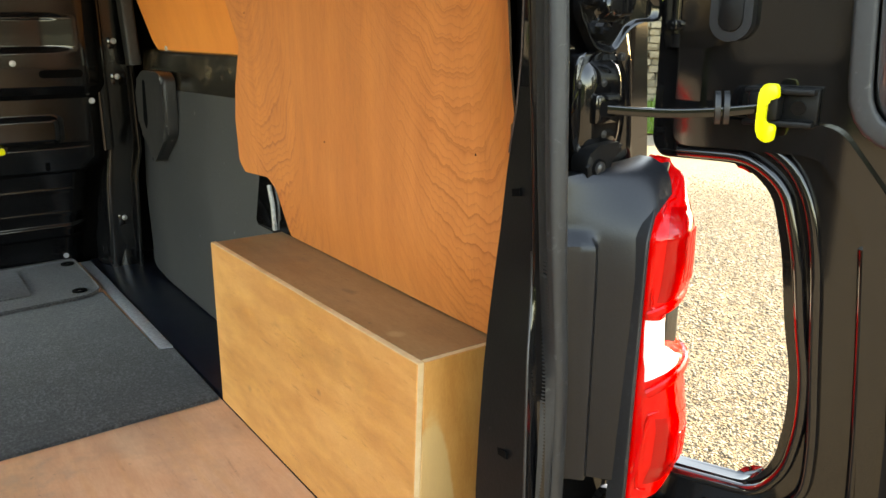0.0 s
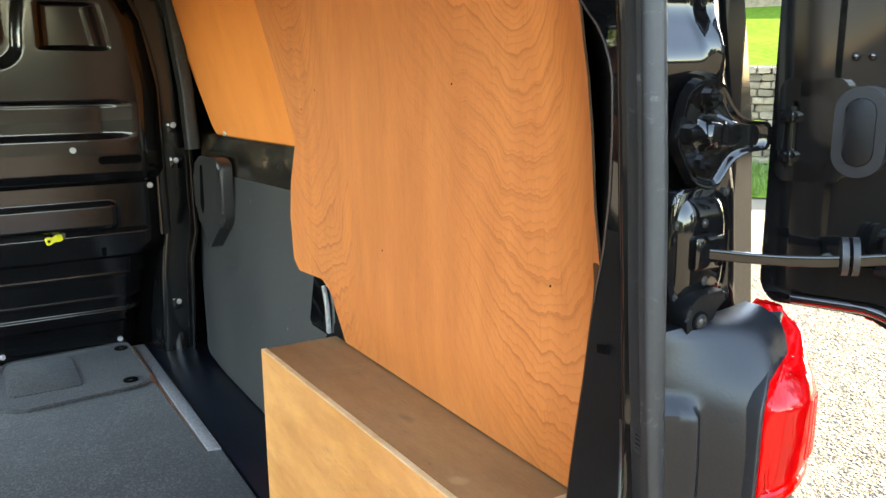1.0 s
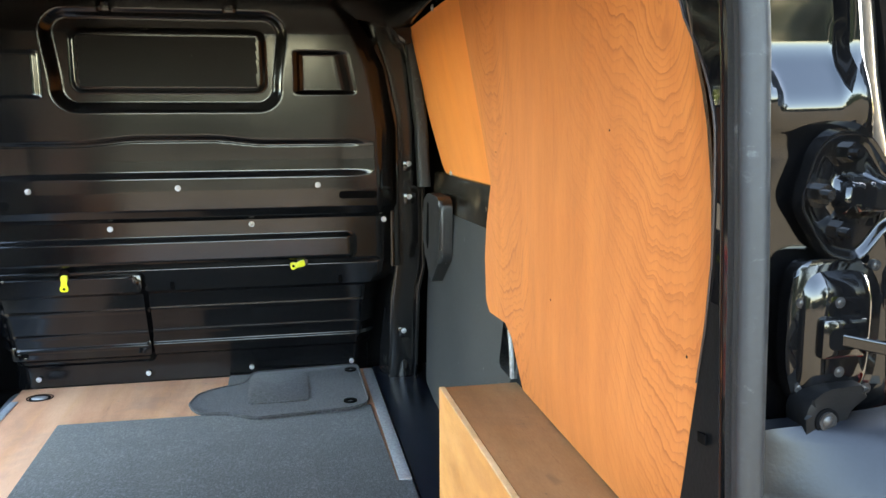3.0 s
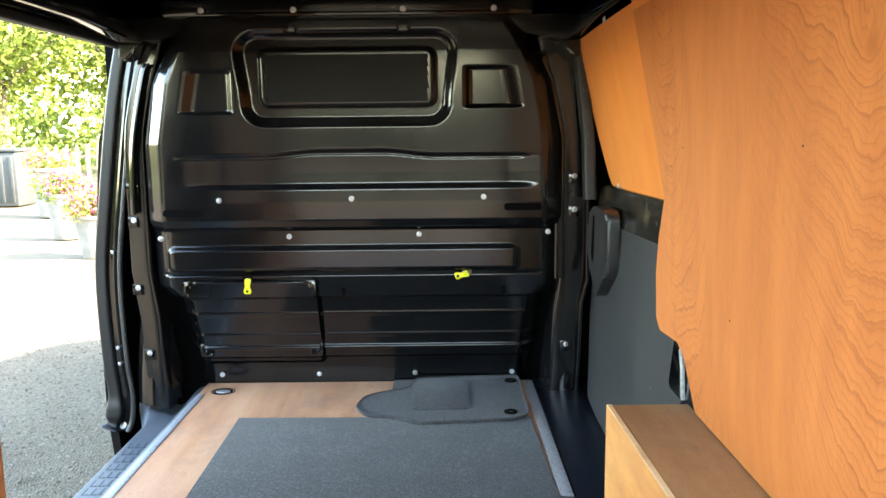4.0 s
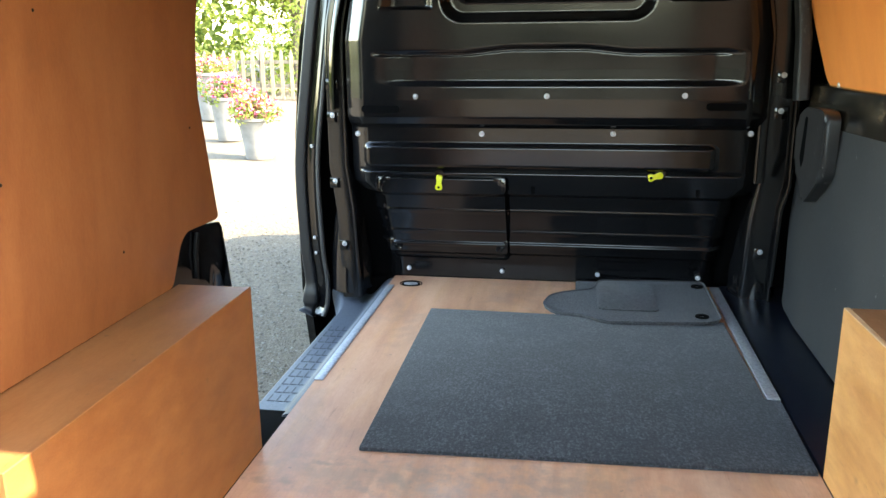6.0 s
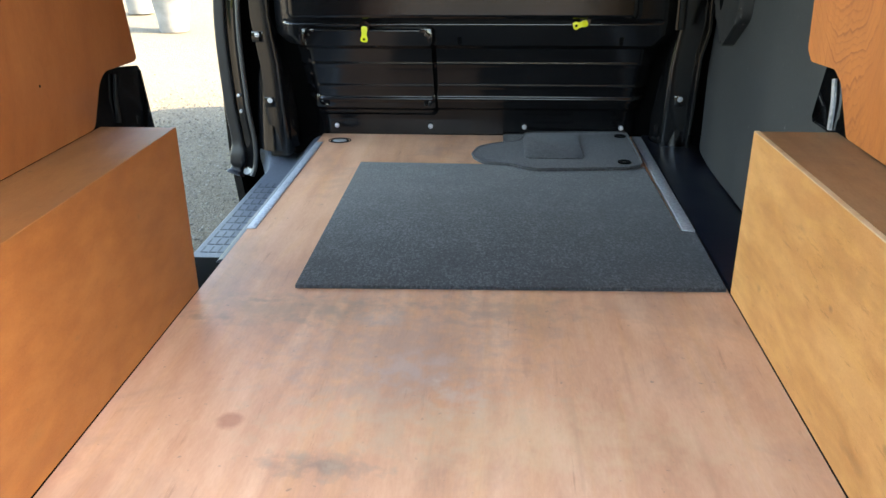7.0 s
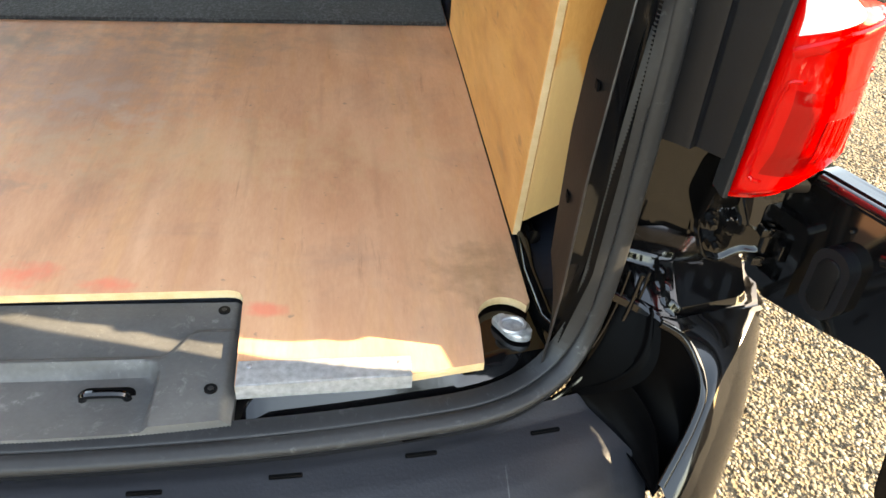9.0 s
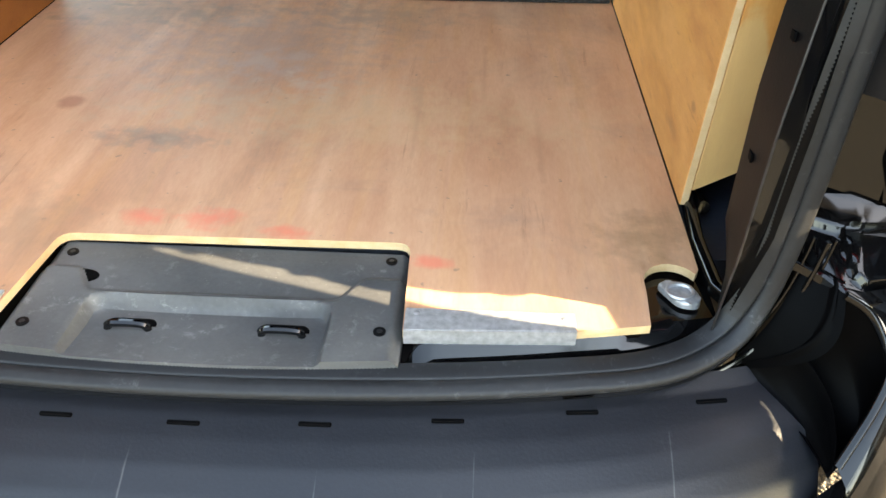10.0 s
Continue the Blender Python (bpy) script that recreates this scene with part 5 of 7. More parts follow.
# tail lamp and the blue-black filler in front of it
def tail_lamp(s):
    def filler(u, v):
        z = 0.285 + 0.40 * v
        top = step01(0.78, 1.0, v)
        dome_k = math.sqrt(max(0.0, 1.0 - (max(0.0, v - 0.62) / 0.38) ** 2))
        a = u
        x = 0.668 + (0.80 - 0.668) * a + 0.03 * top * a
        y = 0.085 - 0.090 * step01(0.10, 0.85, a) * (0.25 + 0.75 * dome_k)
        y -= 0.020 * step01(0.46, 0.36, a) * step01(0.10, 0.16, a) * step01(0.61, 0.59, z)
        return (s * x, y, z - 0.02 * top * (1 - a))
    fil = part("lamp_filler", sheet(filler, 40, 60, (0, 0.02, 0)), FILLER, van, "satin blue-black plastic lamp surround")
    if s > 0:
        out = soften([(0.728, 0.690), (0.745, 0.705), (0.784, 0.707), (0.789, 0.699), (0.769, 0.684), (0.764, 0.655), (0.744, 0.640), (0.732, 0.650)], 0.010, 5)
        br = part("lamp_bracket", slab(out, lambda a, b, d: (a, d, b), 0.10, 0.072, 0.006), TRIM, fil)
        part("bracket_hole", rod((0.748, 0.078, 0.678), (0.748, 0.0705, 0.678), 0.011, n=20), DARK, br)
        cap_bolt("bolt", (0.748, 0.070, 0.678), (0, -1, 0), 0.006, br, BOLTGREY)
    # Added block that stops sun leaking under the lamp.
    lo, hi = sorted((s * 0.778, s * 0.852))
    part("lamp_sun_stop", block(lo, hi, 0.014, 0.03, 0.246, 0.258, 0.004), DARK, fil)
    # Hidden block added behind the lens against the same leak.
    lo, hi = sorted((s * 0.772, s * 0.862))
    part("lamp_sun_block", block(lo, hi, 0.024, 0.085, 0.256, 0.56, 0.008), TRIM, fil)
    # lens: a tall swept body with a waist where the clear insert sits
    def section(z):
        t = (z - 0.248) / 0.434
        xi = 0.752 + 0.012 * t + 0.085 * step01(0.80, 1.0, t) ** 1.3
        xo = 0.835 + 0.056 * step01(0.0, 0.11, t) - 0.006 * step01(0.15, 0.4, t) - 0.012 * step01(0.5, 1.0, t)
        xo -= 0.062 * step01(0.440, 0.462, z) * step01(0.545, 0.505, z)
        if t > 0.97:
            xo -= 0.01
        return xi, max(xo, xi + 0.012)
    section_line = spline([(0, 0.014, 0), (0.06, -0.014, 0), (0.24, -0.028, 0), (0.45, -0.026, 0), (0.66, -0.010, 0), (0.86, 0.022, 0), (1.0, 0.065, 0)], 60)
    def lens(u, v):
        z = 0.248 + 0.434 * v
        xi, xo = section(z)
        p = section_line[min(60, round(u * 60))]
        x = xi + (xo - xi) * p.x
        end = step01(0.0, 0.05, v) * step01(1.0, 0.95, v)
        swell = float(np.interp(z, [0.248, 0.29, 0.317, 0.365, 0.40, 0.431, 0.496, 0.57, 0.61, 0.66], [0.70, 0.74, 1.00, 1.08, 0.90, 0.76, 0.62, 0.78, 0.80, 0.75]))
        y = 0.016 + 0.050 * step01(0.82, 1.0, v) + (p.y - 0.016) * (0.35 + 0.65 * end) * swell
        return (s * x, y, z)
    def cut(u0, u1, z0, z1, deep=0.0):
        def at(u, v):
            slope = 0.05 * (u0 + (u1 - u0) * u)
            lo, hi = (q + slope if 0.40 < q < 0.43 else q for q in (z0, z1))
            z = lo + (hi - lo) * v
            x, y, zz = lens(u0 + (u1 - u0) * u, (z - 0.248) / 0.434)
            return (x, y + deep, zz)
        return at
    body = part("tail_lamp", sheet(lambda u, v: tuple(Vector(lens(u, v)) + Vector((-s * 0.003, 0.012, 0))), 20, 40), RED, van, "red ribbed tail lamp with clear insert")
    for name, mt, span in (("red_lens", RED, (0, 1, 0.248, 0.418)), ("red_lens", RED, (0, 0.17, 0.418, 0.505)), ("red_lens", RED, (0, 1, 0.505, 0.682)), ("clear_lens", CLEAR, (0.17, 1, 0.418, 0.505))):
        part(name, sheet(cut(*span), 60 if span[0] == 0 and span[1] == 1 else 24, 40, (0, 0.004, 0)), mt, body)
    # moulded lines in the red
    for z0, z1 in ((0.285, 0.385), (0.525, 0.64)):
        frame_line = [cut(0.17, 0.86, z0 - 0.006, z1 + 0.004, -0.0012)(a, b) for a, b in soften([(0, 0), (1, 0), (1, 1), (0, 1)], 0.12, 4)]
        part("lens_ridge", sweep(frame_line, [(0.002 * math.cos(a), 0.002 * math.sin(a)) for a in np.linspace(0, 2 * math.pi, 7)[:-1]], (0, 1, 0), closed=True), RED, body)
        for k in range(9):
            f = cut(0.46 + 0.026 * k, 0.462 + 0.026 * k, z0 + 0.022, z1 - 0.03, -0.0004)
            part("lens_rib", sweep([f(0.5, a / 6) for a in range(7)], [(0.0014 * math.cos(a), 0.0014 * math.sin(a)) for a in np.linspace(0, 2 * math.pi, 6)[:-1]], (0, 1, 0)), RED, body)
        inset = cut(0.24, 0.80, z0 + 0.002, z1 - 0.004, -0.0006)
        part("lens_inset", sheet(inset, 16, 16), DEEP, body, "darker red inner lens")
    for z0, deep in ((0.404, -0.002), (0.512, -0.002)):
        edge = [cut(0.16, 0.86, z0, z0 + 0.03, deep)(k / 20, 0.8 * k / 20) for k in range(21)]
        part("lens_facet", sweep(edge, [(0.006 * math.cos(a), 0.004 * math.sin(a)) for a in np.linspace(0, 2 * math.pi, 9)[:-1]], (0, 1, 0)), RED, body)
    rimp = []
    for k in range(30):
        z = 0.252 + 0.424 * k / 29
        rimp.append((s * (section(z)[0] - 0.003), 0.006 + 0.050 * step01(0.82, 1.0, (z - 0.248) / 0.434), z))
    part("lamp_gasket", sweep(rimp, soften([(-0.003, -0.008), (0.003, -0.008), (0.003, 0.02), (-0.003, 0.02)], 0.002), (0, 1, 0)), RUBBER, body)


tail_lamp(1)
tail_lamp(-1)


def hinge(z, up=0.0, narrow=1.0, dy=0.0):
    """A rear-door hinge: pressed leaf bolted to the jamb, knuckle, and the arm on the door."""
    c = z + up
    out = soften([(0.735, c + 0.045), (0.752, c + 0.060), (0.786, c + 0.060), (0.812, z + 0.026), (0.828, z + 0.016), (0.858, z + 0.014), (0.858, z - 0.016), (0.828, z - 0.018), (0.812, z - 0.026), (0.786, c - 0.058), (0.752, c - 0.05), (0.722, c - 0.005)], 0.012, 4)
    across = lambda x: 0.858 + (x - 0.858) * narrow
    n = len(out)
    mx, mz = 0.785, c
    def leaf_at(u, v):
        a, b = out[round(u * n) % n]
        x, zz = mx + (a - mx) * v, mz + (b - mz) * v
        y = 0.100 - 0.006 * step01(0.80, 0.90, v) - 0.010 * step01(0.80, 0.85, x)
        y -= 0.016 * rr(x, zz, 0.762, 0.806, c - 0.008, c + 0.014, 0.008, 0.006)
        return (across(x), y + dy + 0.010 * step01(0.97, 1.0, v), zz)
    leaf = part("hinge", sheet(leaf_at, n, 22), PAINT, van, "glossy black steel door hinge with hex bolts", angle=50)
    for x, dz in ((0.768, 0.040), (0.744, 0.006), (0.764, -0.026)):
        x = across(x)
        bm = rod((x, 0.102 + dy, c + dz), (x, 0.095 + dy, c + dz), 0.0125, n=18)
        rod((x, 0.096 + dy, c + dz), (x, 0.086 + dy, c + dz), 0.0085, n=6, bm=bm)
        rod((x, 0.087 + dy, c + dz), (x, 0.080 + dy, c + dz), 0.004, n=8, bm=bm)
        part("hex_bolt", bm, PAINT, leaf)
    part("hinge_pin", rod((0.856, 0.062, z - 0.030), (0.856, 0.062, z + 0.030), 0.007, n=14), PAINT, leaf)
    for a, b in ((-0.026, -0.014), (0.014, 0.026)):
        part("knuckle", rod((0.856, 0.062, z + a), (0.856, 0.062, z + b), 0.012, n=16), PAINT, leaf)
        part("hinge_ear", block(0.840, 0.880, 0.050, 0.066, z + a, z + b, 0.003), PAINT, leaf)
    part("hinge_arm", block(0.862, 0.890, 0.036, 0.062, z - 0.012, z + 0.012, 0.004), PAINT, leaf)


hinge(0.862)
hinge(0.148, 0.020, 0.66, -0.025)


# the rear doors, standing open on their hinges
DOOR_AT = Matrix.Translation((0.868, 0.059, 0)) @ Euler((0, 0, radians(-70))).to_matrix().to_4x4()


def door(s=1):
    ob = part("rear_door", bmesh.new(), PAINT, van, "glossy black rear door standing open", smooth=False)
    def outline():
        return soften([(-0.030, 0.70), (-0.030, 1.18), (-0.01, 1.25), (0.06, 1.295), (0.62, 1.305), (0.64, 1.25), (0.64, -0.04), (0.60, -0.065), (0.245, -0.065), (0.228, -0.037), (0.219, 0.019), (0.204, 0.070), (0.170, 0.108), (0.115, 0.095), (0.065, 0.085), (0.031, 0.078), (0.004, 0.074), (-0.012, 0.09), (-0.012, 0.25), (0.02, 0.262), (0.134, 0.266), (0.160, 0.305), (0.168, 0.370), (0.166, 0.43), (0.153, 0.49), (0.140, 0.58), (0.122, 0.650), (0.085, 0.682), (-0.018, 0.682)], 0.02, 4)
    shell = slab(outline(), lambda a, b, d: (a, d, b), 0.0, 0.022, 0.008)
    me = finish("rear_door", shell, PAINT)
    ob.data = me
    ob.matrix_basis = Matrix.Identity(4)
    def place(bm):
        bm.transform(Matrix.Scale(s, 4, (1, 0, 0)) @ DOOR_AT)
        if s < 0:
            bmesh.ops.reverse_faces(bm, faces=bm.faces)
        return bm
    ob.data.transform(Matrix.Scale(s, 4, (1, 0, 0)) @ DOOR_AT)
    if s < 0:
        ob.data.flip_normals()
    # which side faces the van: local y below zero
    inner = ring_slab(soften([(0.0, 0.70), (0.0, 1.2), (0.60, 1.26), (0.60, -0.02), (0.262, -0.02), (0.258, 0.30), (0.225, 0.62), (0.17, 0.70)], 0.02, 5),
                      soften([(0.03, 0.735), (0.03, 1.17), (0.57, 1.23), (0.57, 0.01), (0.29, 0.01), (0.285, 0.32), (0.25, 0.655), (0.185, 0.735)], 0.02, 5), lambda a, b, d: (a, d, b), 0.0, -0.014)
    part("inner_frame", place(inner), PAINT, ob)
    lip = [(0.0, 0.692), (0.088, 0.692), (0.131, 0.660), (0.152, 0.585), (0.166, 0.49), (0.178, 0.43), (0.180, 0.36), (0.170, 0.300), (0.140, 0.258), (0.02, 0.252)]
    part("notch_flange", place(sweep([(a + 0.006, -0.004, b) for a, b in soften(lip, 0.03, 6, closed=False)], [(0.0075 * math.cos(a), 0.0095 * math.sin(a)) for a in np.linspace(0, 2 * math.pi, 17)[:-1]], (0, 1, 0))), PAINT, ob)
    # trim panel with the window above
    part("trim_panel", place(slab(soften([(0.295, 0.015), (0.565, 0.015), (0.565, 0.70), (0.28, 0.70), (0.27, 0.60)], 0.03, 5), lambda a, b, d: (a, d, b), 0.0, -0.022, 0.008)), TRIM, ob, "black door trim panel")
    part("window", place(slab(soften([(0.22, 0.735), (0.56, 0.735), (0.55, 1.20), (0.19, 1.18)], 0.05, 5), lambda a, b, d: (a, d, b), -0.008, -0.016, 0.002)), GLASS, ob, "dark tinted door window")
    # hinge pockets, oval buffers, small screws
    for z in (0.868, 0.148):
        part("hinge_pocket", place(ring_slab(rounded(-0.02, 0.045, z - 0.052, z + 0.052, 0.012), rounded(-0.005, 0.03, z - 0.034, z + 0.034, 0.006), lambda a, b, d: (a, d, b), -0.0, -0.014)), PAINT, ob)
        zo = z + 0.0 if z > 0.5 else z + 0.008
        so = 0.058 if z > 0.5 else 0.085
        plug = part("grommet", place(slab(rounded(so - 0.024, so + 0.024, zo - 0.044, zo + 0.044, 0.0235, 10), lambda a, b, d: (a, d, b), 0.0, -0.018, 0.002)), FILLER, ob, "oval rubber grommet")
        part("grommet_face", place(slab(rounded(so - 0.014, so + 0.014, zo - 0.033, zo + 0.033, 0.0135, 8), lambda a, b, d: (a, d, b), -0.018, -0.021, 0.002)), TRIM, plug)
    for a, b in ((0.045, 0.94), (0.06, 0.94), (0.13, 0.265), (0.08, 0.22)):
        part("screw", place(dome((a, -0.002, b), (0, -1, 0), 0.004, 0.003, 8, 2)), PAINT, ob)
    # pressed beads round the lamp notch
    bead = soften([(-0.009, -0.004), (0.009, -0.004), (0.006, 0.009), (-0.006, 0.009)], 0.005)
    for run in ([(0.004, 0.708), (0.060, 0.712), (0.112, 0.704), (0.152, 0.668), (0.176, 0.595), (0.192, 0.45), (0.202, 0.33), (0.195, 0.27), (0.155, 0.228), (0.125, 0.215)],
                [(0.228, 0.60), (0.240, 0.48), (0.250, 0.36), (0.256, 0.24), (0.256, 0.10)]):
        part("pressed_bead", place(sweep(spline([(a, -0.002, b) for a, b in run], 40), bead, (0, -1, 0))), PAINT, ob)
    rimw = [(a, -0.014, b) for a, b in soften([(0.205, 0.722), (0.572, 0.722), (0.562, 1.212), (0.175, 1.192)], 0.06, 6)]
    part("window_seal", place(sweep(rimw, soften([(-0.012, -0.006), (0.012, -0.006), (0.012, 0.008), (-0.012, 0.008)], 0.005), (0, -1, 0), closed=True)), RUBBER, ob)
    if s < 0:
        return
    # check-strap receiver with its yellow release
    rec = part("strap_receiver", place(block(0.090, 0.125, -0.036, 0.0, 0.738, 0.772, 0.006)), TRIM, ob, "black door check receiver")
    part("receiver_plate", place(block(0.085, 0.160, -0.030, -0.002, 0.768, 0.775, 0.002)), TRIM, rec)
    part("receiver_plate", place(block(0.085, 0.160, -0.030, -0.002, 0.732, 0.739, 0.002)), TRIM, rec)
    part("receiver_plate", place(block(0.120, 0.162, -0.012, -0.002, 0.732, 0.775, 0.003)), TRIM, rec)
    part("screw", place(rod((0.142, -0.012, 0.753), (0.142, -0.018, 0.753), 0.008, n=16)), PAINT, rec)
    lev = soften([(0.106 + (a - 0.083) * 0.66, 0.750 + (b - 0.752) * 0.64) for a, b in [(0.088, 0.800), (0.112, 0.800), (0.115, 0.775), (0.096, 0.772), (0.096, 0.732), (0.114, 0.730), (0.112, 0.700), (0.092, 0.700), (0.083, 0.720), (0.083, 0.78)]], 0.005, 4)
    part("release_lever", place(slab(lev, lambda a, b, d: (a, d, b), -0.040, -0.052, 0.003)), YELLOW, rec, "bright yellow release lever")


door()
door(-1)


# bumper with its dashes and the glossy corner casings
def bumper():
    def at(u, v):
        x = (2 * u - 1) * (0.655 + 0.07 * min(1.0, v / 0.6))
        e = abs(x) / 0.70
        y_in = -0.050 + 0.085 * e ** 2.6
        y_out = -0.235 + 0.115 * e ** 3
        arc = [(0.0, -0.055), (0.10, -0.066), (0.30, -0.076), (0.45, -0.085), (0.60, -0.098), (0.72, -0.114), (0.82, -0.135), (0.90, -0.162), (0.96, -0.20), (1.0, -0.26)]
        t = v
        z = float(np.interp(t, [a for a, _ in arc], [b for _, b in arc]))
        w = min(1.0, t / 0.9)
        y = y_in + (y_out - y_in) * w
        return (x, y, z)
    bm = sheet(at, 70, 40, (0, 0.01, -0.02))
    ob = part("bumper", bm, BUMPER, van, "satin blue-black plastic rear bumper step")
    low = sheet(lambda u, v: (-0.742 + 1.484 * u, -0.222 + 0.115 * abs(2 * u - 1) ** 3 - 0.012 * abs(2 * u - 1) ** 8 - 0.012 * math.sin(math.pi * v), (-0.20 + 0.098 * abs(2 * u - 1) ** 10) * (1 - v) - 0.48 * v), 80, 14, (0, 0.02, 0))
    part("bumper_skirt", low, PAINT, ob, "glossy black lower bumper skin")
    for x, y in ((-0.439, -0.047), (-0.292, -0.072), (-0.145, -0.086), (0.002, -0.089), (0.15, -0.083), (0.299, -0.070), (0.452, -0.048), (0.605, -0.020)):
        e = abs(x) / 0.70
        y -= 0.006
        bm = block(-0.0185, 0.0185, -0.0026, 0.0026, -0.001, 0.003, 0.001, 1)
        slope = 0.085 * 2.6 * e ** 1.6 / 0.70 * (1 if x > 0 else -1)
        u = (x + 0.66) / 1.32
        y_in, y_out = -0.050 + 0.085 * e ** 2.6, -0.235 + 0.115 * e ** 3
        w = (y - y_in) / (y_out - y_in) * 0.9
        bm.transform(Matrix.Translation((x, y, at(u, w)[2] + 0.0005)) @ Euler((0, 0, math.atan(slope * 0.6))).to_matrix().to_4x4())
        part("dash", bm, DARK, ob, "raised black dash")


bumper()


def corner(s):
    """The glossy body corner between bumper and lamp: stepped ledge with a pad, slope by the seal, hollow with a raised rim, rounded flank."""
    edge = spline([(0.655, 0.020, -0.058), (0.676, 0.000, -0.075), (0.694, -0.027, -0.086), (0.707, -0.056, -0.090), (0.716, -0.085, -0.094), (0.722, -0.105, -0.10)], 40)
    rim = spline([(0.734, 0.018, 0.063), (0.762, 0.008, 0.048), (0.779, -0.012, 0.024), (0.783, -0.036, -0.002), (0.770, -0.058, -0.030), (0.752, -0.078, -0.055), (0.730, -0.100, -0.086)], 40)
    fold = spline([(0.872, 0.052, 0.054), (0.852, 0.026, 0.044), (0.825, -0.006, 0.030), (0.802, -0.032, 0.010), (0.782, -0.060, -0.022), (0.762, -0.088, -0.060), (0.738, -0.116, -0.100)], 40)
    def shoulder(u, v):
        p = rim[round(u * 40)].lerp(fold[round(u * 40)], v)
        return (s * p.x, p.y, p.z + 0.006 * math.sin(math.pi * v) * (1 - u))
    fl = part("bumper_corner", sheet(shoulder, 40, 12), PAINT, van, "glossy black rounded bumper corner", angle=60)
    def flank(u, v):
        b = fold[round(u * 40)]
        n = Vector((b.x - 0.70, b.y + 0.02 - 0.10 * u, 0)).normalized()
        p = b + n * (0.046 * math.sin(math.pi / 2 * min(1.0, v * 2.4)) - 0.02 * v * v) + Vector((0, 0, -0.42 * v ** 1.15))
        return (s * p.x, p.y, p.z)
    part("flank", sheet(flank, 40, 36), PAINT, fl, angle=60)
    def hollow(u, v):
        i = round(u * 40)
        a, b = edge[i], rim[i]
        p = a.lerp(b, v)
        full = math.sin(math.pi * min(1.0, u * 1.08)) ** 0.5 if u < 0.93 else 0.0
        p.z += (0.012 * groove(v - 0.36, 0.05) - 0.010 * step01(0.0, 0.1, v) * step01(0.36, 0.2, v) - 0.055 * step01(0.40, 0.55, v) * step01(1.0, 0.86, v)) * full
        return (s * p.x, p.y, p.z)
    hb = sheet(hollow, 40, 44)
    part("corner_hollow", hb, SHADE_BLACK, fl, angle=40)
    def slope(u, v):
        a = Vector((0.700, 0.075, 0.085)).lerp(Vector((0.640, 0.030, -0.050)), u)
        b = Vector((0.734, 0.018, 0.063)).lerp(Vector((0.655, 0.020, -0.058)), u)
        p = a.lerp(b, v)
        bow = math.sin(math.pi * u)
        p += Vector((0.016, -0.020, 0)) * bow * v + Vector((0.008, -0.012, 0.0)) * bow
        p.z += 0.006 * groove(v - 0.75, 0.08) + 0.008 * step01(0.5, 0.0, v) * (1 - u)
        return (s * p.x, p.y, p.z)
    part("corner_slope", sheet(slope, 30, 24), SHADE_BLACK, fl, angle=40)
    # folded ribs that follow the seal round the corner
    low = [p for p in SEAL if p.x > 0.57 and p.z < 0.12]
    for off, back, r in ((0.036, 0.006, 0.0022), (0.050, 0.000, 0.0034), (0.060, 0.004, 0.0018)):
        run = []
        for p in low:
            out = Vector((p.x - 0.50, 0, p.z - 0.13)).normalized()
            run.append((s * (p.x + out.x * off), p.y + 0.004 + back, p.z + out.z * off * 0.9))
        part("corner_rib", sweep(run, [(r * math.cos(a), r * math.sin(a)) for a in np.linspace(0, 2 * math.pi, 9)[:-1]], (0, 1, 0)), PAINT, fl)
    def ledge(u, v):
        x = 0.655 + 0.222 * u
        front = float(np.interp(u, [0, 0.26, 0.36, 0.48, 1.0], [0.062, 0.040, 0.018, 0.012, 0.050]))
        y = 0.125 + (front - 0.125) * v
        z = 0.128 - (0.128 - float(np.interp(u, [0, 0.36, 0.5, 1.0], [0.09, 0.063, 0.056, 0.052]))) * v
        z -= 0.010 * step01(0.30, 0.36, v) * step01(0.95, 0.8, v)
        pad = rr(u, v, 0.36 + 0.1 * v, 0.90, 0.32, 0.80, 0.05, 0.02)
        z += 0.011 * pad - 0.004 * groove(v - 0.88, 0.05)
        return (s * x, y, z)
    part("corner_ledge", sheet(ledge, 60, 50, (0, 0, -0.01)), PAINT, fl, angle=40)
    bead = soften([(-0.005, -0.006), (0.005, -0.006), (0.005, 0.004), (-0.005, 0.004)], 0.0035)
    part("corner_rib", sweep([(s * p.x, p.y, p.z + 0.001) for p in rim], bead, (0, 0, 1)), PAINT, fl)
    part("corner_closing", block(min(s * 0.70, s * 0.86), max(s * 0.70, s * 0.86), 0.12, 0.16, -0.40, 0.09), DARK, fl)


corner(1)
corner(-1)


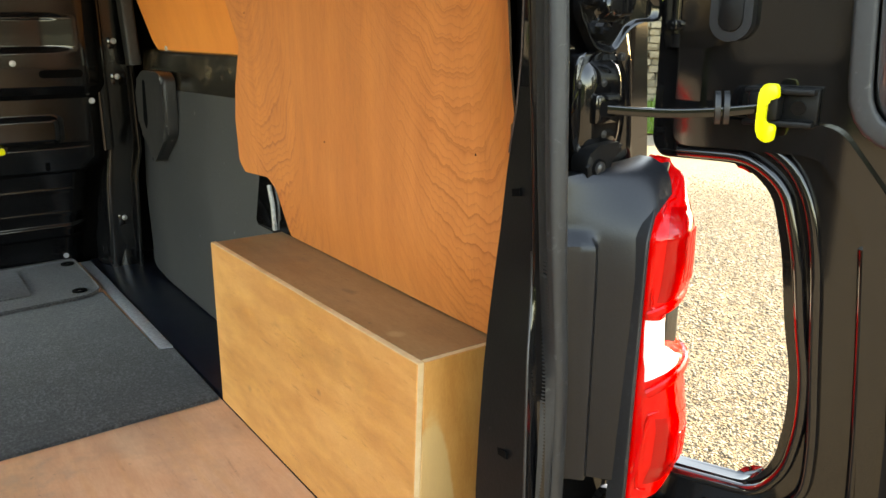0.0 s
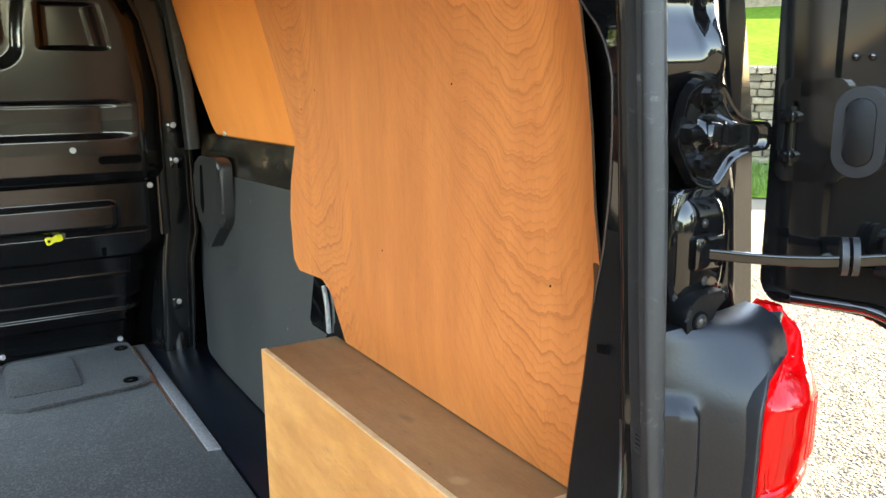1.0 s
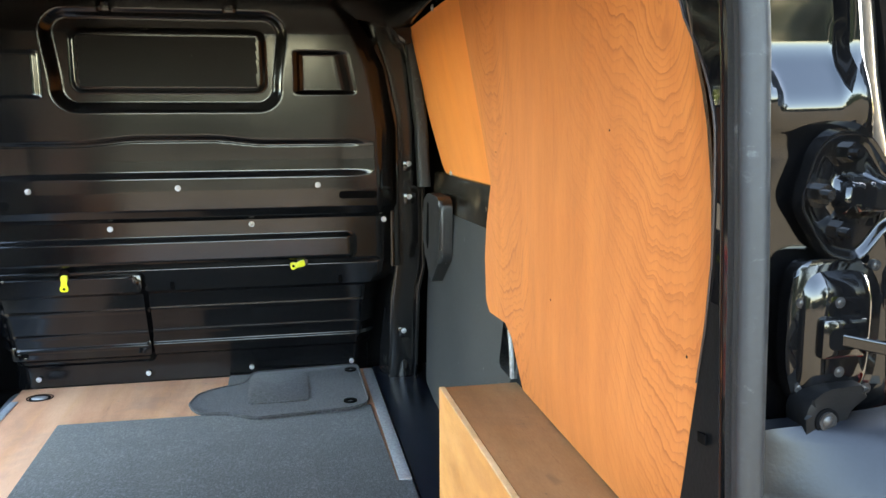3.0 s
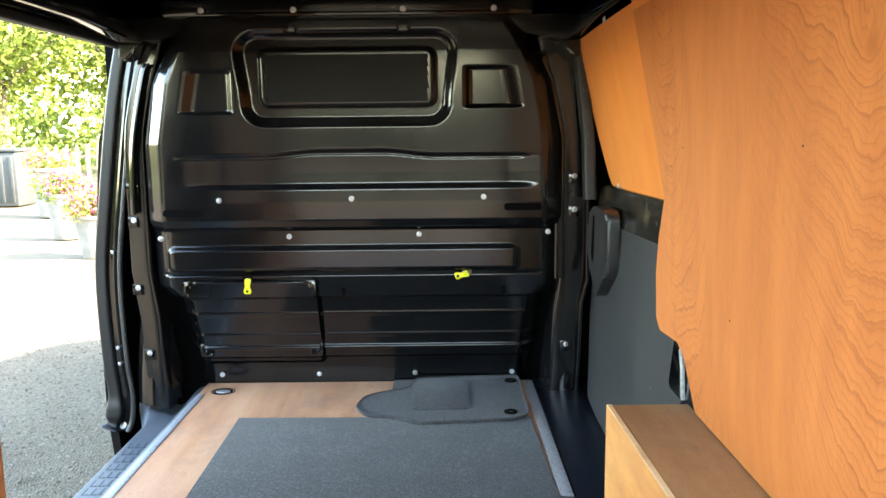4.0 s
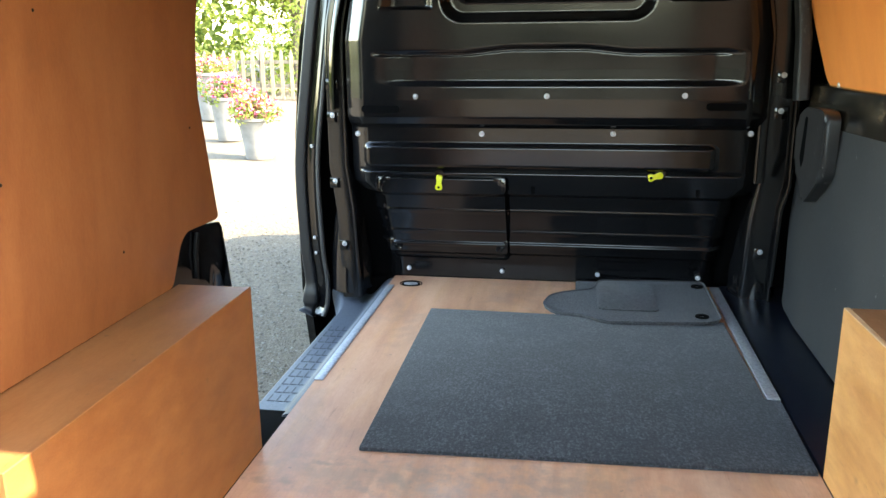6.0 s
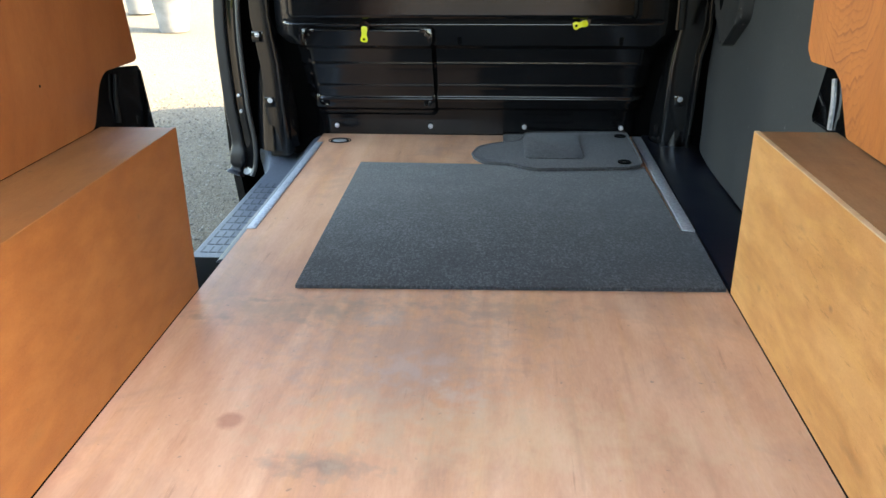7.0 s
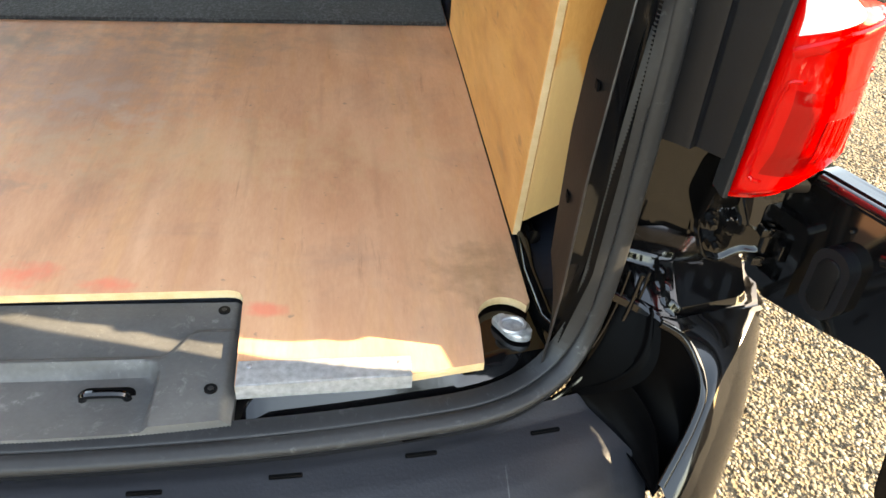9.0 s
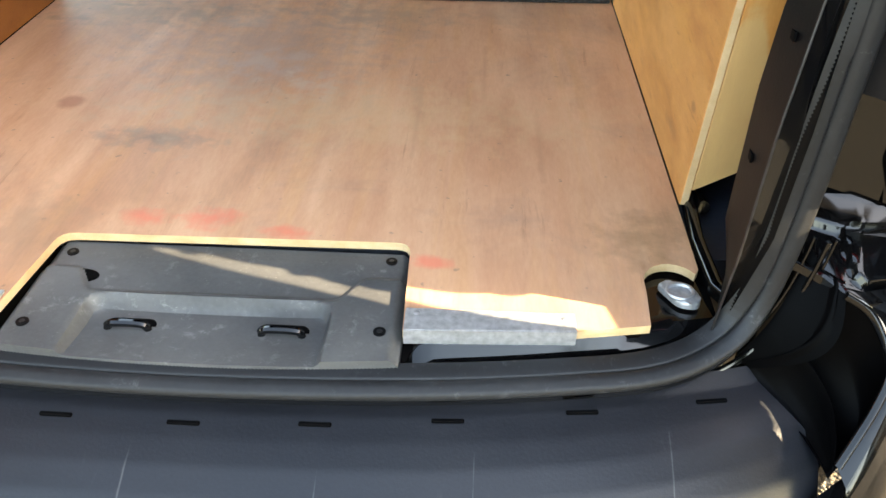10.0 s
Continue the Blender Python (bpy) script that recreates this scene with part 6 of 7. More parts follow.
# ---- the load bay lining ----
def floor_board():
    half = [(0.242, -0.002), (0.441, 0.008), (0.531, 0.024), (0.535, 0.085), *[(0.571 + 0.036 * math.cos(radians(a)), 0.106 + 0.038 * math.sin(radians(a))) for a in range(180, 29, -15)], (0.608, 0.135), (0.608, 0.273), (0.609, 2.432)]
    out = half + [(-0.612, 2.432)] + [(-a, b) for a, b in half[-2::-1]] + soften([(-0.242, -0.002), (-0.228, 0.158), (0.238, 0.166), (0.242, -0.002)], 0.02, 4, closed=False)[1:-1]
    bm = slab(out, on_floor, FLOOR_Z, 0.0, 0.0, side_mat=1)
    ob = solo("floor_board", bm, [FLOORPLY, CUT], "worn pinkish plywood load floor with scuffs and red paint marks", "floor board", smooth=False)
    for x0, x1, y0, y1, name in ((0.575, 0.6085, 1.445, 2.40, "edge_strip"), (-0.613, -0.587, 1.415, 2.30, "edge_strip")):
        strip = part(name, block(x0, x1, y0, y1, 0.0003, 0.0095 if x0 > 0 else 0.003, 0.0012), STRIP, ob, "dull aluminium edge strip")
        for k in range(4):
            y = y0 + 0.03 + (y1 - y0 - 0.06) * k / 3
            part("screw", dome(((x0 + x1) / 2, y, 0.0095 if x0 > 0 else 0.003), (0, 0, 1), 0.0035, 0.0015, 8, 2), STEEL, strip)
    for s in (1, -1):
        pl = soften([(s * 0.243, -0.004), (s * 0.443, 0.006), (s * 0.443, 0.036), (s * 0.243, 0.034)], 0.002)
        if s < 0:
            pl = pl[::-1]
        plate = part("threshold_plate", slab(pl, on_floor, 0.0003, 0.0025), ALU, ob, "bright aluminium threshold plate")
        lip = [(s * 0.243, -0.005, -0.008), (s * 0.443, 0.005, -0.008)]
        part("plate_lip", sweep(lip, [(-0.0012, -0.010), (0.0012, -0.010), (0.0012, 0.0100), (-0.0012, 0.0100)], (0, 0, 1)), ALU, plate)
        for x in (0.256, 0.43):
            part("screw", dome((s * x, 0.026, 0.0025), (0, 0, 1), 0.004, 0.0012, 10, 2), STEEL, plate)
    # lashing cup let into the far corner
    cup = part("lashing_cup", ring_slab([(-0.528 + 0.043 * math.cos(a), 2.33 + 0.0355 * math.sin(a)) for a in np.linspace(0, 2 * math.pi, 29)[:-1]], [(-0.528 + 0.040 * math.cos(a), 2.33 + 0.033 * math.sin(a)) for a in np.linspace(0, 2 * math.pi, 29)[:-1]], on_floor, 0.0003, 0.0025), DARK, ob, "steel lashing cup in a dark rim")
    part("cup_hollow", slab([(-0.528 + 0.035 * math.cos(a), 2.33 + 0.030 * math.sin(a)) for a in np.linspace(0, 2 * math.pi, 29)[:-1]], on_floor, 0.0002, 0.0012), DARK, cup)
    part("cup_bar", slab([(-0.528 + 0.027 * math.cos(a), 2.326 + 0.017 * math.sin(a)) for a in np.linspace(0, 2 * math.pi, 21)[:-1]], on_floor, 0.0012, 0.004, 0.002), STEEL, cup)
    return ob


board = floor_board()


LEAN_OUT = {1: 0.016, -1: 0.0}


def wheel_box(s, y0, y1, h):
    """A plywood casing over the wheel arch: side, lid and two ends."""
    x0, x1, t = 0.610, 0.778, 0.012
    def bx(a0, a1, b0, b1, c0, c1, bevel=0.0012):
        lo, hi = sorted((s * a0, s * a1))
        return block(lo, hi, b0, b1, c0, c1, bevel, 1)
    def lean(bm):
        for v in bm.verts:
            v.co.x += s * LEAN_OUT[s] * max(0.0, v.co.z / h) * (y1 - v.co.y) / (y1 - y0)
        return bm
    ob = thing("wheel_arch_box", (s * 0.69, (y0 + y1) / 2, 0.0), "varnished yellow plywood box over the wheel arch with pale cut edges" if s > 0 else "plywood box stained red-brown, shade put into its colour, over the wheel arch beside the side door", "box", "wheel arch boxes")
    side, top, end, cut = (BOXSIDE, BOXTOP, BOXEND, CUT) if s > 0 else (BOXSIDE_SHADED, BOXTOP_SHADED, BOXSIDE_SHADED, BOXTOP_SHADED)
    sb = bx(x0, x0 + t, y0, y1, 0.001, h)
    for f in sb.faces:
        f.material_index = 1 if abs(f.calc_center_median().z - h) < 0.002 or abs(f.normal.y) > 0.9 else 0
    part("side_panel", lean(sb), [side, cut], ob, smooth=False)
    tb = bx(x0 + t, x1, y0 + t, y1, h - t - 0.002, h - 0.0015)
    part("lid", lean(tb), top, ob, "duller brown plywood lid", smooth=False)
    eb = bx(x0 + t + 0.0005, x1, y0, y0 + t - 0.0005, 0.003, h - 0.001)
    for f in eb.faces:
        f.material_index = 1 if f.normal.z > 0.9 else 0
    for v in eb.verts:
        if v.co.z < 0.1:
            v.co.z = 0.018 + 0.6 * (abs(v.co.x) - x0)
    part("end_panel", lean(eb), [end, cut], ob, smooth=False)
    part("end_panel", bx(x0 + t + 0.0005, x1, y1 - t, y1 - 0.001, 0.003, h - t - 0.003), side, ob, smooth=False)
    return ob


wheel_box(1, 0.282, 1.080, 0.379)
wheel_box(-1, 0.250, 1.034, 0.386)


def lining_x(z):
    return float(np.interp(z, [0.3, 0.38, 0.5, 0.9, 1.3], [0.780, 0.773, 0.755, 0.750, 0.738]))


def bent_x(y, z):
    """The lining, bowed in at its rear edge where it is pulled over the pillar."""
    base = float(np.interp(z, [0.38, 0.54, 0.62, 0.70, 0.78, 0.86, 0.93, 1.0, 1.1, 1.29], [0.84, 0.76, 0.715, 0.680, 0.671, 0.666, 0.657, 0.641, 0.615, 0.57]))
    a, b, k = lining_x(z), base + 0.7 * (y - 0.142), 0.045
    h = max(0.0, k - abs(a - b)) / k
    return min(a, b) - h * h * k / 4


def lining(s, out, at=lambda y, z: lining_x(z), thick=0.0035, mt=None, label=""):
    """A thin curved ply panel, cut to the outline (y, z)."""
    own = bmesh.new()
    n = len(out)
    loop = [own.verts.new((0, a, b)) for a, b in out]
    own.faces.new(loop)
    for z in np.arange(0.40, 1.30, 0.04):
        bmesh.ops.bisect_plane(own, geom=own.verts[:] + own.edges[:] + own.faces[:], plane_co=(0, 0, z), plane_no=(0, 0, 1))
    for y in np.arange(0.16, 0.46, 0.02):
        bmesh.ops.bisect_plane(own, geom=own.verts[:] + own.edges[:] + own.faces[:], plane_co=(0, y, 0), plane_no=(0, 1, 0))
    ext = bmesh.ops.extrude_face_region(own, geom=own.faces[:])
    moved = {v for v in ext["geom"] if isinstance(v, bmesh.types.BMVert)}
    for v in own.verts:
        v.co.x = s * (at(v.co.y, v.co.z) + (thick if v in moved else 0.0))
    bmesh.ops.recalc_face_normals(own, faces=own.faces)
    for f in own.faces:
        f.material_index = 0 if abs(f.normal.x) > 0.6 else 1
    return solo("lining_panel", own, [mt or PANEL, EDGE], label, "panel", "lining panels", angle=30)


right = [(0.275, 0.381), (0.245, 0.48), (0.215, 0.56), (0.185, 0.62), (0.160, 0.67), (0.148, 0.705), (0.158, 0.735), (0.178, 0.788), (0.188, 0.858), (0.1895, 0.915), (0.189, 0.96), (0.178, 0.985), (0.182, 1.02), (0.205, 1.10), (0.24, 1.29), (1.52, 1.29), (1.50, 1.24), (1.205, 0.79), (1.245, 0.70), (1.262, 0.62), (1.255, 0.52), (1.225, 0.497), (1.09, 0.505), (1.055, 0.485), (1.02, 0.381)]
right_lining = lining(1, soften(right, 0.008, 3), bent_x, label="reddish plywood lining panel with swirling grain, cut around the wheel arch")
for y, z in ((0.554, 0.914), (0.80, 0.62), (1.08, 0.90), (0.32, 0.66), (1.16, 0.86)):
    part("nail", dome((lining_x(z), y, z), (-1, 0, 0), 0.0021, 0.0010, 8, 2), TRIM, right_lining)
left = [(0.285, 0.388), (0.255, 0.50), (0.235, 0.70), (0.245, 0.90), (0.262, 0.98), (0.285, 1.03), (0.32, 1.09), (0.36, 1.29), (1.25, 1.29), (1.242, 1.208), (1.235, 1.159), (1.205, 1.10), (1.185, 1.03), (1.160, 0.93), (1.152, 0.86), (1.150, 0.78), (1.180, 0.64), (1.210, 0.50), (1.195, 0.495), (1.05, 0.50), (1.025, 0.48), (1.0, 0.388)]
left_lining = lining(-1, soften(left, 0.015, 3), mt=PANEL_SHADED, label="reddish plywood lining panel in shade, beside the side door")

for y, z in ((0.62, 0.95), (0.95, 1.05), (0.50, 0.70), (1.10, 0.72), (0.80, 0.52)):
    part("nail", dome((-lining_x(z), y, z), (1, 0, 0), 0.003, 0.0012, 8, 2), TRIM, left_lining)


def upper_panel():
    out = [(1.19, 0.765), (1.535, 0.752), (2.065, 0.743), (2.14, 0.75), (2.17, 0.775), (2.23, 0.94), (2.275, 1.14), (2.265, 1.205), (2.235, 1.228), (1.80, 1.234), (1.19, 1.236)]
    def at(a, b, d):
        return (0.842 - 0.215 * (b - 0.745) + d, a, b)
    ob = solo("window_blank", slab(soften(out, 0.02, 4), at, 0.006, 0.0, 0.001), PANEL2, "smooth orange plywood sheet blanking the side window", "panel", "lining panels")
    for y, z in ((2.045, 0.757), (1.80, 1.238)):
        x = at(y, z, 0)[0]
        part("screw", dome((x, y, z), (-1, 0, 0), 0.010, 0.006, 10, 3), STEEL, ob)
    return ob


upper_panel()


def carpets():
    bm = slab(soften([(-0.388, 1.051), (0.604, 1.085), (0.608, 1.435), (0.566, 1.44), (0.563, 2.02), (-0.398, 2.034)], 0.006, 2), on_floor, 0.0008, 0.009, 0.003)
    solo("carpet", bm, CARPET, "charcoal grey carpet piece lying on the plywood floor", "carpet")
    bm = slab(soften([(0.09, 2.06), (0.562, 2.07), (0.562, 2.43), (0.09, 2.425)], 0.004, 2), on_floor, 0.0008, 0.007, 0.002)
    solo("carpet_offcut", bm, CARPET, "charcoal carpet offcut against the bulkhead", "carpet")


carpets()


def car_mat():
    out = soften([(-0.02, 2.10), (0.0, 2.20), (0.05, 2.245), (0.15, 2.29), (0.175, 2.405), (0.555, 2.428), (0.556, 2.02), (0.51, 1.975), (0.20, 1.945), (0.16, 1.965), (0.118, 2.003), (0.02, 2.02)], 0.03, 5)
    ob = solo("car_mat", slab(out, on_floor, 0.0095, 0.019, 0.004), MAT, "grey fitted car mat with heel pad lying on the carpet", "mat")
    pad = slab(rounded(0.165, 0.365, 2.06, 2.36, 0.025), on_floor, 0.019, 0.024, 0.004)
    part("heel_pad", pad, MAT, ob)
    rimp = [(a, b, 0.0195) for a, b in out]
    part("stitched_edge", sweep(rimp, [(0.004 * math.cos(a), 0.003 * math.sin(a)) for a in np.linspace(0, 2 * math.pi, 7)[:-1]], (0, 0, 1), closed=True), MAT, ob)
    for x, y in ((0.525, 2.363), (0.497, 2.032)):
        part("eyelet", ring_slab([(x + 0.022 * math.cos(a), y + 0.022 * math.sin(a)) for a in np.linspace(0, 2 * math.pi, 21)[:-1]], [(x + 0.010 * math.cos(a), y + 0.010 * math.sin(a)) for a in np.linspace(0, 2 * math.pi, 21)[:-1]], on_floor, 0.019, 0.023), DARK, ob)


car_mat()


# ---- outside ----
def pebbles():
    rng = np.random.default_rng(4)
    p = (1 + 5 ** 0.5) / 2
    base = np.array([(-1, p, 0), (1, p, 0), (-1, -p, 0), (1, -p, 0), (0, -1, p), (0, 1, p), (0, -1, -p), (0, 1, -p), (p, 0, -1), (p, 0, 1), (-p, 0, -1), (-p, 0, 1)]) / 1.9
    tri = np.array([(0, 11, 5), (0, 5, 1), (0, 1, 7), (0, 7, 10), (0, 10, 11), (1, 5, 9), (5, 11, 4), (11, 10, 2), (10, 7, 6), (7, 1, 8), (3, 9, 4), (3, 4, 2), (3, 2, 6), (3, 6, 8), (3, 8, 9), (4, 9, 5), (2, 4, 11), (6, 2, 10), (8, 6, 7), (9, 8, 1)])
    def lay(n, x0, x1, y0, y1, r0, r1, stray):
        c = np.c_[rng.uniform(x0, x1, n) + rng.normal(0, stray, n), rng.uniform(y0, y1, n) + rng.normal(0, stray, n), np.zeros(n)]
        r = rng.uniform(r0, r1, n) ** 1.0
        k = rng.uniform(0.55, 1.0, (n, 12, 1))
        v = base[None] * k * r[:, None, None] * rng.uniform(0.6, 1.25, (n, 1, 3)) * np.array([1, 1, 0.5])
        a = rng.uniform(0, 6.28, n)
        ca, sa = np.cos(a)[:, None], np.sin(a)[:, None]
        x, y = v[..., 0] * ca - v[..., 1] * sa, v[..., 0] * sa + v[..., 1] * ca
        v = np.stack((x, y, v[..., 2]), -1) + c[:, None]
        v[..., 2] += GROUND + r[:, None] * 0.12
        f = tri[None] + (np.arange(n) * 12)[:, None, None]
        return v.reshape(-1, 3), f.reshape(-1, 3)
    sets = [lay(36000, 0.65, 2.7, -1.0, 1.7, 0.003, 0.0095, 0.12), lay(50000, 2.6, 6.2, 0.2, 4.0, 0.005, 0.013, 0.35), lay(9000, -3.2, -0.95, 1.6, 5.6, 0.005, 0.014, 0.4)]
    verts, faces, at = [], [], 0
    for v, f in sets:
        verts.append(v)
        faces.append(f + at)
        at += len(v)
    ob = new("gravel", mesh_from("gravel", np.concatenate(verts), np.concatenate(faces), PEBBLE))
    tagged(ob, "loose pale gravel stones on the yard", "gravel", kind="stuff")


pebbles()


def leaves(rng, centres, spread, n, size):
    """Small leaf quads scattered round clump centres."""
    c = centres[rng.integers(0, len(centres), n)]
    d = rng.normal(0, 1, (n, 3))
    d /= np.linalg.norm(d, axis=1)[:, None]
    p = c + d * (rng.uniform(0.2, 1, (n, 1)) ** 0.5) * spread
    u = rng.normal(0, 1, (n, 3))
    u /= np.linalg.norm(u, axis=1)[:, None]
    w = np.cross(u, d)
    w /= np.linalg.norm(w, axis=1)[:, None] + 1e-6
    s = rng.uniform(0.5, 1.3, (n, 1)) * size
    q = np.stack((p - u * s, p + w * s * 0.45, p + u * s, p - w * s * 0.45), 1)
    return q.reshape(-1, 3), np.arange(n * 4).reshape(-1, 4)


def tree(x, y, h, r, seed, label, leaf=None):
    rng = np.random.default_rng(seed)
    ob = thing("tree", (x, y, GROUND), label, "tree", "trees behind the yard")
    bm = rod((x, y, GROUND), (x + 0.1, y, GROUND + h * 0.55), r * 0.09, r * 0.05, 10)
    tips = []
    for k in range(11):
        a, e = rng.uniform(0, 6.28), rng.uniform(0.2, 0.9)
        p0 = Vector((x + 0.08, y, GROUND + h * rng.uniform(0.22, 0.52)))
        p1 = p0 + Vector((math.cos(a) * r * 0.75 * (1.1 - e * 0.5), math.sin(a) * r * 0.75 * (1.1 - e * 0.5), h * 0.42 * e))
        rod(p0, p1, r * 0.03, r * 0.01, 6, bm=bm)
        tips += [p0.lerp(p1, t) for t in (0.45, 0.75, 1.0)]
    part("trunk", bm, BARK, ob)
    tips += [Vector((x + rng.normal(0, r * 0.45), y + rng.normal(0, r * 0.45), GROUND + h * rng.uniform(0.35, 1.0))) for _ in range(26)]
    v, f = leaves(rng, np.array([tuple(t) for t in tips]), r * 0.36, 12000, 0.11)
    crown = new("crown", mesh_from("crown", v, f, leaf or LEAF))
    crown.parent = ob
    crown.matrix_parent_inverse = Matrix.Translation(-Vector(ob.location))


for k, (x, y, h, r) in enumerate([(-9.5, 27, 9, 3.4), (-13.5, 25, 8, 3.2), (-16.5, 29, 10, 3.6), (-5.5, 29, 10, 3.6), (-20, 26, 8, 3.2), (-11.5, 33, 12, 4.2), (-1.5, 30, 10, 3.6), (6.0, -16.0, 7, 3.2)]):
    # The tree behind the van is unseen, added to dim light and reflections.
    if y < -9:
        tree(x, y, h, r, 20 + k, "unseen dark evergreen tree, added behind the van to shape the light", CONIFER)
    else:
        tree(x, y, h, r, 20 + k, "broad leafy green tree behind the yard")


def hedge():
    rng = np.random.default_rng(77)
    def row(n, x0, x1, y0, y1, top):
        return np.c_[rng.uniform(x0, x1, n), rng.uniform(y0, y1, n), GROUND + rng.uniform(0.2, top, n)]
    v, f = leaves(rng, row(140, -20, -3, 21, 22.6, 2.4), 0.7, 16000, 0.07)
    v3, f3 = leaves(rng, row(500, -45, 8, 36, 42, 13), 1.8, 26000, 0.35)
    # Unseen left row, added for the bulkhead's flank to reflect.
    v4, f4 = leaves(rng, row(300, -24, -22, -6, 14, 1.45), 0.8, 12000, 0.14)
    f = np.r_[f, f3 + len(v), f4 + len(v) + len(v3)]
    v = np.r_[v, v3, v4]
    tagged(new("hedge", mesh_from("hedge", v, f, LEAF)), "sunlit green hedge along the yard's edge, with an unseen left row added", "hedge", kind="stuff")
    # Unseen rows added behind the van to darken what its paint reflects.
    c2 = np.r_[row(420, -8, 14, -17, -14, 1.9), row(200, 5, 16, -12, -10, 0.9), row(420, -12, -9, -14, -2.5, 2.8)]
    v2, f2 = leaves(rng, c2, 0.8, 34000, 0.16)
    tagged(new("unseen_hedge", mesh_from("unseen_hedge", v2, f2, CONIFER)), "unseen dark evergreen hedge, added behind the van to darken reflections", "hedge", kind="stuff")


hedge()


def fence():
    ob = thing("fence", (-9.5, 19.6, GROUND), "weathered timber picket fence at the edge of the yard", "fence")
    shared = finish("picket", slab([(-0.045, 0), (0.045, 0), (0.045, 1.15), (0, 1.25), (-0.045, 1.15)], lambda a, b, d: (a, d, b), -0.012, 0.012), FENCE, False)
    for i in range(46):
        o = new("picket", shared)
        o.parent = ob
        o.location = (-6.0 + i * 0.26, 0, 0)
    for z in (0.3, 0.9):
        part("rail", block(-15.6, -3.6, 19.62, 19.66, GROUND + z, GROUND + z + 0.09, 0.005), FENCE, ob)
    for x in (-14, -11, -8, -5.9, -5.5):
        part("post", block(x - 0.06, x + 0.06, 19.62, 19.74, GROUND, GROUND + 1.35, 0.01), FENCE, ob)


fence()


def flower_pot(x, y, h, r, seed):
    rng = np.random.default_rng(seed)
    ob = thing("flower_pot", (x, y, GROUND), "tall pale planter full of pink and white flowers on the gravel", "planter", "planters")
    prof = [(0.62, 0.0), (0.66, 0.04), (0.72, 0.3), (0.88, 0.8), (0.98, 0.92), (1.05, 0.94), (1.05, 1.0), (0.92, 1.0), (0.88, 0.9)]
    own = bmesh.new()
    rows = [[own.verts.new((x + r * k * math.cos(a), y + r * k * math.sin(a), GROUND + h * z)) for a in np.linspace(0, 2 * math.pi, 29)[:-1]] for k, z in prof]
    for p, q in zip(rows, rows[1:]):
        for i in range(28):
            own.faces.new((p[i], p[(i + 1) % 28], q[(i + 1) % 28], q[i]))
    part("planter_body", own, POT, ob)
    part("soil", rod((x, y, GROUND + h * 0.86), (x, y, GROUND + h * 0.91), r * 0.88, n=28), SOIL, ob)
    c = np.c_[x + rng.normal(0, r * 0.55, 40), y + rng.normal(0, r * 0.55, 40), GROUND + h + rng.uniform(-0.05, 0.22, 40)]
    for name, mt, n, size in (("foliage", LEAF, 1500, 0.035), ("bloom", PETAL, 900, 0.03)):
        v, f = leaves(rng, c + (0, 0, 0.05 if name == "bloom" else 0), 0.13, n, size)
        o = new(name, mesh_from(name, v, f, mt))
        o.parent = ob
        o.matrix_parent_inverse = Matrix.Translation(-Vector(ob.location))


flower_pot(-3.98, 9.35, 0.53, 0.27, 5)
flower_pot(-5.2, 11.2, 0.66, 0.28, 6)
flower_pot(-6.9, 14.4, 0.9, 0.42, 7)


def tank():
    ob = thing("storage_tank", (-9.2, 16.9, GROUND), "grey-green ribbed storage tank standing on the gravel", "tank")
    part("tank_body", block(-9.95, -8.6, 16.4, 17.3, GROUND, GROUND + 1.15, 0.06), TANK, ob)
    part("tank_lid", block(-9.98, -8.57, 16.37, 17.33, GROUND + 1.15, GROUND + 1.22, 0.03), TANK, ob)
    for k in range(6):
        x = -9.8 + k * 0.21
        part("tank_rib", block(x, x + 0.08, 16.375, 16.41, GROUND + 0.1, GROUND + 1.05, 0.012), TANK, ob)


tank()


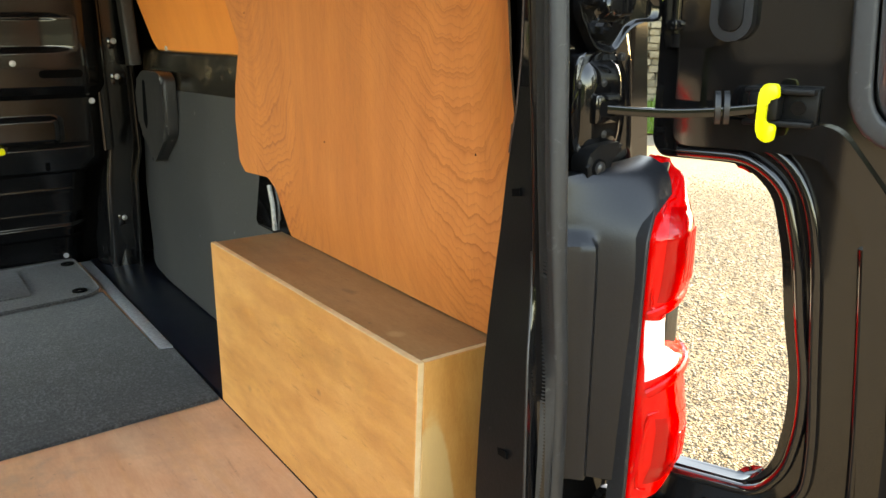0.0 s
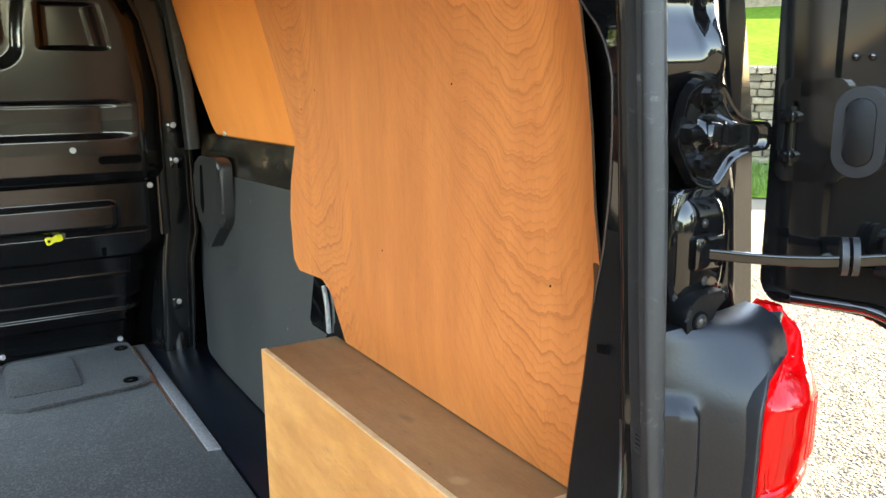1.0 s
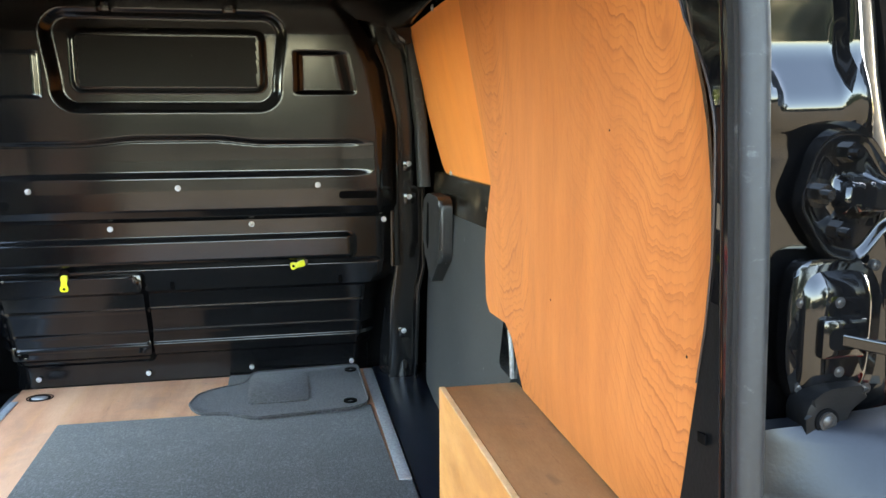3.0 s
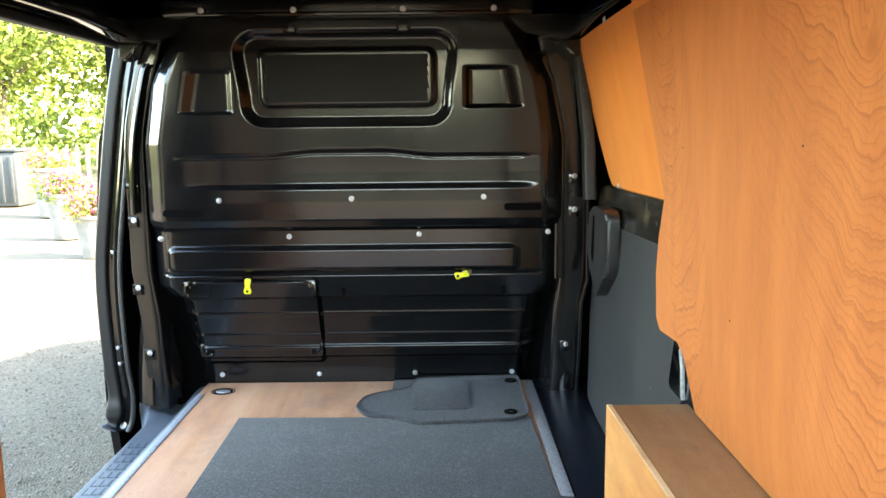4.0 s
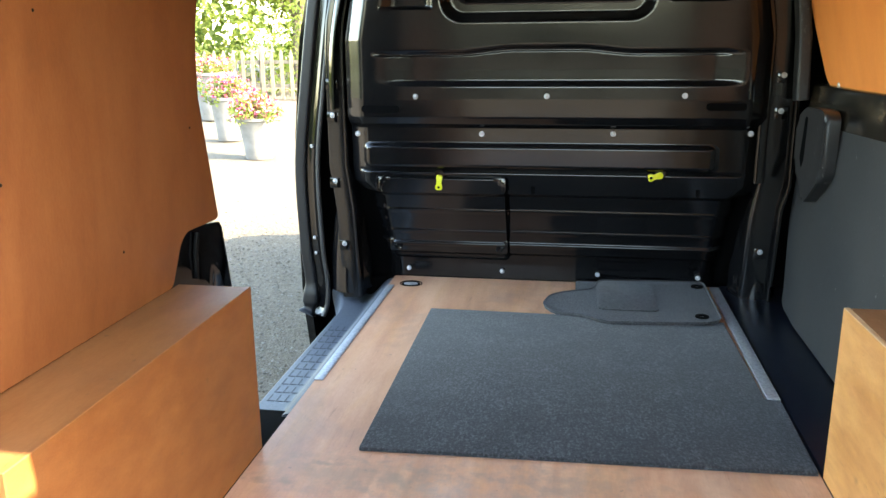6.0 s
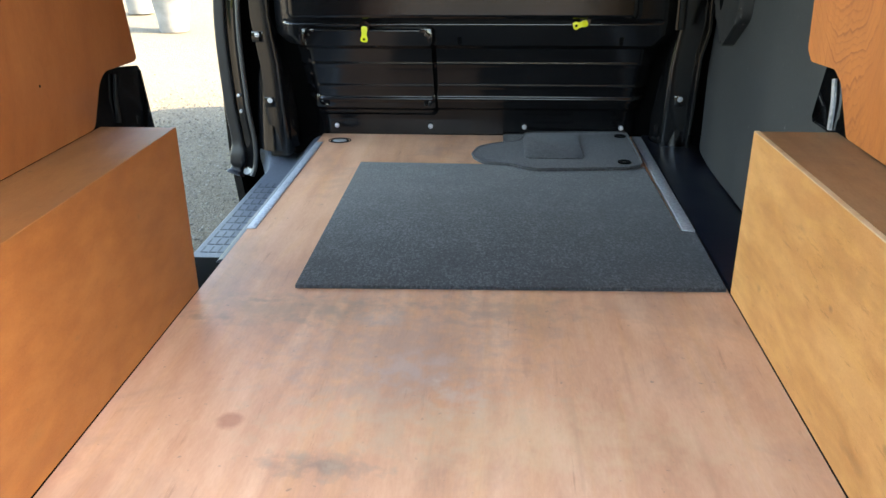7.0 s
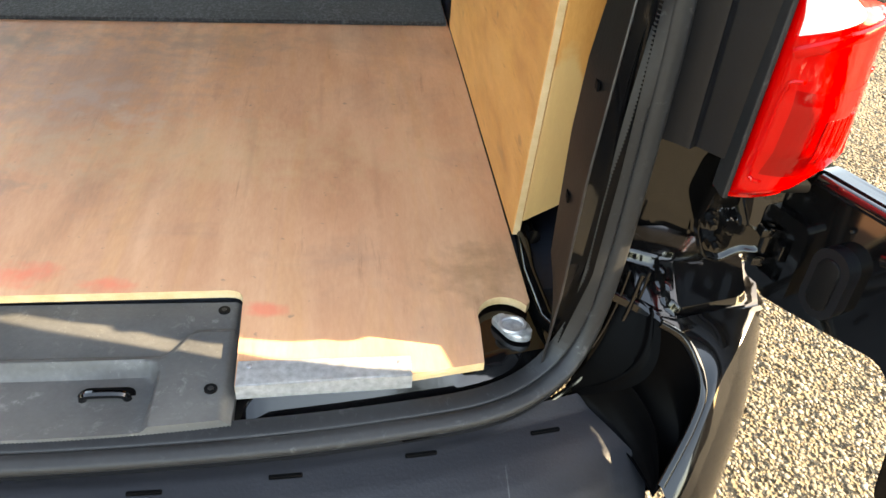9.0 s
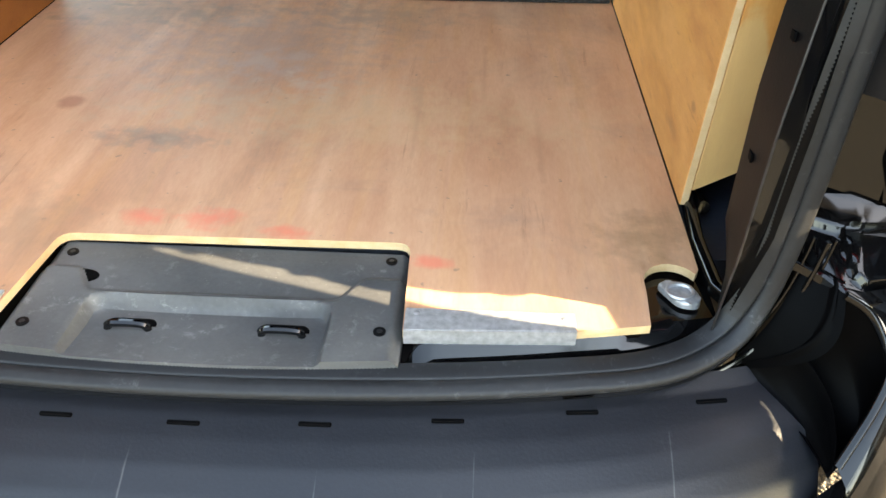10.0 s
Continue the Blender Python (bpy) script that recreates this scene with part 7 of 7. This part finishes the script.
def bank():
    """Grass bank, dry-stone wall and lawn beyond the yard on the sunny side."""
    q = Matrix.Translation((9.45, 6.65, GROUND)) @ Euler((0, 0, math.atan2(-0.79, 0.61))).to_matrix().to_4x4()
    def lawn(u, v):
        d = 9.5 * u
        return q @ Vector((-9 + 18 * v, 0.3 + d, 1.66 + 0.15 * d + 0.06 * math.sin(d * 1.7 + v * 9)))
    tagged(new("lawn", finish("lawn", sheet(lawn, 24, 24), GRASS)), "sunlit mown grass rising above the stone wall", "lawn", kind="structure")
    far = block(-9, 9, 9.5, 9.9, 1.6, 5.4, 0.03)
    far.transform(q)
    tagged(new("garden_wall", finish("garden_wall", far, STONE)), "pale rough garden wall at the top of the lawn", "wall", kind="structure")
    wall = thing("stone_wall", (9.6, 6.6, GROUND), "low dry-stone wall of grey-brown stones holding up the lawn", "wall", kind="structure")
    rng = random.Random(8)
    shapes = []
    for k in range(6):
        bm = block(-0.5, 0.5, -0.5, 0.5, -0.5, 0.5, 0.14, 2)
        for v in bm.verts:
            v.co += Vector((rng.uniform(-1, 1), rng.uniform(-1, 1), rng.uniform(-1, 1))) * 0.07
        shapes.append(finish("stone", bm, STONE))
    for row in range(16):
        x = -3.4 + rng.uniform(0, 0.3)
        while x < 2.8:
            w = rng.uniform(0.11, 0.28) if -1.4 < x < 1.1 else rng.uniform(0.45, 0.9)
            o = new("stone", rng.choice(shapes))
            o.parent = wall
            o.matrix_parent_inverse = Matrix.Translation(-Vector(wall.location))
            o.matrix_basis = q @ Matrix.Translation((x + w / 2, rng.uniform(-0.03, 0.03), 0.10 + row * 0.098)) @ Euler((0, rng.uniform(-0.06, 0.06), 0)).to_matrix().to_4x4() @ Matrix.Diagonal((w * 1.0, 0.4, rng.uniform(0.088, 0.104), 1))
            x += w
    bm = block(-6, 6, 0.12, 0.45, 0.0, 1.64)
    bm.transform(q)
    part("wall_core", bm, STONE, wall)
    tagged(new("grass_bank", finish("grass_bank", sheet(lambda u, v: q @ Vector((-6 + 12 * v, -0.95 + 0.8 * u, 0.0 + 0.36 * u ** 0.7)), 8, 30), GRASS)), "rough grass strip at the foot of the wall", "grass", kind="structure")
    g = np.random.default_rng(3)
    n = 9000
    t, w = g.uniform(-6, 6, n), g.uniform(0, 1, n)
    m = np.array(q)
    local = np.c_[t, -0.95 + 0.8 * w, 0.36 * w ** 0.7, np.ones(n)]
    p = (local @ m.T)[:, :3]
    a = g.uniform(0, 6.28, n)
    side = np.c_[np.cos(a), np.sin(a), np.zeros(n)] * 0.006
    up = np.c_[g.normal(0, 0.03, n), g.normal(0, 0.03, n), g.uniform(0.05, 0.16, n)]
    v = np.stack((p - side, p + side, p + up), 1).reshape(-1, 3)
    tagged(new("grass_tufts", mesh_from("grass_tufts", v, np.arange(n * 3).reshape(-1, 3), BLADE)), "tufts of grass along the bank", "grass", kind="stuff")


bank()
